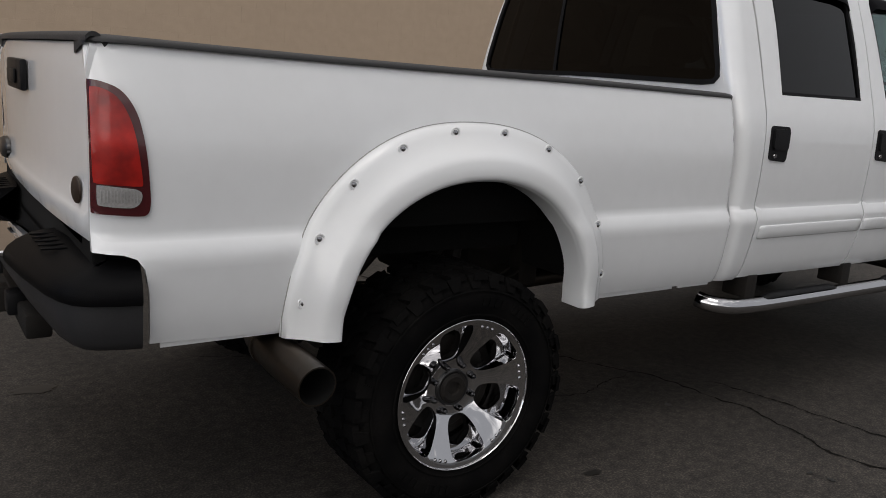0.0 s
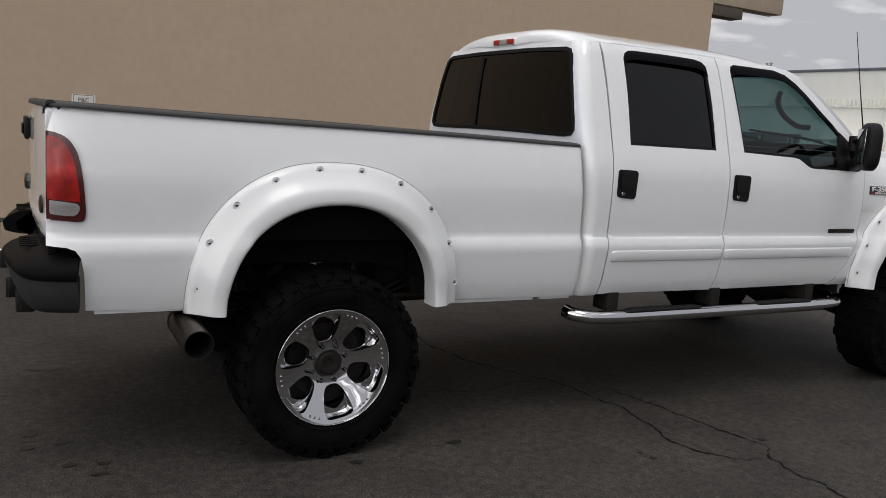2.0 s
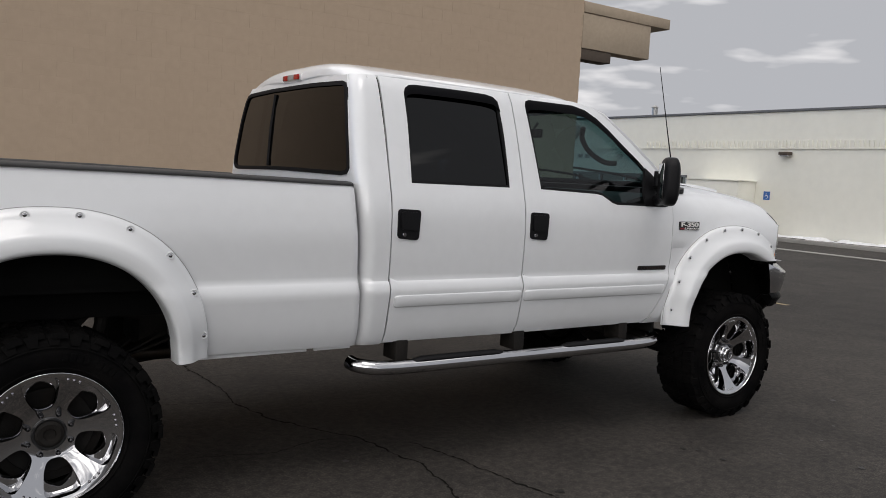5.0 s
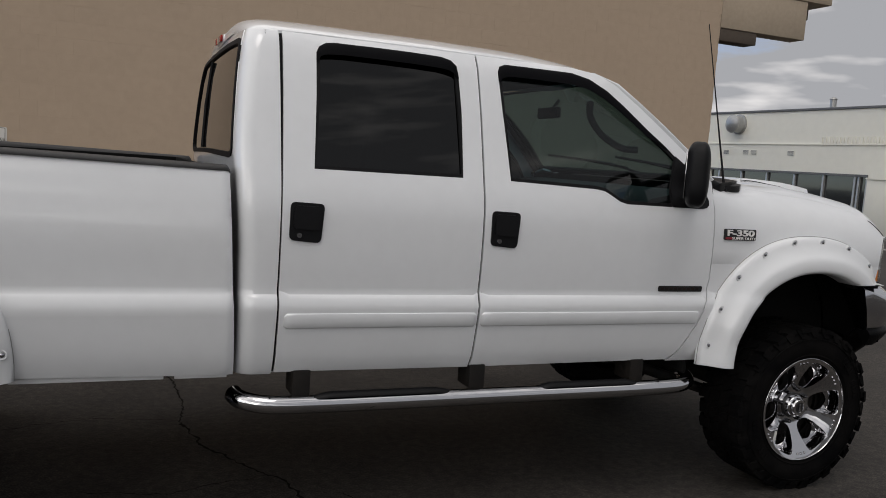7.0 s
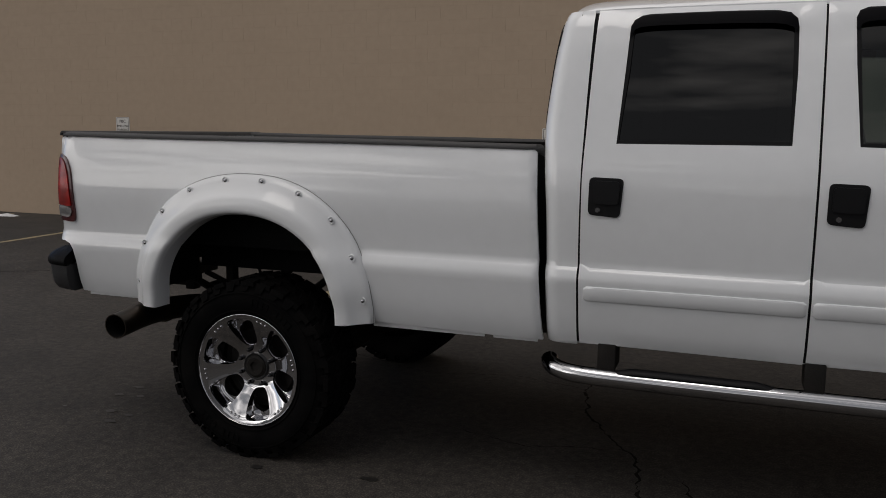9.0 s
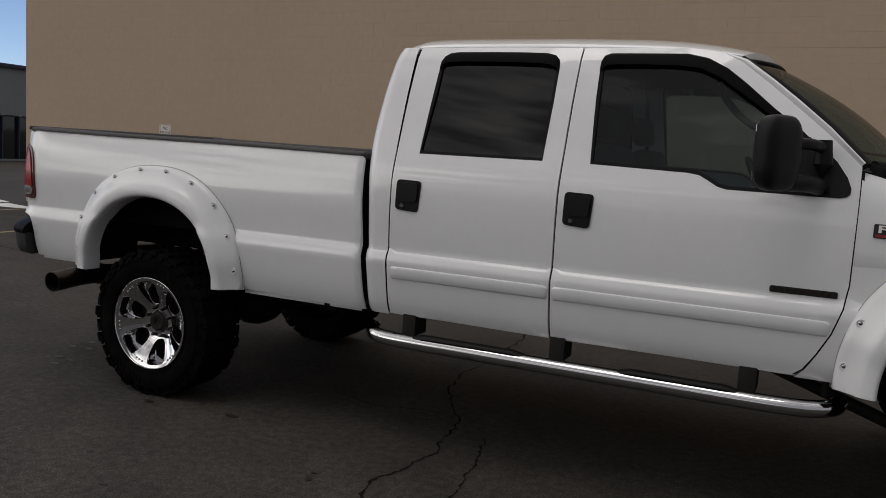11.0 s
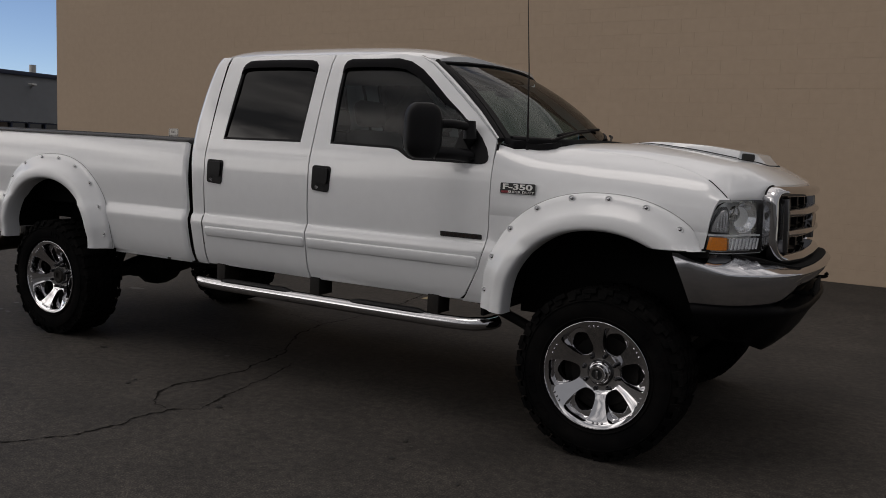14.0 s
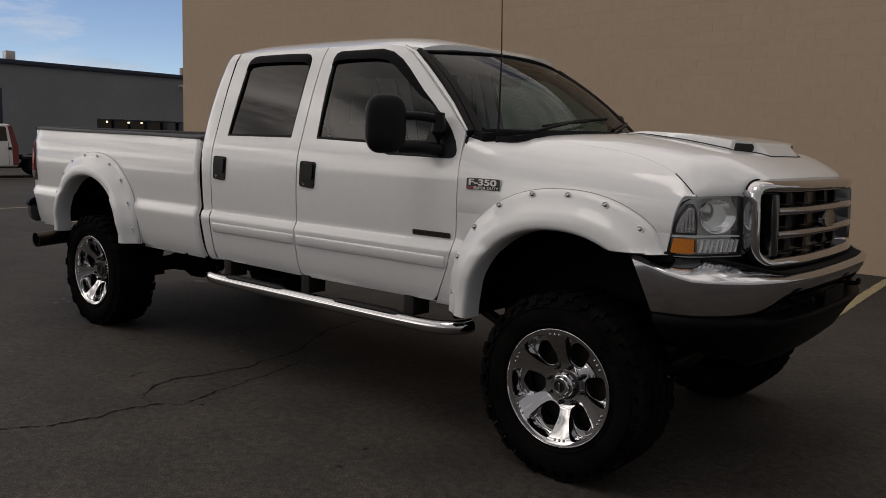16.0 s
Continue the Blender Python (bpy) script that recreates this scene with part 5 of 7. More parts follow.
def se_n(x):
    return spline([3.7, 4.0, 4.4, 4.85], [10.0, 6.6, 4.3, 4.7], x)


def clip_half(x):
    return 0.996 - (0.005 * ((x - 4.45) / 0.5) ** 2 if x > 4.45 else 0.0)


def nose_x(y):
    return spline([0.0, 0.3, 0.6, 0.72, 0.85, 0.93, 0.965, 0.983, 0.994], [5.170, 5.162, 5.112, 5.064, 5.000, 4.955, 4.915, 4.880, 4.842], abs(y))


def clip_point(x, th):
    """The front clip's section: th 0 at the fold on the side, pi/2 on the middle line; it rolls over towards the nose."""
    y = clip_half(x) * max(0.0, math.cos(th)) ** (2 / se_n(x))
    z = FOLD + (crown(x) - FOLD) * math.sin(th) ** (2 / SE_K)
    lip = spline([0.0, 0.55, 0.68, 0.735, 0.95], [1.436, 1.430, 1.408, 1.370, 1.360], y)
    if z > lip and x > 4.5:
        q = min(1.0, max(0.0, (nose_x(y) - 0.012 - x) / spline([0.0, 0.6, 0.92], [0.21, 0.21, 0.14], y)))
        z = lip + (z - lip) * (1 - (1 - q) ** 2) ** 0.65
    return y, z


def seam_angle(x):
    y = spline([3.7, 4.0, 4.5, 4.75, 4.86, 4.945], [0.79, 0.79, 0.83, 0.885, 0.925, 0.948], x)
    return math.acos(min(1.0, (y / clip_half(x))) ** (se_n(x) / 2))


CUT_F = [(x, z) for x, z in arch(4.345, 0.592, 0.58, 0.675, 0.0, 2.2, 36)]
front_feet = [p for p in CUT_F if not (p[0] > 4.35 and p[1] < 1.122)]
FENDER = [(3.543, 0.700), (3.578, 0.742), (3.622, 0.82), (3.666, 0.91), (3.700, 1.02), (3.713, 1.12), (3.713, FOLD), (4.860, FOLD), (4.847, 1.124), (front_feet[-1][0] + 0.004, 1.122)] + [p for p in reversed(front_feet) if p[1] > 0.71] + [(3.762, 0.700)]
for side in (-1, 1):
    fender = side_panel("fender", FENDER, [], lambda x, z: cab_half(x, z) if x < 4.0 else spline(BODY_Z, BODY_Y, z) + clip_half(x) - 0.996, WHITE, truck, side, label="white front fender", extra=(4.8, 4.84))
    bm = bmesh.new()
    def fender_top(u, v):
        x = 3.713 + (spline([0.0, 0.35, 0.7, 1.0], [4.860, 4.878, 4.905, 4.945], v) - 3.713) * u
        th = seam_angle(x) * v
        y, z = clip_point(x, th)
        near = max(0.0, 1 - (x - 3.713) / 0.28) ** 2 * (1 - v ** 3)
        y += (spline(BODY_Z, BODY_Y, z) - y) * near
        return Vector((x, side * y, z))
    grid_into(bm, fender_top, 60, 18)
    bmesh.ops.recalc_face_normals(bm, faces=bm.faces)
    thicken(bm, lambda v: (0, -side * 0.008, -0.012))
    part("fender_crown", bm, WHITE, fender, "", 50)

bm = bmesh.new()
nx, ny = 56, 22
rows = []
for i in range(nx + 1):
    u = i / nx
    row = []
    for j in range(-ny, ny + 1):
        s = 1 if j >= 0 else -1
        w = abs(j) / ny
        x = 4.02 + 0.9 * u
        for _ in range(4):
            th0 = seam_angle(x) + 0.006
            th = math.pi / 2 - (math.pi / 2 - th0) * w
            y, z = clip_point(x, th)
            xr = 4.10 - 0.105 * (y / 0.8) ** 2
            xf = nose_x(y) - 0.014
            x = xr + (xf - xr) * u
        row.append(bm.verts.new((x, s * y, z)))
    rows.append(row)
for r0, r1 in zip(rows, rows[1:]):
    for j in range(2 * ny):
        bm.faces.new((r0[j], r0[j + 1], r1[j + 1], r1[j]))
bmesh.ops.recalc_face_normals(bm, faces=bm.faces)
thicken(bm, lambda v: (-0.004, 0, -0.018))
hood = part("hood", bm, WHITE, truck, "white hood with raised scoop", 50)
# low scoop: a raised centre with two dark mouths and a sloping front
def hood_z(x, y):
    th = math.acos(min(1.0, abs(y) / clip_half(x)) ** (se_n(x) / 2))
    return clip_point(x, th)[1]


bm = bmesh.new()
def scoop(u, v):
    w = 2 * v - 1
    y = 0.440 * w
    a = abs(y)
    edge = 4.925 - 0.33 * max(0.0, a - 0.27)
    foot = edge + (0.006 if a > 0.27 else 0.006 + 0.055 * min(1.0, (0.27 - a) / 0.05))
    if u < 0.85:
        x = 4.20 + 0.10 * w * w + (edge - 4.20 - 0.10 * w * w) * u / 0.85
        k = 1.0
    else:
        k = 1 - (u - 0.85) / 0.15
        x = edge + (foot - edge) * (1 - k)
    top = spline([4.20, 4.5, 4.886, 4.93], [-0.008, 0.022, 0.044, 0.044], min(x, edge)) * min(1.0, (1 - abs(w)) / 0.05) ** 0.7
    return Vector((x, y, hood_z(x, y) - 0.004 + (top + 0.004) * k))
grid_into(bm, scoop, 40, 44)
bmesh.ops.recalc_face_normals(bm, faces=bm.faces)
thicken(bm, lambda v: (-0.002, 0, -0.012))
scoop_ob = part("hood_scoop", bm, WHITE, hood, "white hood scoop", 35)
for s in (-1, 1):
    # solid black plates paint the shade inside the scoop openings
    mouth = rounded([(-0.070, -0.004), (0.060, -0.006), (0.072, 0.012), (0.058, 0.030), (-0.058, 0.032)], 0.008)
    bm = bmesh.new()
    f = [bm.verts.new((px, 0, pz)) for px, pz in mouth]
    bm.faces.new(f)
    bmesh.ops.recalc_face_normals(bm, faces=bm.faces)
    thicken(bm, lambda v: (0, 0.03, 0))
    mo = part("scoop_mouth", bm, BADGE, scoop_ob, "black plate for the shaded scoop mouth", 30)
    mo.matrix_basis = pose(4.906, s * 0.350, hood_z(4.91, 0.350) + 0.006, 4, 0, 90 + s * 18)
# shut line round the scoop
seam = [scoop(u, 0.0) for u in np.linspace(0.05, 1.0, 24)] + [scoop(1.0, v) for v in np.linspace(0.02, 0.98, 60)] + [scoop(u, 1.0) for u in np.linspace(1.0, 0.05, 24)]
part("shut_line", tube([p + Vector((0.003, 0, 0.0045)) for p in seam], 0.0024, 6), SEAL, scoop_ob)
for side in (-1, 1):
    line = []
    for x in np.linspace(4.83, 4.944, 16):
        y, z = clip_point(x, seam_angle(x) + 0.003)
        line.append(Vector((x, side * (y + 0.0005), z + 0.001)))
    part("shut_line", tube(line, 0.0024, 6), SEAL, hood, "dark hood shut line", 60)
# cowl
bm = bmesh.new()
def cowl(u, v):
    w = 2 * v - 1
    a = screen_point(1.0, v) + Vector((-0.02, 0, -0.012))
    y = 0.905 * w
    xb = 4.125 - 0.105 * (min(abs(y), 0.8) / 0.8) ** 2 - (0.22 * max(0, abs(w) - 0.86) / 0.14)
    th = math.acos(min(1.0, abs(y) / clip_half(4.0)) ** (se_n(4.0) / 2))
    b = Vector((xb, y, 1.632 - 0.030 * abs(w) ** 4))
    p = a.lerp(b, u)
    return p + Vector((0, 0, -0.015 * math.sin(math.pi * u)))
grid_into(bm, cowl, 6, 24)
bmesh.ops.recalc_face_normals(bm, faces=bm.faces)
thicken(bm, lambda v: (0, 0, -0.060))
cowl_ob = part("cowl", bm, BLACK, truck, "black plastic cowl", 50)
for side in (-1, 1):
    rim = [(3.735, 0.906, 1.614), (3.775, 0.893, 1.598), (3.85, 0.876, 1.586), (3.92, 0.864, 1.584), (3.965, 0.850, 1.588), (4.000, 0.822, 1.596), (4.02, 0.74, 1.604), (3.90, 0.72, 1.604), (3.82, 0.80, 1.602), (3.76, 0.87, 1.604)]
    bm = bmesh.new()
    hub_pt = bm.verts.new((3.885, side * 0.83, 1.590))
    ring_pts = [bm.verts.new((x, side * y, z + 0.004)) for x, y, z in rim]
    for i in range(len(ring_pts)):
        bm.faces.new((hub_pt, ring_pts[i], ring_pts[(i + 1) % len(ring_pts)]))
    bmesh.ops.recalc_face_normals(bm, faces=bm.faces)
    thicken(bm, lambda v: (0, 0, -0.03))
    part("cowl_end", bm, BLACK, cowl_ob, "black plastic cowl corner", 50)
for y0, y1 in ((-0.62, 0.02), (0.02, 0.60)):
    base = screen_point(0.99, 0.5 + y0 / 1.8) + Vector((0.03, 0, 0.012))
    tip = screen_point(0.86, 0.5 + y1 / 1.8) + Vector((0.02, 0, 0.014))
    wiper = part("wiper_arm", tube([base, base.lerp(tip, 0.5) + Vector((0.02, 0, 0.02)), tip.lerp(base, 0.2) + Vector((0.006, 0, 0.012))], 0.008, 6), BLACK, cowl_ob, "black wiper arm")
    b0, b1 = screen_point(0.93, 0.5 + (y0 + 0.12) / 1.8), screen_point(0.82, 0.5 + (y1 + 0.16) / 1.8)
    part("wiper_blade", tube([b0 + Vector((0.012, 0, 0.012)), (b0 + b1) / 2 + Vector((0.016, 0, 0.018)), b1 + Vector((0.012, 0, 0.012))], 0.009, 6), SEAL, wiper)
mast = part("antenna", tube([(3.857, -0.868, 1.555), (3.851, -0.858, 1.62), (3.811, -0.800, 1.98), (3.755, -0.745, 2.40)], [0.013, 0.006, 0.0035, 0.0022], 8), BLACK, truck, "thin black whip antenna")
part("antenna_base", tube([(3.859, -0.87, 1.535), (3.857, -0.868, 1.572)], [0.015, 0.011], 12), BLACK, mast)


# nose: sheets in (y, z) laid on the curved front
def nose_point(y, z, out=0.0):
    lean = spline([1.0, 1.1, 1.2, 1.3, 1.37, 1.44], [0.0, 0.0, -0.002, -0.006, -0.012, -0.026], z)
    sl = (nose_x(abs(y) + 0.01) - nose_x(max(0.0, abs(y) - 0.01))) / 0.02
    nrm = Vector((1, -sl if y > 0 else sl, 0)).normalized()
    return Vector((nose_x(y) + lean, y, z)) + nrm * out


def nose_sheet(name, outer, holes, out, thick, mat, parent, label="", step=0.03, du=0.04, angle=40):
    bm = bmesh.new()
    us = np.arange(min(p[0] for p in outer) + du / 2, max(p[0] for p in outer), du)
    vs = np.arange(min(p[1] for p in outer) + du / 2, max(p[1] for p in outer), du)
    sheet_into(bm, outer, holes, lambda y, z: nose_point(y, z, out), us, vs, step)
    thicken(bm, lambda v: (-thick, 0, 0))
    return part(name, bm, mat, parent, label, angle)


def flip(loop, side):
    return loop if side < 0 else [(-y, z) for y, z in loop]


for side in (-1, 1):
    outline = rounded([(-0.990, 1.110), (-0.718, 1.110), (-0.718, 1.360), (-0.915, 1.357), (-0.945, 1.352), (-0.968, 1.335), (-0.980, 1.303), (-0.986, 1.25)], 0.012)
    hl = nose_sheet("headlight", flip(outline, side), [], -0.050, 0.02, LAMP_BACK, truck, "clear headlight with amber corner", 0.02, 0.012)
    bm = bmesh.new()
    lathe_into(bm, [(0.012, 0.055), (0.03, 0.050), (0.055, 0.036), (0.075, 0.018), (0.086, 0.0), (0.092, 0.0)], 32)
    bmesh.ops.recalc_face_normals(bm, faces=bm.faces)
    bowl = part("reflector", bm, REFLECTOR, hl, "bright lamp reflector", 60)
    c = nose_point(side * 0.828, 1.278, -0.016)
    bowl.matrix_basis = pose(c.x, c.y, c.z, 0, 0, 90 + side * 22) @ Matrix.Diagonal((1.14, 1.0, 0.84, 1))
    bm = bmesh.new()
    lathe_into(bm, [(0.001, -0.012), (0.026, -0.008), (0.040, 0.004), (0.046, 0.024)], 24)
    bmesh.ops.recalc_face_normals(bm, faces=bm.faces)
    bulb = part("bulb_shield", bm, CHROME_DULL, hl, "", 60)
    c = nose_point(side * 0.858, 1.290, -0.045)
    bulb.matrix_basis = pose(c.x, c.y, c.z, 0, 0, 90 + side * 22)
    nose_sheet("amber_lens", flip(rounded([(-0.986, 1.120), (-0.940, 1.120), (-0.940, 1.182), (-0.982, 1.182)], 0.004), side), [], -0.006, 0.012, AMBER, hl, "amber turn signal lens", 0.015, 0.012)
    low = nose_sheet("lower_lens", flip(rounded([(-0.924, 1.120), (-0.736, 1.120), (-0.736, 1.180), (-0.924, 1.180)], 0.004), side), [], -0.016, 0.012, REFLECTOR, hl, "ribbed clear lower lens", 0.02, 0.02)
    for i in range(8):
        y = -0.915 + i * 0.024
        nose_sheet("rib", flip([(y, 1.124), (y + 0.005, 1.124), (y + 0.016, 1.176), (y + 0.011, 1.176)], side), [], -0.008, 0.006, LAMP_BACK, low, "", 0.05)
    nose_sheet("corner_frame", flip(rounded([(-0.984, 1.198), (-0.926, 1.198), (-0.926, 1.25), (-0.934, 1.310), (-0.944, 1.330), (-0.956, 1.322), (-0.972, 1.285), (-0.982, 1.24)], 0.006), side), [], -0.014, 0.012, BADGE, hl, "dark corner lens frame", 0.015, 0.012)
    cl = nose_sheet("corner_lens", flip(rounded([(-0.979, 1.206), (-0.937, 1.206), (-0.937, 1.25), (-0.942, 1.305), (-0.949, 1.314), (-0.957, 1.303), (-0.970, 1.27), (-0.977, 1.235)], 0.005), side), [], -0.008, 0.012, CLEAR, hl, "ribbed clear corner lens", 0.015, 0.012)
    for i in range(4):
        y, top_z = -0.972 + i * 0.0085, (1.258, 1.285, 1.303, 1.296)[i]
        nose_sheet("rib", flip([(y, 1.211), (y + 0.0028, 1.211), (y + 0.0038, top_z), (y + 0.0018, top_z)], side), [], -0.004, 0.005, REFLECTOR, cl, "", 0.02, 0.012)
    nose_sheet("rib", flip([(-0.976, 1.222), (-0.939, 1.222), (-0.939, 1.227), (-0.976, 1.227)], side), [], -0.003, 0.005, REFLECTOR, cl, "", 0.02, 0.012)
    nose_sheet("divider", flip([(-0.988, 1.188), (-0.732, 1.188), (-0.732, 1.196), (-0.986, 1.196)], side), [], -0.004, 0.02, LAMP_BACK, hl, "", 0.015, 0.02)
    lens = nose_sheet("lens_cover", flip(outline, side), [], 0.004, 0.003, LENS, hl, "clear plastic lens cover", 0.02, 0.012)
    lens.visible_shadow = False
    outer = rounded([(-0.9915, 1.1085), (-0.7165, 1.1085), (-0.7165, 1.3615), (-0.915, 1.3585), (-0.946, 1.3535), (-0.9695, 1.336), (-0.9815, 1.304), (-0.9875, 1.25)], 0.012)
    panel = rounded([(-0.9935, 1.104), (-0.713, 1.104), (-0.713, 1.372), (-0.950, 1.366), (-0.977, 1.350), (-0.988, 1.315), (-0.992, 1.25)], 0.006)
    nose_sheet("headlight_panel", flip(panel, side), [flip(outer, side)], -0.008, 0.04, WHITE, truck, "white panel round the headlight", 0.02, 0.02)
    nose_sheet("headlight_surround", flip(outer, side), [flip(outline, side)], -0.004, 0.05, SEAL, hl, "black lamp surround", 0.02, 0.02)

G_OUT = rounded([(-0.716, 1.110), (-0.640, 1.042), (0.640, 1.042), (0.716, 1.110), (0.716, 1.390), (0.670, 1.430), (-0.670, 1.430), (-0.716, 1.390)], 0.045)
G_IN = rounded([(-0.672, 1.135), (-0.625, 1.098), (0.625, 1.098), (0.672, 1.135), (0.672, 1.376), (-0.672, 1.376)], 0.022)


def along(loop, k):
    """The point a fraction k of the way round a closed loop."""
    L = [0]
    for i in range(len(loop)):
        L.append(L[-1] + math.dist(loop[i], loop[(i + 1) % len(loop)]))
    t = (k % 1.0) * L[-1]
    i = max(j for j in range(len(L) - 1) if L[j] <= t)
    f = (t - L[i]) / max(1e-9, L[i + 1] - L[i])
    a, b = loop[i], loop[(i + 1) % len(loop)]
    return (a[0] + (b[0] - a[0]) * f, a[1] + (b[1] - a[1]) * f)


def grille_frame():
    bm = bmesh.new()
    n = 200
    rows = []
    cz = 1.24
    inner = [along(G_IN, j / 400) for j in range(400)]
    for k in range(n):
        o = along(G_OUT, k / n)
        best = min(inner, key=lambda q: math.dist((o[0] * 0.938, cz + (o[1] - cz) * 0.72), q))
        row = []
        for s, out in ((0.0, -0.05), (0.0, 0.030), (0.06, 0.046), (0.22, 0.060), (0.5, 0.064), (0.8, 0.056), (0.96, 0.044), (1.0, 0.034), (1.0, -0.03)):
            row.append(bm.verts.new(nose_point(o[0] + (best[0] - o[0]) * s, o[1] + (best[1] - o[1]) * s, out)))
        rows.append(row)
    for i in range(n):
        r0, r1 = rows[i], rows[(i + 1) % n]
        for j in range(8):
            bm.faces.new((r0[j], r0[j + 1], r1[j + 1], r1[j]))
    bmesh.ops.recalc_face_normals(bm, faces=bm.faces)
    return bm


grille = part("grille", grille_frame(), CHROME, truck, "chrome grille with two heavy bars", 60)
nose_sheet("grille_backing", G_IN, [], -0.045, 0.01, BADGE, grille, "black grille backing", 0.08, 0.1)
# black tube stands in for the dark gap between hood and grille
top = [nose_point(y, z + 0.002, 0.008) for y, z in G_OUT if z > 1.385]
part("grille_seal", tube(top, 0.004, 6), SEAL, grille, "black tube drawn as the gap over the grille", 50)
def bar(name, y0, y1, z, h, out, parent, mat=CHROME_DULL, back=-0.03):
    bm = bmesh.new()
    prof = [(back, h), (0.45 * out, h), (0.8 * out, h * 0.85), (out, h * 0.4), (out * 1.02, 0), (out, -h * 0.4), (0.8 * out, -h * 0.85), (0.45 * out, -h), (back, -h)]
    rows = []
    for i in range(33):
        y = y0 + (y1 - y0) * i / 32
        rows.append([bm.verts.new(nose_point(y, z + dz, o)) for o, dz in prof])
    for r0, r1 in zip(rows, rows[1:]):
        for j in range(8):
            bm.faces.new((r0[j], r0[j + 1], r1[j + 1], r1[j]))
    bm.faces.new(rows[0])
    bm.faces.new(rows[-1])
    bmesh.ops.recalc_face_normals(bm, faces=bm.faces)
    return part(name, bm, mat, parent, "", 50)
for z in (1.195, 1.297):
    bar("grille_bar", -0.57, 0.57, z, 0.021, 0.052, grille)
for s in (-1, 1):
    bm = bmesh.new()
    rows = []
    for i in range(13):
        z = 1.105 + 0.265 * i / 12
        rows.append([bm.verts.new(nose_point(s * y, z, o)) for y, o in ((0.596, -0.03), (0.595, 0.030), (0.590, 0.046), (0.580, 0.053), (0.568, 0.050), (0.560, 0.036), (0.558, -0.03))])
    for r0, r1 in zip(rows, rows[1:]):
        for j in range(6):
            bm.faces.new((r0[j], r0[j + 1], r1[j + 1], r1[j]))
    bmesh.ops.recalc_face_normals(bm, faces=bm.faces)
    part("grille_upright", bm, DARK_CHROME, grille, "chrome grille upright", 50)
    # short dull struts behind the openings
    for z in (1.135, 1.246, 1.345):
        for y in (0.16, 0.38):
            nose_sheet("grille_strut", [(s * y - 0.03, z - 0.024), (s * y + 0.03, z - 0.024), (s * y + 0.018, z + 0.024), (s * y - 0.018, z + 0.024)], [], -0.012, 0.03, BLACK, grille, "", 0.05)
bm = bmesh.new()
lathe_into(bm, [(0.001, -0.020), (0.066, -0.017), (0.074, -0.020), (0.084, -0.012), (0.086, 0.02)], 32)
bmesh.ops.recalc_face_normals(bm, faces=bm.faces)
em = part("oval_emblem", bm, DARK_CHROME, grille, "plain chrome oval emblem", 40)
c = nose_point(0, 1.246, 0.040)
em.matrix_basis = pose(c.x, c.y, c.z, 0, 0, 90) @ Matrix.Diagonal((1.25, 0.6, 0.58, 1))

# front bumper
def front_bumper_line(n=44):
    pts = []
    for i in range(n + 1):
        y = 0.985 - 1.97 * i / n
        pts.append((spline([0.0, 0.3, 0.63, 0.8, 0.92, 0.985], [5.302, 5.294, 5.254, 5.192, 5.104, 5.02], abs(y)), y))
    tail = [(4.97, 1.006), (4.91, 1.022), (4.85, 1.033), (4.78, 1.039), (4.712, 1.042)]
    return [(x, y) for x, y in reversed(tail)] + pts + [(x, -y) for x, y in tail]


fb = thing("front_bumper", "", "", (0, 0, 0))
fb.parent = truck
tagged(fb, "chrome front bumper over black valance")


def sweep_var(bm, line, profile_at, caps=True):
    rows = []
    for i, (x, y) in enumerate(line):
        a, b = line[max(i - 1, 0)], line[min(i + 1, len(line) - 1)]
        d = Vector((b[0] - a[0], b[1] - a[1])).normalized()
        nrm = Vector((-d.y, d.x))
        row = []
        for o, z in profile_at(x, y):
            # the ends lean forwards below, round the tyre
            k = min(1.0, max(0.0, (4.98 - x) / 0.27))
            row.append(bm.verts.new((x + nrm.x * o + k * 0.36 * max(0.0, 1.096 - z) ** 0.9, y + nrm.y * o, z)))
        rows.append(row)
    for r0, r1 in zip(rows, rows[1:]):
        for j in range(len(r0) - 1):
            bm.faces.new((r0[j], r0[j + 1], r1[j + 1], r1[j]))
    if caps:
        bm.faces.new(rows[0])
        bm.faces.new(rows[-1][::-1])
    bmesh.ops.recalc_face_normals(bm, faces=bm.faces)


def bumper_low(y):
    return spline([0.0, 0.56, 0.66, 0.80, 1.0], [0.935, 0.932, 0.912, 0.868, 0.850], abs(y))


def chrome_profile(x, y):
    tip = min(1.0, max(0.0, (4.98 - x) / 0.27))
    t = spline([0.0, 0.60, 0.66, 0.76, 0.86, 0.95, 1.0], [1.036, 1.036, 1.042, 1.060, 1.078, 1.091, 1.097], abs(y))
    edge = 1.018 + 0.072 * tip ** 1.3
    low = bumper_low(y)
    inn = -0.022 - 0.070 * spline([0.58, 0.70, 0.9, 1.1], [0.0, 0.7, 1.0, 1.0], abs(y)) * (1 - 0.75 * tip)
    return [(-0.16, t - 0.012), (inn - 0.02, t - 0.004), (inn, t), (-0.006, edge + 0.005), (0.001, edge), (0.003, edge - 0.008), (-0.009, (edge + low) / 2), (-0.026, low + 0.020), (-0.040, low + 0.003), (-0.06, low), (-0.10, low + 0.005)]


bm = bmesh.new()
sweep_var(bm, front_bumper_line(), chrome_profile)
part("chrome_face", bm, BUMPER_CHROME, fb, "chrome bumper face", 60)
# black strip over the chrome shelf, painting the dark gap below the lamps
def strip_profile(x, y):
    (_, back), _, (inn, t) = chrome_profile(x, y)[:3]
    return [(-0.155, back + 0.012), (inn - 0.012, t + 0.008), (inn - 0.003, t + 0.005), (inn - 0.001, t - 0.006)]


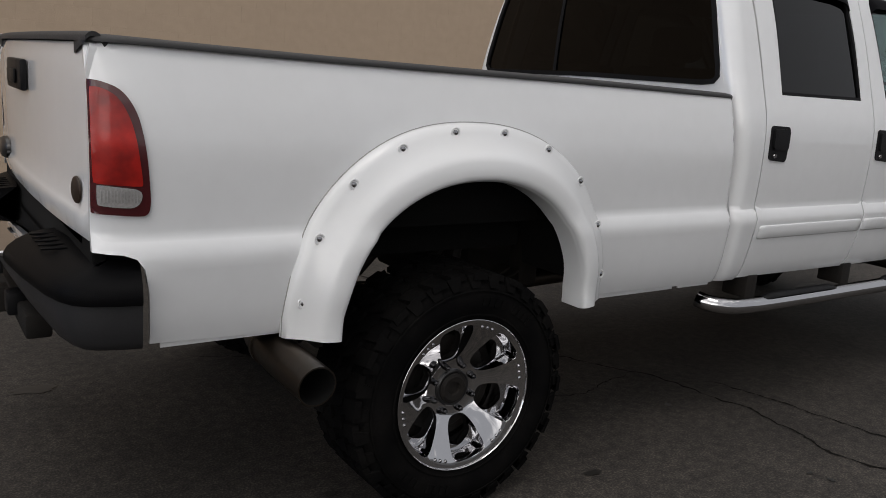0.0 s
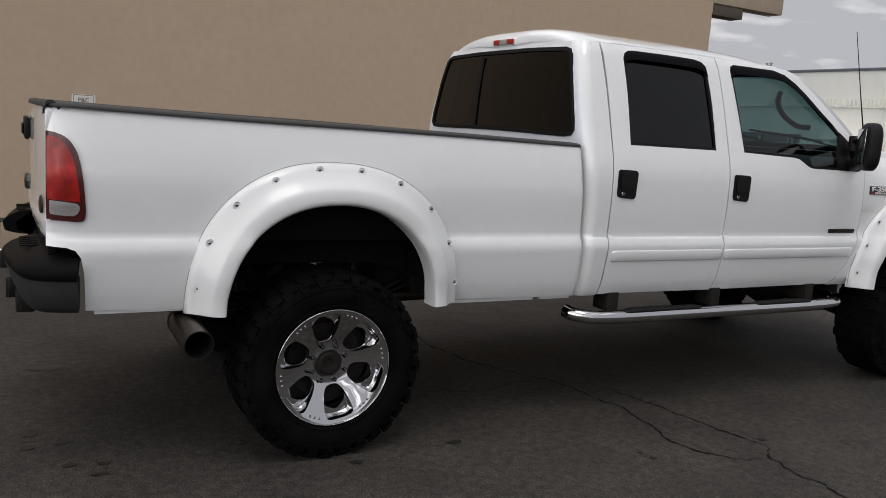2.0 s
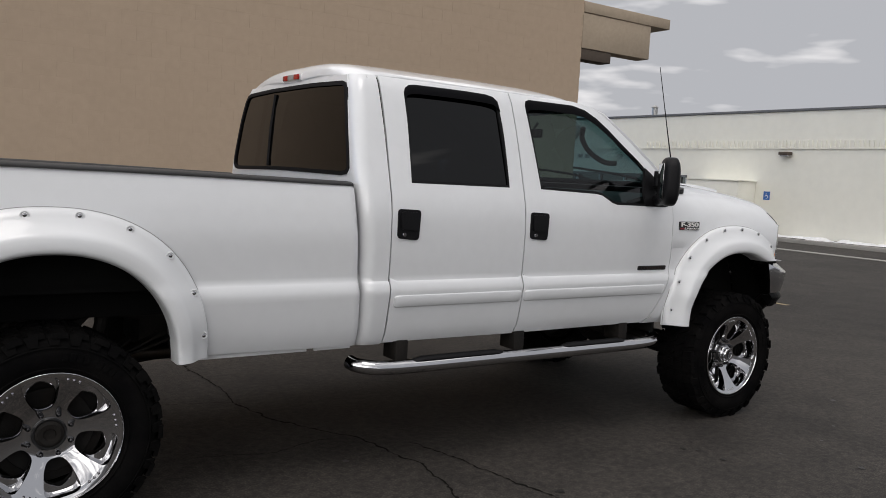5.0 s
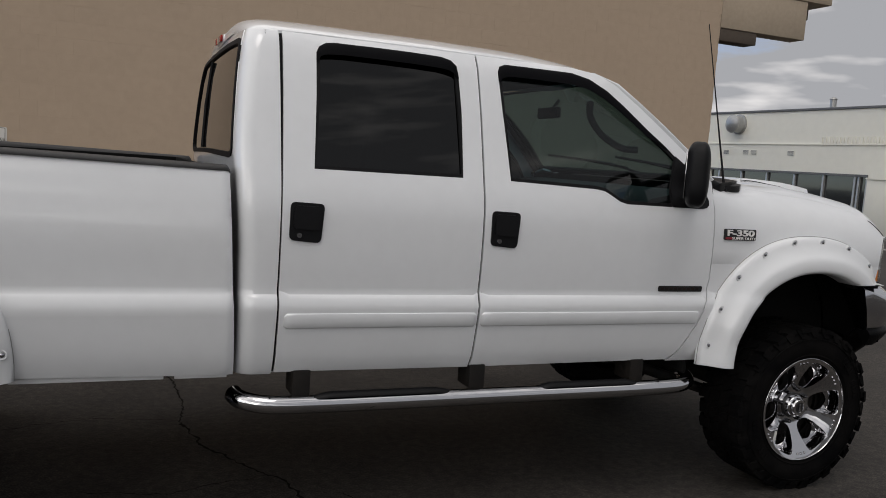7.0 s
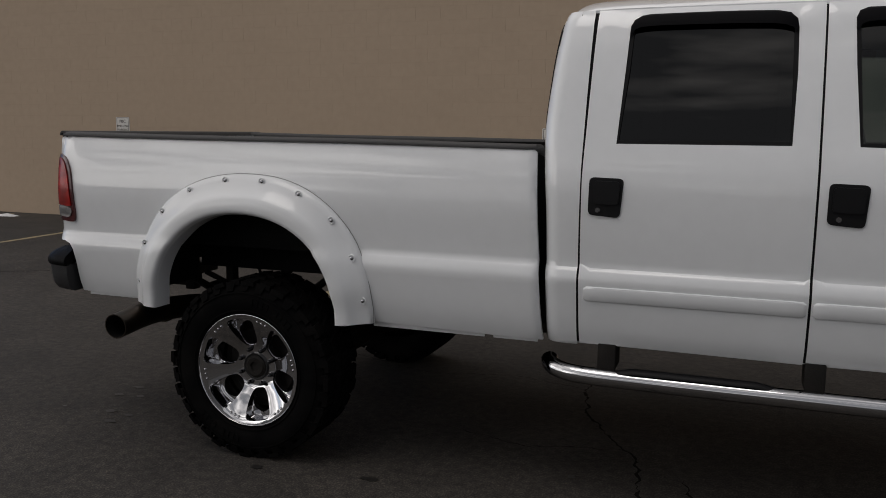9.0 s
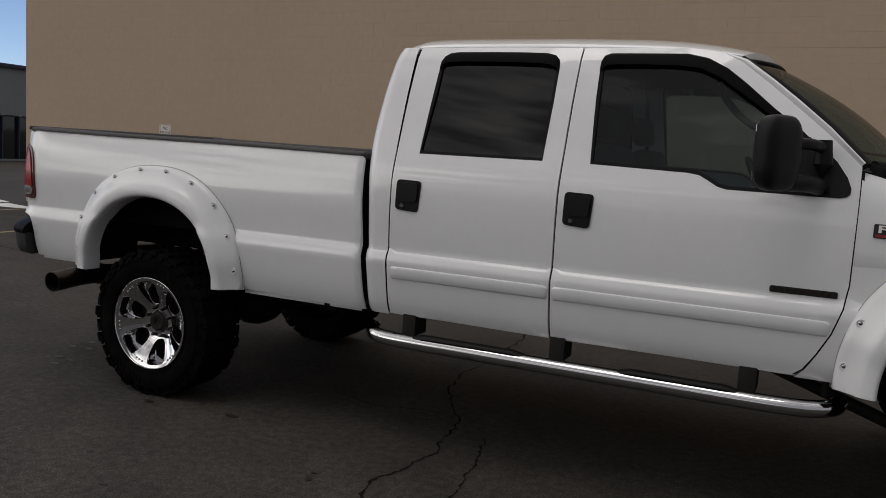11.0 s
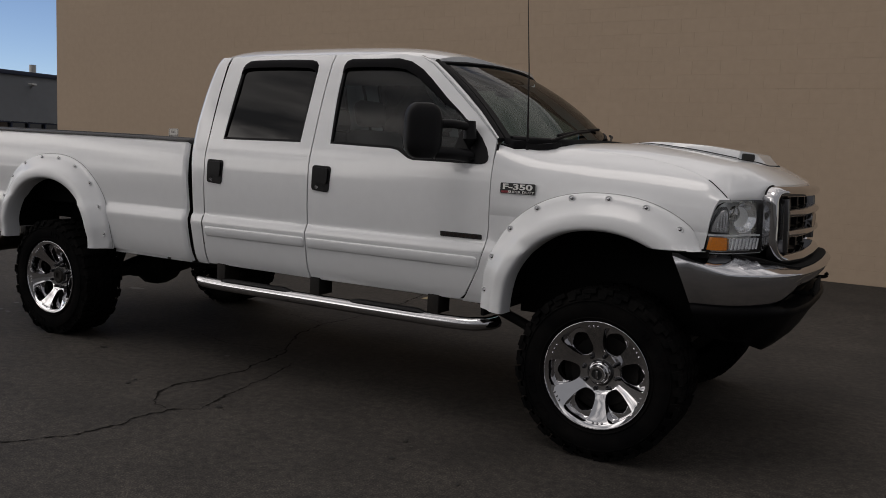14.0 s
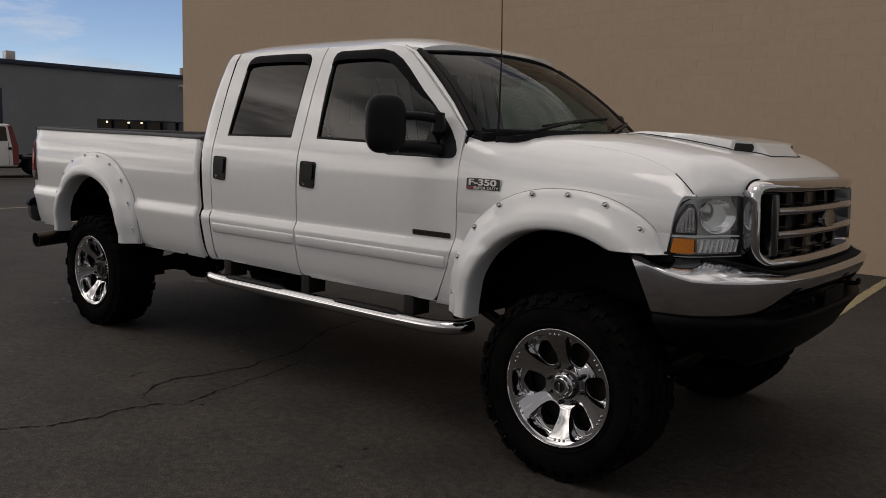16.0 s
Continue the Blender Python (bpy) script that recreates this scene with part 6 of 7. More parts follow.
bm = bmesh.new()
sweep_var(bm, [p for p in front_bumper_line() if abs(p[1]) < 0.99], strip_profile, False)
part("filler_strip", bm, LINER, fb, "black strip painted as the gap below the lamps", 50)
def valance_profile(x, y):
    top = bumper_low(y) - 0.003
    c = spline([0.0, 0.62, 0.80], [1.0, 1.0, 0.0], abs(y))
    lip = 0.80 + 0.01 * (1 - c)
    low = 0.60 + 0.06 * (1 - c) + 0.13 * min(1.0, max(0.0, (5.1 - x) / 0.3))
    return [(-0.10, top), (-0.04, top), (-0.05 - 0.06 * c, top - 0.02), (-0.045 - 0.06 * c, lip + 0.055), (-0.024, lip + 0.04), (-0.016, lip + 0.015), (-0.025, lip), (-0.06, lip - 0.05), (-0.11, low + 0.06), (-0.17, low), (-0.23, low + 0.01)]


bm = bmesh.new()
sweep_var(bm, front_bumper_line(), valance_profile)
part("valance", bm, PAD, fb, "black plastic lower valance", 50)
# black sheet painted in for the dark gap between lamps and bumper
nose_sheet("filler", [(-0.94, 1.0), (0.94, 1.0), (0.94, 1.102), (-0.94, 1.102)], [], -0.05, 0.05, BADGE, fb, "black sheet filling the dark gap under the lamps", 0.05, 0.06)
for s in (-1, 1):
    part("tow_hook", tube(arc_line([(5.10, s * 0.40, 0.885), (5.24, s * 0.40, 0.887), (5.272, s * 0.40, 0.892), (5.282, s * 0.40, 0.902), (5.272, s * 0.40, 0.914)], 4), 0.011, 10), LINER, fb, "black steel tow hook")
    bm = bmesh.new()
    lathe_into(bm, [(0.001, -0.002), (0.022, 0.0), (0.028, 0.006), (0.030, 0.03)], 20)
    bmesh.ops.recalc_face_normals(bm, faces=bm.faces)
    fl = part("fog_lamp", bm, CAST, fb, "round fog lamp")
    fl.matrix_basis = pose(5.165, s * 0.50, 0.885, 0, 0, 90)
part("plate_mount", box((5.262, -0.16, 0.835), (5.270, 0.16, 0.92), 0.003), LINER, fb, "", 30)


# flares
RIVETS_R = [(-0.623, 0.834), (-0.579, 1.029), (-0.469, 1.190), (-0.304, 1.298), (-0.106, 1.352), (0.094, 1.352), (0.290, 1.300), (0.458, 1.187), (0.562, 1.021), (0.612, 0.827)]
RIVETS_F = [(3.724, 0.795), (3.764, 0.981), (3.860, 1.140), (4.009, 1.257), (4.194, 1.322), (4.385, 1.330), (4.574, 1.300), (4.741, 1.209)]


def flare(cx, dz, side, rivets, end, half):
    inner = arch(cx + 0.004, 0.498, 0.485, 0.715 + dz, 0.0, 2.15, 48, 0.0, end)
    outer = [(x if x < 4.79 else 4.79 + (x - 4.79) * 0.54, z) for x, z in arch(cx, 0.658, 0.662, 0.722 + dz, 0.0, 2.25, 48, 0.0, end)]
    sec = [(0.0, 0.002), (0.02, 0.020), (0.06, 0.031), (0.17, 0.040), (0.30, 0.052), (0.42, 0.067), (0.50, 0.080), (0.55, 0.088), (0.60, 0.094), (0.66, 0.098), (0.76, 0.101), (0.87, 0.103), (0.93, 0.102), (0.97, 0.097), (0.993, 0.088), (1.0, 0.075), (1.0, 0.03), (1.0, -0.008)]
    bm = bmesh.new()
    rows = []
    for (xo, zo), (xi, zi) in zip(outer, inner):
        row = []
        for s, o in sec:
            x, z = xo + (xi - xo) * s, zo + (zi - zo) * s
            if x > cx + 0.1 and cx > 1:
                z = max(z, 1.114)
            b = min(half(x, max(z, 0.75)), 1.0)
            b = max(b, 0.985 if x < 4.5 else 0.965)
            row.append(bm.verts.new((x, side * (b + o), z)))
        rows.append(row)
    for r0, r1 in zip(rows, rows[1:]):
        for j in range(len(sec) - 1):
            bm.faces.new((r0[j], r0[j + 1], r1[j + 1], r1[j]))
    bmesh.ops.recalc_face_normals(bm, faces=bm.faces)
    # feet
    thicken(bm, lambda v: (0, -side * 0.012, -0.004))
    fl = part("fender_flare", bm, FLARE, truck, "white riveted fender flare", 40)
    edge = []
    for x, z in outer:
        zz = max(z, 1.114) if x > cx + 0.1 and cx > 1 else z
        edge.append(Vector((x, side * (max(min(half(x, max(zz, 0.75)), 1.0), 0.985 if x < 4.5 else 0.965) + 0.004), zz)))
    part("gasket", tube(edge, 0.0022, 6), GASKET, fl, "grey rubber edge gasket", 60)
    for x, z in rivets:
        bm = bmesh.new()
        lathe_into(bm, [(0.0185, 0.0005), (0.0165, -0.0022), (0.0140, -0.0022), (0.0115, 0.0), (0.0105, 0.003)], 18)
        bmesh.ops.recalc_face_normals(bm, faces=bm.faces)
        cup = part("rivet_cup", bm, FLARE, fl, "dished rivet pocket")
        y = max(min(half(x, z), 1.0), 0.985 if x < 4.5 else 0.965) + 0.0415
        cup.matrix_basis = pose(x, side * y, z, 0, 0, 0 if side < 0 else 180)
        bm = bmesh.new()
        lathe_into(bm, [(0.0005, -0.005), (0.005, -0.0045), (0.0078, -0.003), (0.0085, 0.0), (0.0085, 0.003)], 14)
        bmesh.ops.recalc_face_normals(bm, faces=bm.faces)
        part("rivet", bm, CHROME_DULL, cup, "steel pocket rivet")
    return fl


for side in (-1, 1):
    flare(-0.012, 0.0, side, RIVETS_R, math.pi, bed_half)
    flare(4.345, -0.028, side, RIVETS_F, math.pi * 0.835, lambda x, z: cab_half(min(x, 4.45), z) - (0.02 * ((x - 4.45) / 0.5) ** 2 if x > 4.45 else 0))

# wheel wells
for cx in (-0.012, 4.345):
    for side in (-1, 1):
        bm = bmesh.new()
        line = arch(cx, 0.60, 0.60, 0.70, 0.0, 2.2, 30)
        rows = [[bm.verts.new((x, side * y, z)) for y in (0.985, 0.80, 0.60)] for x, z in line if z > (0.72 if cx > 1 else 0.74)]
        for r0, r1 in zip(rows, rows[1:]):
            for j in range(2):
                bm.faces.new((r0[j], r0[j + 1], r1[j + 1], r1[j]))
        bmesh.ops.recalc_face_normals(bm, faces=bm.faces)
        thicken(bm, lambda v: (0, 0, 0.01))
        liner = part("wheel_liner", bm, LINER, truck, "black wheel well liner", 50)
        bm = bmesh.new()
        for sy in (0.575, 0.585):
            foot = 0.62 if cx > 1 else 0.85
            pts = [(x, z) for x, z in line if z > foot + 0.03]
            bm.faces.new([bm.verts.new((x, side * sy, z)) for x, z in pts + [(pts[-1][0], foot), (pts[0][0], foot)]])
        part("inner_panel", bm, LINER, liner, "", 0)


# wheels
def make_wheel():
    """Built at the origin: axle along y, outer face towards -y."""
    root = new("wheel")
    root.parent = truck
    tagged(root, "chrome six window wheel on knobbly mud tyre")
    W = 0.315
    prof = [(0.262, 0.030), (0.275, 0.012), (0.300, -0.002), (0.335, -0.010), (0.372, -0.008), (0.400, 0.004), (0.416, 0.018), (0.424, 0.034), (0.428, 0.06), (0.429, W / 2), (0.428, W - 0.06), (0.424, W - 0.034), (0.416, W - 0.018), (0.400, W - 0.004), (0.372, W + 0.008), (0.335, W + 0.01), (0.300, W + 0.002), (0.275, W - 0.012), (0.262, W - 0.03)]
    bm = bmesh.new()
    lathe_into(bm, prof, 72)
    bmesh.ops.recalc_face_normals(bm, faces=bm.faces)
    tyre = part("tyre", bm, RUBBER, root, "black mud terrain tyre", 40)
    bm = bmesh.new()
    N = 32
    def lug(ang, y0, y1, r0, r1, da, skew):
        vs = []
        for r, k in ((r0, 1.0), (r1, 0.86)):
            for a, y in ((-da * k, y0), (da * k, y0), (da * k, y1), (-da * k, y1)):
                t = ang + a + skew * ((y - W / 2) / W)
                yy = y + (0.006 if r == r1 else 0) * (1 if y < W / 2 else -1) * (1 if abs(y - W / 2) > 0.1 else 0)
                vs.append(bm.verts.new((r * math.cos(t), yy, r * math.sin(t))))
        for q in ((4, 5, 6, 7), (0, 1, 5, 4), (1, 2, 6, 5), (2, 3, 7, 6), (3, 0, 4, 7)):
            bm.faces.new([vs[i] for i in q])
    for k in range(N):
        a = 2 * math.pi * k / N
        h = a + math.pi / N
        ext = 0.012 if k % 2 else 0.0
        for s, base in ((0, a), (1, h)):
            if s == 0:
                lug(base, 0.008 - ext, 0.078, 0.420, 0.4415, 0.072, 0.10)
                lug(base, 0.092, 0.150, 0.424, 0.442, 0.064, 0.35)
            else:
                lug(base, W - 0.078, W - 0.008 + ext, 0.420, 0.4415, 0.072, 0.10)
                lug(base, W - 0.150, W - 0.092, 0.424, 0.442, 0.064, 0.35)
        # shoulder blocks down the sidewall
        t = a
        for yy, sgn in ((0.0, 1), (W, -1)):
            vs = []
            for r, y in ((0.392, yy - sgn * 0.001), (0.424, yy + sgn * 0.018), (0.437, yy + sgn * 0.012), (0.394, yy - sgn * 0.010)):
                for da in (-0.062, 0.062):
                    tt = t + da * (0.7 if r < 0.4 else 1) + (0 if sgn > 0 else math.pi / N)
                    vs.append(bm.verts.new((r * math.cos(tt), y, r * math.sin(tt))))
            for q in ((4, 5, 7, 6), (0, 6, 7, 1), (0, 2, 4, 6), (1, 7, 5, 3)):
                bm.faces.new([vs[i] for i in q])
    bmesh.ops.recalc_face_normals(bm, faces=bm.faces)
    tagged(part("tread", bm, RUBBER, tyre, "", 40), "knobbly tread blocks", kind="stuff")
    bm = bmesh.new()
    for a0, n in ((0.6, 9), (3.7, 9)):
        for i in range(n):
            t = a0 + i * 0.082
            if i == 4:
                continue
            m = Matrix.Rotation(-t, 4, "Y") @ Matrix.Translation((0.345, -0.0115, 0))
            box_into(bm, (-0.016, -0.002, -0.010), (0.016, 0.002, 0.010), 0, m)
    for k in range(1):
        lathe_into(bm, [(0.292, -0.001), (0.294, -0.006), (0.298, -0.006), (0.300, -0.003)], 64)
        lathe_into(bm, [(0.380, -0.008), (0.381, -0.0115), (0.385, -0.0105), (0.387, -0.005)], 64)
    bmesh.ops.recalc_face_normals(bm, faces=bm.faces)
    part("sidewall_relief", bm, RUBBER, tyre, "", 30)
    # rim barrel and lip
    bm = bmesh.new()
    lathe_into(bm, [(0.266, 0.030), (0.2775, 0.014), (0.2785, 0.004), (0.2775, 0.001), (0.2755, 0.0005), (0.2735, 0.003), (0.2725, 0.007), (0.272, 0.02), (0.262, 0.06), (0.236, 0.13), (0.232, 0.28)], 96)
    bmesh.ops.recalc_face_normals(bm, faces=bm.faces)
    part("rim_lip", bm, CHROME, root, "polished chrome rim lip", 60)
    # dished face with six deep pockets, each open at its bottom
    def depth(r):
        return spline([0.0, 0.06, 0.094, 0.13, 0.19, 0.240, 0.256, 0.273], [0.090, 0.090, 0.088, 0.074, 0.044, 0.0195, 0.0125, 0.008], r)
    def ring(r, n=96):
        return [(r * math.cos(2 * math.pi * i / n), r * math.sin(2 * math.pi * i / n)) for i in range(n)]
    def half_shape(pts):
        return pts + [(u, -v) for u, v in reversed(pts)]
    mouth = smooth(half_shape([(0.106, 0.018), (0.116, 0.036), (0.148, 0.053), (0.190, 0.064), (0.222, 0.0705), (0.243, 0.069), (0.252, 0.050), (0.2545, 0.016)]), 2)
    floor_hole = smooth(half_shape([(0.110, 0.016), (0.119, 0.034), (0.147, 0.050), (0.180, 0.058), (0.204, 0.050), (0.231, 0.010)]), 1)
    def polar(loop, n=44, c=0.178):
        """The loop sampled at even angles about a point on its axis."""
        out = []
        for k in range(n):
            a = 2 * math.pi * k / n
            d = (math.cos(a), math.sin(a))
            best = None
            for i in range(len(loop)):
                (x0, y0), (x1, y1) = loop[i - 1], loop[i]
                ex, ey = x1 - x0, y1 - y0
                den = d[0] * ey - d[1] * ex
                if abs(den) < 1e-12:
                    continue
                t = ((x0 - c) * ey - y0 * ex) / den
                w = ((x0 - c) * d[1] - y0 * d[0]) / den
                if t > 0 and -1e-9 <= w <= 1 + 1e-9:
                    best = t
            out.append((c + d[0] * best, d[1] * best))
        return out
    mouth, floor_hole = polar(mouth), polar(floor_hole)
    def turned(p, t):
        return (p[0] * math.cos(t) - p[1] * math.sin(t), p[0] * math.sin(t) + p[1] * math.cos(t))
    angles = [math.radians(30 + 60 * k) for k in range(6)]
    windows = [[turned(p, t) for p in mouth] for t in angles]
    bm = bmesh.new()
    outer, hole = ring(0.2728), ring(0.056, 40)
    pts, edges = [], []
    for lp in [outer, hole] + windows:
        s = len(pts)
        pts += lp
        edges += [(s + i, s + (i + 1) % len(lp)) for i in range(len(lp))]
    rim_pts = np.array(pts)
    for r in np.arange(0.064, 0.270, 0.011):
        n = int(2 * math.pi * r / 0.012)
        for i in range(n):
            p = (r * math.cos(2 * math.pi * (i + 0.5 * (n % 2)) / n), r * math.sin(2 * math.pi * (i + 0.5 * (n % 2)) / n))
            if not any(inside(p, w) for w in windows) and np.min(np.hypot(rim_pts[:, 0] - p[0], rim_pts[:, 1] - p[1])) > 0.005:
                pts.append(p)
    verts, _, faces, *_ = geometry.delaunay_2d_cdt([Vector(p) for p in pts], edges, [], 0, 1e-6)
    bv = [bm.verts.new((v.x, depth(v.length), v.y)) for v in verts]
    for f in faces:
        c = (sum(verts[i].x for i in f) / 3, sum(verts[i].y for i in f) / 3)
        if inside(c, outer) and not inside(c, hole) and not any(inside(c, w) for w in windows):
            bm.faces.new([bv[i] for i in f])
    for v in [v for v in bm.verts if not v.link_faces]:
        bm.verts.remove(v)
    for t in angles:
        rows = []
        for k, y_of in ((0.0, lambda a, b: a), (0.04, lambda a, b: a + 0.003), (0.10, lambda a, b: a + 0.5 * (b - a)), (0.16, lambda a, b: a + 0.92 * (b - a)), (0.24, lambda a, b: b), (0.93, lambda a, b: b + 0.003), (1.0, lambda a, b: b), (1.03, lambda a, b: b + 0.005), (1.03, lambda a, b: b + 0.035)):
            row = []
            for pa, pb in zip(mouth, floor_hole):
                a = depth(math.hypot(*pa))
                b = max(a + 0.010, spline([0.11, 0.17, 0.23], [0.096, 0.092, 0.080], math.hypot(*pb)))
                q = turned((pa[0] + (pb[0] - pa[0]) * k, pa[1] + (pb[1] - pa[1]) * k), t)
                row.append(bm.verts.new((q[0], y_of(a, b), q[1])))
            rows.append(row)
        for r0, r1 in zip(rows, rows[1:]):
            for i in range(len(r0)):
                j = (i + 1) % len(r0)
                bm.faces.new((r0[i], r0[j], r1[j], r1[i]))
    bmesh.ops.remove_doubles(bm, verts=bm.verts, dist=1e-5)
    bmesh.ops.recalc_face_normals(bm, faces=bm.faces)
    part("wheel_face", bm, CHROME, root, "chrome face with six deep pockets", 38)
    for k in range(6):
        t = math.radians(60 * k)
        for j in (-1, 0, 1):
            a = t + j * 0.095
            bm = bmesh.new()
            lathe_into(bm, [(0.0005, -0.0062), (0.0042, -0.005), (0.0068, -0.001), (0.0068, 0.002)], 10)
            bmesh.ops.recalc_face_normals(bm, faces=bm.faces)
            rv = part("face_rivet", bm, CHROME_DULL, root)
            rv.matrix_basis = pose(0.249 * math.cos(a), depth(0.249), 0.249 * math.sin(a))
    for k in range(8):
        a = 2 * math.pi * k / 8 + 0.2
        bm = bmesh.new()
        lathe_into(bm, [(0.0005, -0.026), (0.005, -0.0245), (0.0088, -0.020), (0.0112, -0.012), (0.0118, -0.004), (0.0095, 0.0), (0.014, 0.003)], 12)
        bmesh.ops.recalc_face_normals(bm, faces=bm.faces)
        nut = part("lug_nut", bm, BLACK_CHROME, root, "black chrome lug nut")
        nut.matrix_basis = pose(0.088 * math.cos(a), depth(0.088), 0.088 * math.sin(a))
    # drum behind the windows
    bm = bmesh.new()
    lathe_into(bm, [(0.05, 0.16), (0.222, 0.16), (0.228, 0.17), (0.228, 0.25)], 40)
    lathe_into(bm, [(0.10, 0.165), (0.18, 0.145), (0.185, 0.15)], 40)
    bmesh.ops.recalc_face_normals(bm, faces=bm.faces)
    part("brake_disc", bm, STEEL, root, "dark brake disc", 40)
    bm = bmesh.new()
    lathe_into(bm, [(0.056, 0.090), (0.058, 0.082), (0.064, 0.081), (0.069, 0.085), (0.070, 0.104)], 32)
    bmesh.ops.recalc_face_normals(bm, faces=bm.faces)
    part("hub_ring", bm, BADGE, root, "black hub ring", 40)
    return root


wheel = make_wheel()
wheel.matrix_basis = pose(0, -WHEEL_Y, HUB_Z, 0, -11, 0)
turn = {"front_r": copy_thing(wheel, pose(AX_F, -WHEEL_Y, HUB_Z, 0, 24, 0)), "rear_l": copy_thing(wheel, pose(0, WHEEL_Y, HUB_Z, 0, 25, 180)), "front_l": copy_thing(wheel, pose(AX_F, WHEEL_Y, HUB_Z, 0, 40, 180))}
for key, w in (("rear_r", wheel), *turn.items()):
    bm = bmesh.new()
    if key.startswith("rear"):
        lathe_into(bm, [(0.0005, 0.084), (0.022, 0.083), (0.026, 0.074), (0.044, 0.072), (0.050, 0.078), (0.056, 0.080), (0.058, 0.14)], 28)
        bmesh.ops.recalc_face_normals(bm, faces=bm.faces)
        part("hub", bm, STEEL, w, "dark greasy open hub", 40)
    else:
        lathe_into(bm, [(0.0005, 0.040), (0.026, 0.040), (0.029, 0.033), (0.041, 0.032), (0.047, 0.038), (0.049, 0.052), (0.056, 0.056), (0.060, 0.066), (0.061, 0.085), (0.063, 0.13)], 36)
        bmesh.ops.recalc_face_normals(bm, faces=bm.faces)
        cap = part("hub_cap", bm, CHROME, w, "chrome locking hub cap", 40)
        bm = bmesh.new()
        lathe_into(bm, [(0.0005, 0.0385), (0.0255, 0.0385), (0.0258, 0.0398)], 24)
        bmesh.ops.recalc_face_normals(bm, faces=bm.faces)
        part("dial", bm, BADGE, w, "black hub dial", 30)
        grip = part("dial_grip", box((-0.019, 0.030, -0.0055), (0.019, 0.0384, 0.0055), 0.001), CHROME_DULL, w, "bright dial grip")
        grip.matrix_basis = pose(0, 0, 0, 0, 62, 0)

# underbody
chassis = thing("chassis", "", "", (0, 0, 0))
chassis.parent = truck
tagged(chassis, "dark steel chassis with axles and springs")
for s in (-1, 1):
    line = arc_line([(-1.15, s * 0.44, 0.93), (-0.6, s * 0.44, 0.95), (0.0, s * 0.44, 0.97), (0.6, s * 0.44, 0.86), (1.2, s * 0.44, 0.78), (3.4, s * 0.44, 0.78), (4.0, s * 0.43, 0.90), (4.4, s * 0.42, 0.92), (5.0, s * 0.42, 0.86)], 4)
    bm = bmesh.new()
    rows = [[bm.verts.new((p.x, p.y + dy, p.z + dz)) for dy, dz in ((-0.04, -0.075), (0.04, -0.075), (0.04, 0.075), (-0.04, 0.075))] for p in line]
    for r0, r1 in zip(rows, rows[1:]):
        for j in range(4):
            bm.faces.new((r0[j], r0[(j + 1) % 4], r1[(j + 1) % 4], r1[j]))
    bm.faces.new(rows[0])
    bm.faces.new(rows[-1])
    bmesh.ops.recalc_face_normals(bm, faces=bm.faces)
    part("frame_rail", bm, STEEL, chassis, "", 40)
    for cx in (0.0, AX_F):
        bm = bmesh.new()
        for k in range(4):
            L = 0.68 - 0.13 * k
            pts = [Vector((cx + L * t, s * 0.53, 0.60 + 0.16 * t * t - 0.013 * k + (0.04 if cx > 1 else 0))) for t in np.linspace(-1, 1, 13)]
            rows = [[bm.verts.new((p.x, p.y + dy, p.z + dz)) for dy, dz in ((-0.035, -0.006), (0.035, -0.006), (0.035, 0.006), (-0.035, 0.006))] for p in pts]
            for r0, r1 in zip(rows, rows[1:]):
                for j in range(4):
                    bm.faces.new((r0[j], r0[(j + 1) % 4], r1[(j + 1) % 4], r1[j]))
            bm.faces.new(rows[0])
            bm.faces.new(rows[-1])
        bmesh.ops.recalc_face_normals(bm, faces=bm.faces)
        part("leaf_spring", bm, STEEL, chassis, "stacked leaf spring", 40)
        part("lift_block", box((cx - 0.07, s * 0.53 - 0.035, 0.47), (cx + 0.07, s * 0.53 + 0.035, 0.56), 0.006), STEEL, chassis)
        part("shock", tube([(cx + 0.16, s * 0.60, 0.42), (cx + 0.28, s * 0.52, 0.80), (cx + 0.32, s * 0.50, 0.95)], [0.03, 0.03, 0.022], 10), STEEL, chassis, "shock absorber")
        part("shackle", box((cx - 0.72, s * 0.53 - 0.03, 0.70), (cx - 0.66, s * 0.53 + 0.03, 0.95), 0.006), STEEL, chassis)
    part("bump_stop_post", box((-0.47, s * 0.50 - 0.03, 0.70), (-0.425, s * 0.50 + 0.03, 0.90), 0.005), STEEL, chassis)
    part("brake_line_bracket", tube([(-0.62, s * 0.50, 0.795), (-0.46, s * 0.50, 0.735)], 0.016, 8), STEEL, chassis)
    part("sensor_strut", tube([(-0.285, s * 0.50, 0.87), (-0.245, s * 0.50, 0.76)], 0.008, 8), STEEL, chassis)
    part("shock_mount", tube([(-0.16, s * 0.50, 0.77), (-0.05, s * 0.50, 0.88)], 0.026, 8), STEEL, chassis)
    part("spring_hanger", box((0.60, s * 0.53 - 0.04, 0.66), (0.70, s * 0.53 + 0.04, 0.90), 0.008), STEEL, chassis)
    part("spring_plate", box((-0.10, s * 0.53 - 0.07, 0.36), (0.10, s * 0.53 + 0.07, 0.40), 0.008), STEEL, chassis)
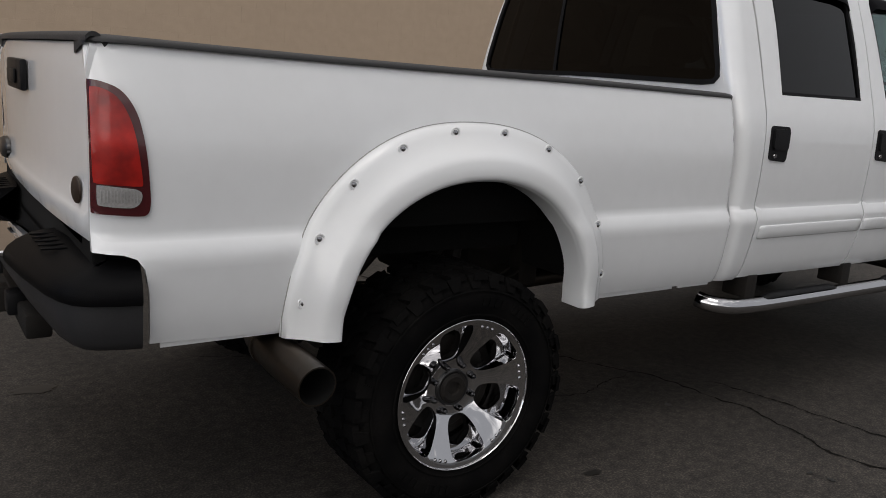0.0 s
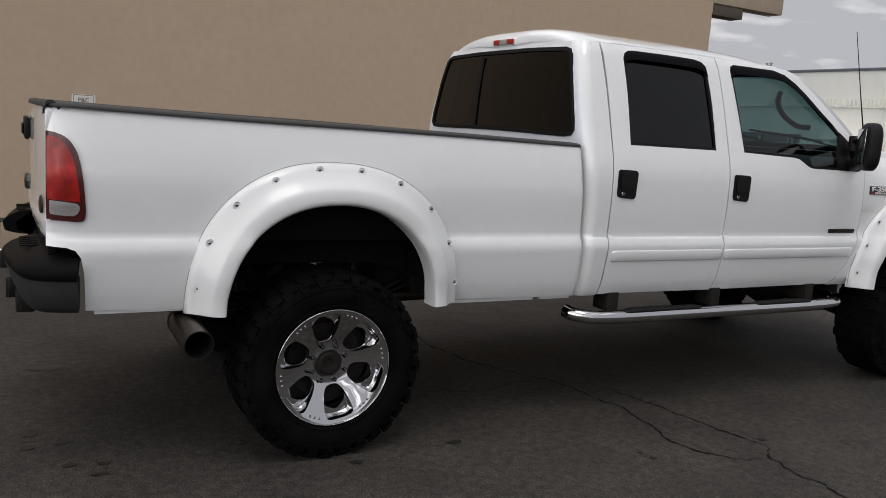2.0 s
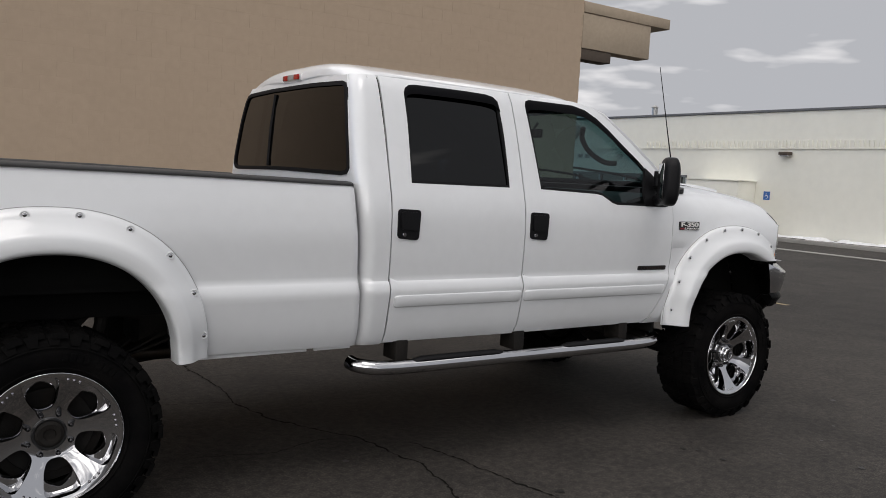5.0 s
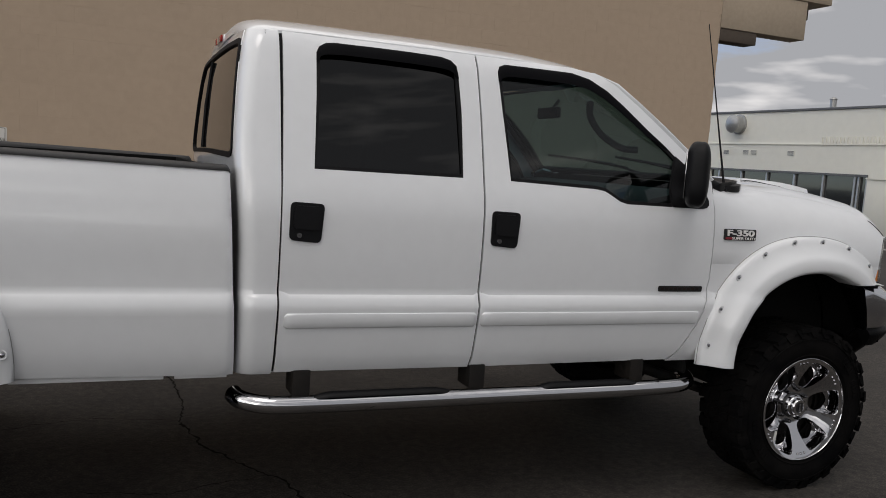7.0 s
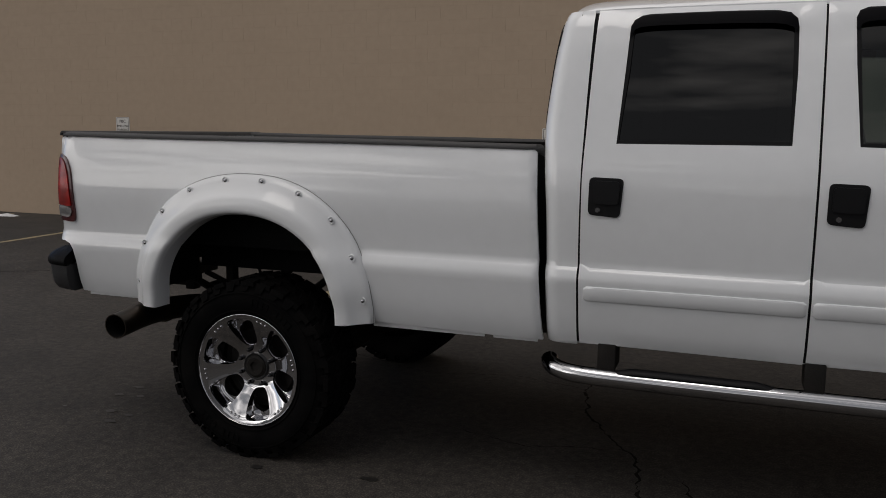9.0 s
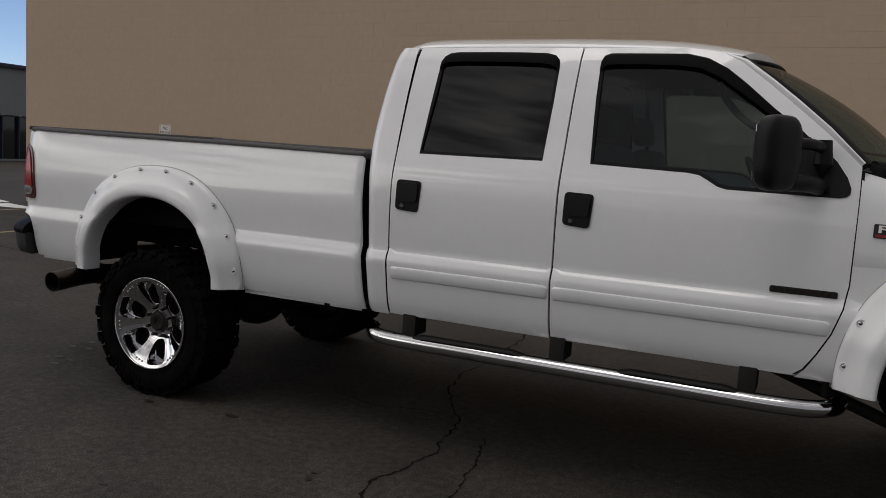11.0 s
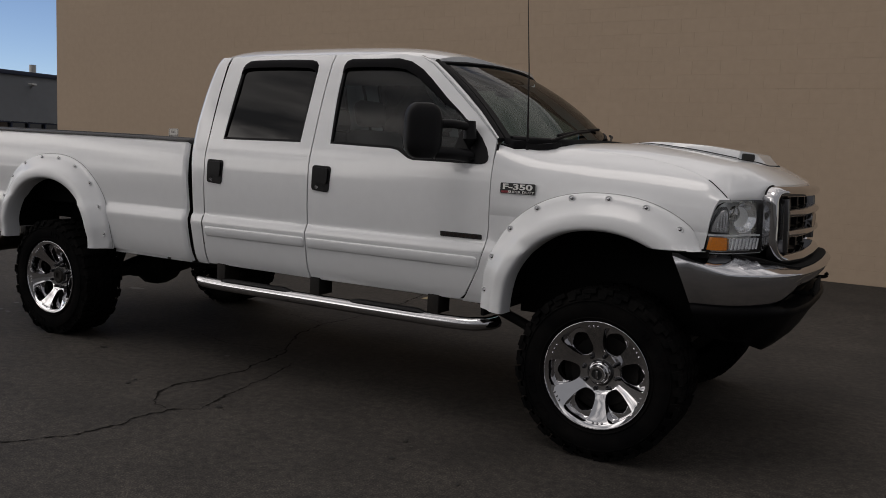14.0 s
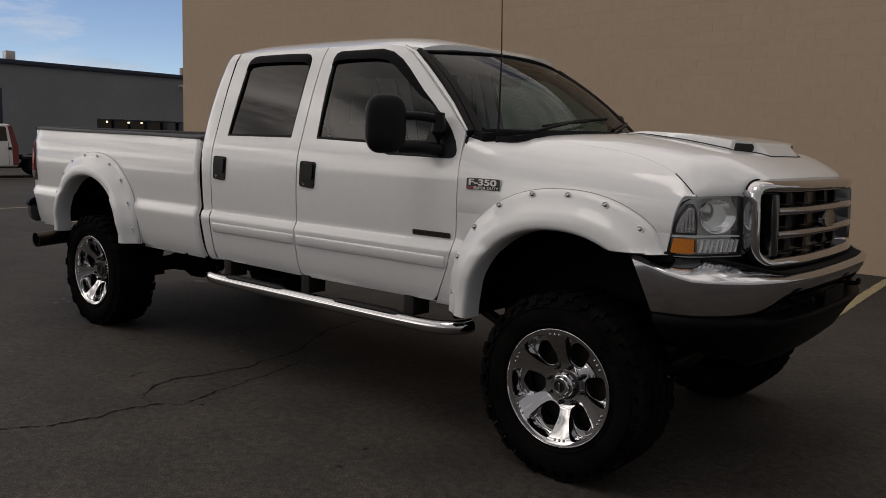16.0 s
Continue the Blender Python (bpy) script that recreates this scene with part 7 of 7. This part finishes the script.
for cx in (0.0, AX_F):
    part("axle_tube", tube([(cx, y, HUB_Z) for y in (-0.95, -0.62, -0.60, 0.60, 0.62, 0.95)], [0.052, 0.052, 0.064, 0.064, 0.052, 0.052], 16), STEEL, chassis)
    c = 0.0 if cx < 1 else 0.25
    bm = bmesh.new()
    lathe_into(bm, [(0.062, -0.34), (0.082, -0.27), (0.092, -0.20), (0.155, -0.125), (0.172, -0.05), (0.172, 0.05), (0.150, 0.12), (0.092, 0.20), (0.082, 0.27), (0.062, 0.34)], 14)
    bmesh.ops.recalc_face_normals(bm, faces=bm.faces)
    diff = part("differential", bm, STEEL, chassis, "cast differential housing", 30)
    diff.matrix_basis = pose(cx, c, HUB_Z + 0.005)
    part("pinion_nose", tube([(cx, c, HUB_Z + 0.02), (cx + (0.34 if cx < 1 else -0.34), c, HUB_Z + 0.06)], [0.13, 0.065], 14), STEEL, chassis)
part("drive_shaft", tube([(0.1, 0.0, 0.47), (2.5, 0.05, 0.74)], 0.05, 12), STEEL, chassis)
part("drive_shaft", tube([(4.3, 0.25, 0.47), (2.9, 0.25, 0.66)], 0.035, 12), STEEL, chassis)
part("transfer_case", box((2.45, -0.25, 0.60), (3.05, 0.35, 0.92), 0.05), STEEL, chassis)
part("fuel_tank", box((0.42, 0.04, 0.56), (1.55, 0.40, 0.95), 0.05), STEEL, chassis)
part("spare_bracket", box((0.50, -0.32, 0.62), (1.02, 0.03, 0.86), 0.04), STEEL, chassis)
part("cross_member", box((2.0, -0.42, 0.70), (2.12, 0.42, 0.80), 0.01), STEEL, chassis)
part("cross_member", box((-0.72, -0.42, 0.88), (-0.62, 0.42, 0.98), 0.01), STEEL, chassis)
part("radius_arm", tube([(4.2, -0.62, 0.40), (3.35, -0.48, 0.66)], 0.03, 10), STEEL, chassis)
part("radius_arm", tube([(4.2, 0.62, 0.40), (3.35, 0.48, 0.66)], 0.03, 10), STEEL, chassis)
part("tie_rod", tube([(4.56, -0.8, 0.43), (4.56, 0.8, 0.43)], 0.018, 8), STEEL, chassis)
part("track_bar", tube([(-0.18, -0.72, 0.52), (0.25, -0.5, 0.88)], 0.02, 8), STEEL, chassis)
part("floor_pan", box((1.45, -0.90, 0.80), (3.62, 0.90, 0.83), 0.0), STEEL, chassis, "", 0)
part("sill", box((1.46, -0.925, 0.70), (3.56, -0.88, 0.83), 0.01), WHITE, truck, "white rocker sill")
part("sill", box((1.46, 0.88, 0.70), (3.56, 0.925, 0.83), 0.01), WHITE, truck, "white rocker sill")
# black panels added where the wheel well is only in shade
part("splash_shield", box((3.655, -0.93, 0.63), (3.68, -0.40, 0.84), 0.006), LINER, chassis, "black panel added to darken the wheel well")
part("splash_shield", box((3.655, 0.40, 0.56), (3.68, 0.93, 0.84), 0.006), LINER, chassis, "black panel added to darken the wheel well")
part("firewall", box((3.66, -0.90, 0.80), (3.70, 0.90, 1.52), 0.0), STEEL, chassis, "", 0)
# black strips behind the gap under each front flare
for s in (-1, 1):
    part("flare_seal", box((4.68, min(s * 0.95, s * 1.0), 1.082), (4.872, max(s * 0.95, s * 1.0), 1.121), 0.004), LINER, chassis, "black strip in the gap under the flare")
part("engine_block", box((3.85, -0.36, 0.92), (4.85, 0.36, 1.38), 0.05), STEEL, chassis)
part("radiator", box((4.92, -0.52, 0.95), (4.98, 0.52, 1.36), 0.01), STEEL, chassis)

for side in (-1, 1):
    for x0, x1 in ((0.62, 1.16), (1.20, 1.40)):
        flange = box((x0, min(side * 0.925, side * 0.935), 0.692), (x1, max(side * 0.925, side * 0.935), 0.716), 0.002)
        part("pinch_flange", flange, WHITE, truck, "white lower bed flange")
    part("pinch_flange", box((-1.02, min(side * 0.95, side * 0.958), 0.722), (-0.63, max(side * 0.95, side * 0.958), 0.745), 0.002), WHITE, truck, "white lower bed flange")

# exhaust
pipe = arc_line([(1.3, -0.30, 0.62), (0.6, -0.32, 0.61), (0.2, -0.33, 0.62), (-0.2, -0.36, 0.625), (-0.46, -0.46, 0.615), (-0.60, -0.66, 0.635), (-0.652, -0.92, 0.648), (-0.645, -1.20, 0.632)], 6)
bm = bmesh.new()
rings = tube_into(bm, pipe, [0.045 if p.y > -0.60 else 0.062 for p in pipe], 20, cap=False)
rim = [bm.verts.new(v.co + (pipe[-1] - v.co).normalized() * 0.005) for v in rings[-1]]
for k in range(20):
    bm.faces.new((rings[-1][k], rings[-1][(k + 1) % 20], rim[(k + 1) % 20], rim[k]))
bmesh.ops.recalc_face_normals(bm, faces=bm.faces)
ex = part("exhaust_pipe", bm, EXHAUST, truck, "stained steel exhaust pipe", 50)
# bore coloured black, soot and the shade inside the pipe together
bm = bmesh.new()
bore = tube_into(bm, pipe[-7:-1] + [pipe[-1] + (pipe[-1] - pipe[-2]) * -0.02], 0.0572, 20, cap=False)
bm.faces.new(bore[0])
bmesh.ops.recalc_face_normals(bm, faces=bm.faces)
bmesh.ops.reverse_faces(bm, faces=bm.faces)
part("pipe_inside", bm, LINER, ex, "sooty pipe bore, its inner shade painted black", 50)
part("clamp", tube([pipe[-9], pipe[-9].lerp(pipe[-8], 0.6)], 0.0685, 20), EXHAUST, ex, "steel exhaust clamp", 40)


# step bars
def step_bar(side):
    y = side * 0.985
    line = arc_line([(1.44, side * 0.86, 0.600), (1.455, side * 0.90, 0.592), (1.50, side * 0.945, 0.586), (1.60, side * 0.975, 0.580), (1.9, y, 0.578), (2.6, y, 0.578), (3.3, y, 0.578), (3.56, side * 0.975, 0.580), (3.66, side * 0.95, 0.586), (3.71, side * 0.90, 0.590), (3.725, side * 0.86, 0.596)], 5)
    root = part("step_bar", tube(line, 0.038, 20), CHROME, truck, "chrome tubular side step", 60)
    for x0, x1 in ((1.74, 2.36), (2.80, 3.34)):
        bm = bmesh.new()
        rows = []
        for i in range(19):
            x = x0 + (x1 - x0) * i / 18
            k = min(1.0, min(i, 18 - i) / 2.0)
            rows.append([bm.verts.new((x, side * (0.985 + 0.040 * math.sin(a) * (0.75 + 0.25 * k)), 0.5785 + (0.037 + 0.015 * k) * math.cos(a))) for a in np.linspace(-1.45, 0.80, 9)])
        for r0, r1 in zip(rows, rows[1:]):
            for j in range(8):
                bm.faces.new((r0[j], r0[j + 1], r1[j + 1], r1[j]))
        bmesh.ops.recalc_face_normals(bm, faces=bm.faces)
        thicken(bm, lambda v: (0, 0, -0.004))
        part("step_pad", bm, BLACK, root, "black rubber step pad", 50)
    for x in (1.70, 2.50, 3.36):
        part("step_bracket", box((x - 0.038, min(side * 0.82, side * 0.955), 0.605), (x + 0.038, max(side * 0.82, side * 0.97), 0.715), 0.006), STEEL, root, "dark steel bracket")


step_bar(-1)
step_bar(1)


# mirrors
def tow_mirror(side):
    root = thing("tow_mirror", "", "", (3.40, side * 1.205, 1.632))
    root.parent = truck
    tagged(root, "large black folding tow mirror")
    root.rotation_euler = (0, 0, radians(-36 * -side))
    bm = bmesh.new()
    bmesh.ops.create_cube(bm, size=1.0)
    bmesh.ops.bevel(bm, geom=list(bm.edges), offset=0.36, segments=6, affect="EDGES", profile=0.55)
    bmesh.ops.transform(bm, matrix=Matrix.Diagonal((0.105, 0.205, 0.295, 1)), verts=bm.verts)
    part("housing", bm, BLACK, root, "black plastic mirror housing", 60)
    part("mirror_glass", box((-0.0545, -0.070, -0.108), (-0.0515, 0.070, 0.108), 0.001), CHROME, root, "mirror glass")
    for dz in (-0.112, 0.044):
        pts = [Vector((0.0, -side * 0.07, dz)), Vector((0.014, -side * 0.18, dz)), Vector((-0.006, -side * 0.285, dz - 0.012))]
        part("arm", tube(arc_line(pts, 4), 0.036 if dz < 0 else 0.023, 18), BLACK, root, "black mirror arm")
    part("arm_root", tube([(-0.004, -side * 0.278, -0.140), (0.0, -side * 0.276, -0.03), (-0.004, -side * 0.278, 0.066)], [0.040, 0.038, 0.030], 18), BLACK, root, "black mirror arm root")
    return root


tow_mirror(-1)
tow_mirror(1)


# badges
def badge_plate(name, x0, x1, z0, z1, side, label, slope=0.0):
    loop = rounded([(x0, z0), (x1, z0 + slope), (x1, z1 + slope), (x0, z1)], 0.008)
    return side_panel(name, loop, [], lambda x, z: cab_half(min(x, 4.4), z), BADGE, truck, side, 0.004, 0.006, label, 0.04, 0.05)


for side in (-1, 1):
    b = badge_plate("fender_badge", 3.772, 3.972, 1.322, 1.378, side, "black fender badge with chrome lettering")
    y = cab_half(3.87, 1.35) + 0.0055
    m = Matrix.Translation((3.872, side * y, 1.3570)) @ (Matrix.Rotation(radians(90), 4, "X") if side < 0 else Matrix.Rotation(radians(180), 4, "Z") @ Matrix.Rotation(radians(90), 4, "X")) @ Matrix.Diagonal((1.85, 1, 1, 1))
    text_into("F-350", 0.041, LETTER, "lettering", m, b, 0.003, "chrome lettering", 0.0010)
    m2 = Matrix.Translation((3.895, side * y, 1.331)) @ (Matrix.Rotation(radians(90), 4, "X") if side < 0 else Matrix.Rotation(radians(180), 4, "Z") @ Matrix.Rotation(radians(90), 4, "X")) @ Matrix.Diagonal((1.4, 1, 1, 1))
    text_into("SUPER DUTY", 0.019, LETTER, "lettering", m2, b, 0.002, "small chrome lettering")
    side_panel("red_strip", [(3.780, 1.326), (3.825, 1.326), (3.825, 1.337), (3.780, 1.337)], [], lambda x, z: cab_half(x, z), BADGE_RED, b, side, 0.006, 0.003, "red badge strip", 0.05)
    d = badge_plate("door_badge", 3.412, 3.672, 1.060, 1.088, side, "narrow black door badge")
    for i in range(9):
        side_panel("letter_bar", [(3.425 + i * 0.026, 1.067), (3.442 + i * 0.026, 1.067), (3.442 + i * 0.026, 1.081), (3.425 + i * 0.026, 1.081)], [], lambda x, z: cab_half(x, z), CAST, d, side, 0.0055, 0.002, "", 0.05)

# interior
cabin = thing("cabin_interior", "", "", (0, 0, 0))
cabin.parent = truck
tagged(cabin, "dark grey cabin with seats and steering wheel")
def seat(x, y, w):
    bm = bmesh.new()
    box_into(bm, (x - 0.25, y - w, 0.98), (x + 0.27, y + w, 1.14), 0.05)
    s = part("seat", bm, CLOTH, cabin, "grey cloth seat", 50)
    part("backrest", box((-0.07, -w, 0), (0.07, w, 0.56), 0.05, pose(x - 0.26, y, 1.10, 0, -14, 0)), CLOTH, s, "", 50)
    part("headrest", box((-0.05, -0.13, 0), (0.05, 0.13, 0.17), 0.04, pose(x - 0.41, y, 1.67, 0, -10, 0)), CLOTH, s, "", 50)
seat(2.95, -0.45, 0.26)
seat(2.95, 0.45, 0.26)
seat(2.02, -0.42, 0.36)
seat(2.02, 0.42, 0.36)
bm = bmesh.new()
rows = []
for y in np.linspace(-0.86, 0.86, 13):
    rows.append([bm.verts.new((x, y, z)) for x, z in ((3.36, 1.10), (3.30, 1.28), (3.34, 1.44), (3.42, 1.50), (3.60, 1.54), (3.72, 1.55), (3.72, 1.10))])
for r0, r1 in zip(rows, rows[1:]):
    for j in range(6):
        bm.faces.new((r0[j], r0[j + 1], r1[j + 1], r1[j]))
bm.faces.new(rows[0])
bm.faces.new(rows[-1])
bmesh.ops.recalc_face_normals(bm, faces=bm.faces)
part("dashboard", bm, DASH, cabin, "dark dashboard", 50)
sw = part("steering_wheel", tube([Vector((0.0, 0.19 * math.cos(a), 0.19 * math.sin(a))) for a in np.linspace(0, 2 * math.pi, 33)], 0.016, 8, cap=False), DASH, cabin, "black steering wheel", 60)
sw.matrix_basis = pose(3.24, 0.42, 1.46, 0, -28, 0)
part("wheel_boss", box((-0.03, -0.09, -0.07), (0.02, 0.09, 0.06), 0.02), DASH, sw)
part("wheel_spoke", box((-0.008, -0.18, -0.02), (0.008, 0.18, 0.02), 0.004), DASH, sw)
part("grab_handle", tube(arc_line([(3.10, -0.735, 1.945), (3.13, -0.70, 1.88), (3.20, -0.70, 1.80), (3.30, -0.735, 1.74), (3.37, -0.78, 1.735)], 5), 0.017, 8), DASH, cabin, "dark grab handle on the pillar", 60)
rv = part("inside_mirror", box((3.27, -0.12, 1.90), (3.30, 0.12, 1.965), 0.012), BLACK, cabin, "black inside mirror")
part("mirror_stem", tube([(3.30, 0.0, 1.95), (3.345, 0.0, 2.01)], 0.010, 8), BLACK, rv)
part("headliner", box((1.50, -0.70, 2.05), (3.10, 0.70, 2.065), 0.0), CLOTH, cabin, "", 0)


# ---- blocks of the tan wall: courses 0.203 m high, half a block shifted ----
BL, BH, JT = 0.4055, 0.203, 0.0007


def block_mesh(length):
    bm = bmesh.new()
    a, b, e = length / 2 - 0.0002, BH / 2 - JT, 0.0016
    q = 0.0003
    fr = [bm.verts.new(p) for p in ((-a + q, 0.0025, -b + e), (a - q, 0.0025, -b + e), (a - q, 0.0025, b - e), (-a + q, 0.0025, b - e))]
    md = [bm.verts.new(p) for p in ((-a, 0.0033, -b), (a, 0.0033, -b), (a, 0.0033, b), (-a, 0.0033, b))]
    bk = [bm.verts.new(p) for p in ((-a, 0.01, -b), (a, 0.01, -b), (a, 0.01, b), (-a, 0.01, b))]
    bm.faces.new(fr)
    for i in range(4):
        j = (i + 1) % 4
        bm.faces.new((md[i], md[j], fr[j], fr[i]))
        bm.faces.new((bk[i], bk[j], md[j], md[i]))
    bmesh.ops.recalc_face_normals(bm, faces=bm.faces)
    me = bpy.data.meshes.new("block")
    bm.to_mesh(me)
    bm.free()
    me.materials.append(CMU)
    return me


full = block_mesh(BL)
rnd = random.Random(21)
rest_v, rest_f = [], []
src = [tuple(v.co) for v in full.vertices]
src_f = [tuple(p.vertices) for p in full.polygons]
courses = int(WTOP / BH)
singles = 0
for c in range(courses):
    z = (c + 0.5) * BH
    x = WX0 + (0.0 if c % 2 else -BL / 2)
    while x < WX1:
        x0, x1 = max(x, WX0), min(x + BL, WX1)
        x += BL
        if x1 - x0 < 0.06:
            continue
        xc, k = (x0 + x1) / 2, (x1 - x0) / BL
        y = WALL_Y + rnd.uniform(-0.0004, 0.0004)
        if k > 0.99 and -3.0 < xc < 2.5 and 1.5 < z < 6.0 and singles < 300:
            ob = new("block", full)
            ob.parent = wall_south
            ob.location = (xc, y, z)
            singles += 1
        else:
            s = len(rest_v)
            kk = (x1 - x0) / BL
            rest_v += [(xc + vx * kk, y + vy, z + vz) for vx, vy, vz in src]
            rest_f += [tuple(i + s for i in f) for f in src_f]
me = bpy.data.meshes.new("blocks")
me.from_pydata(rest_v, [], rest_f)
me.materials.append(CMU)
rest = new("blocks", me)
rest.parent = wall_south
tagged(rest, "tan painted concrete blocks", kind="stuff")

# what sits on a sub-part hangs from the part above it, so that nothing lies deeper than thing > part > sub-part
def level(ob):
    return 0 if ob.parent is None else 1 + level(ob.parent)


for ob in list(scene.objects):
    while level(ob) > 2:
        ob.matrix_basis = ob.parent.matrix_basis @ ob.matrix_basis
        ob.parent = ob.parent.parent
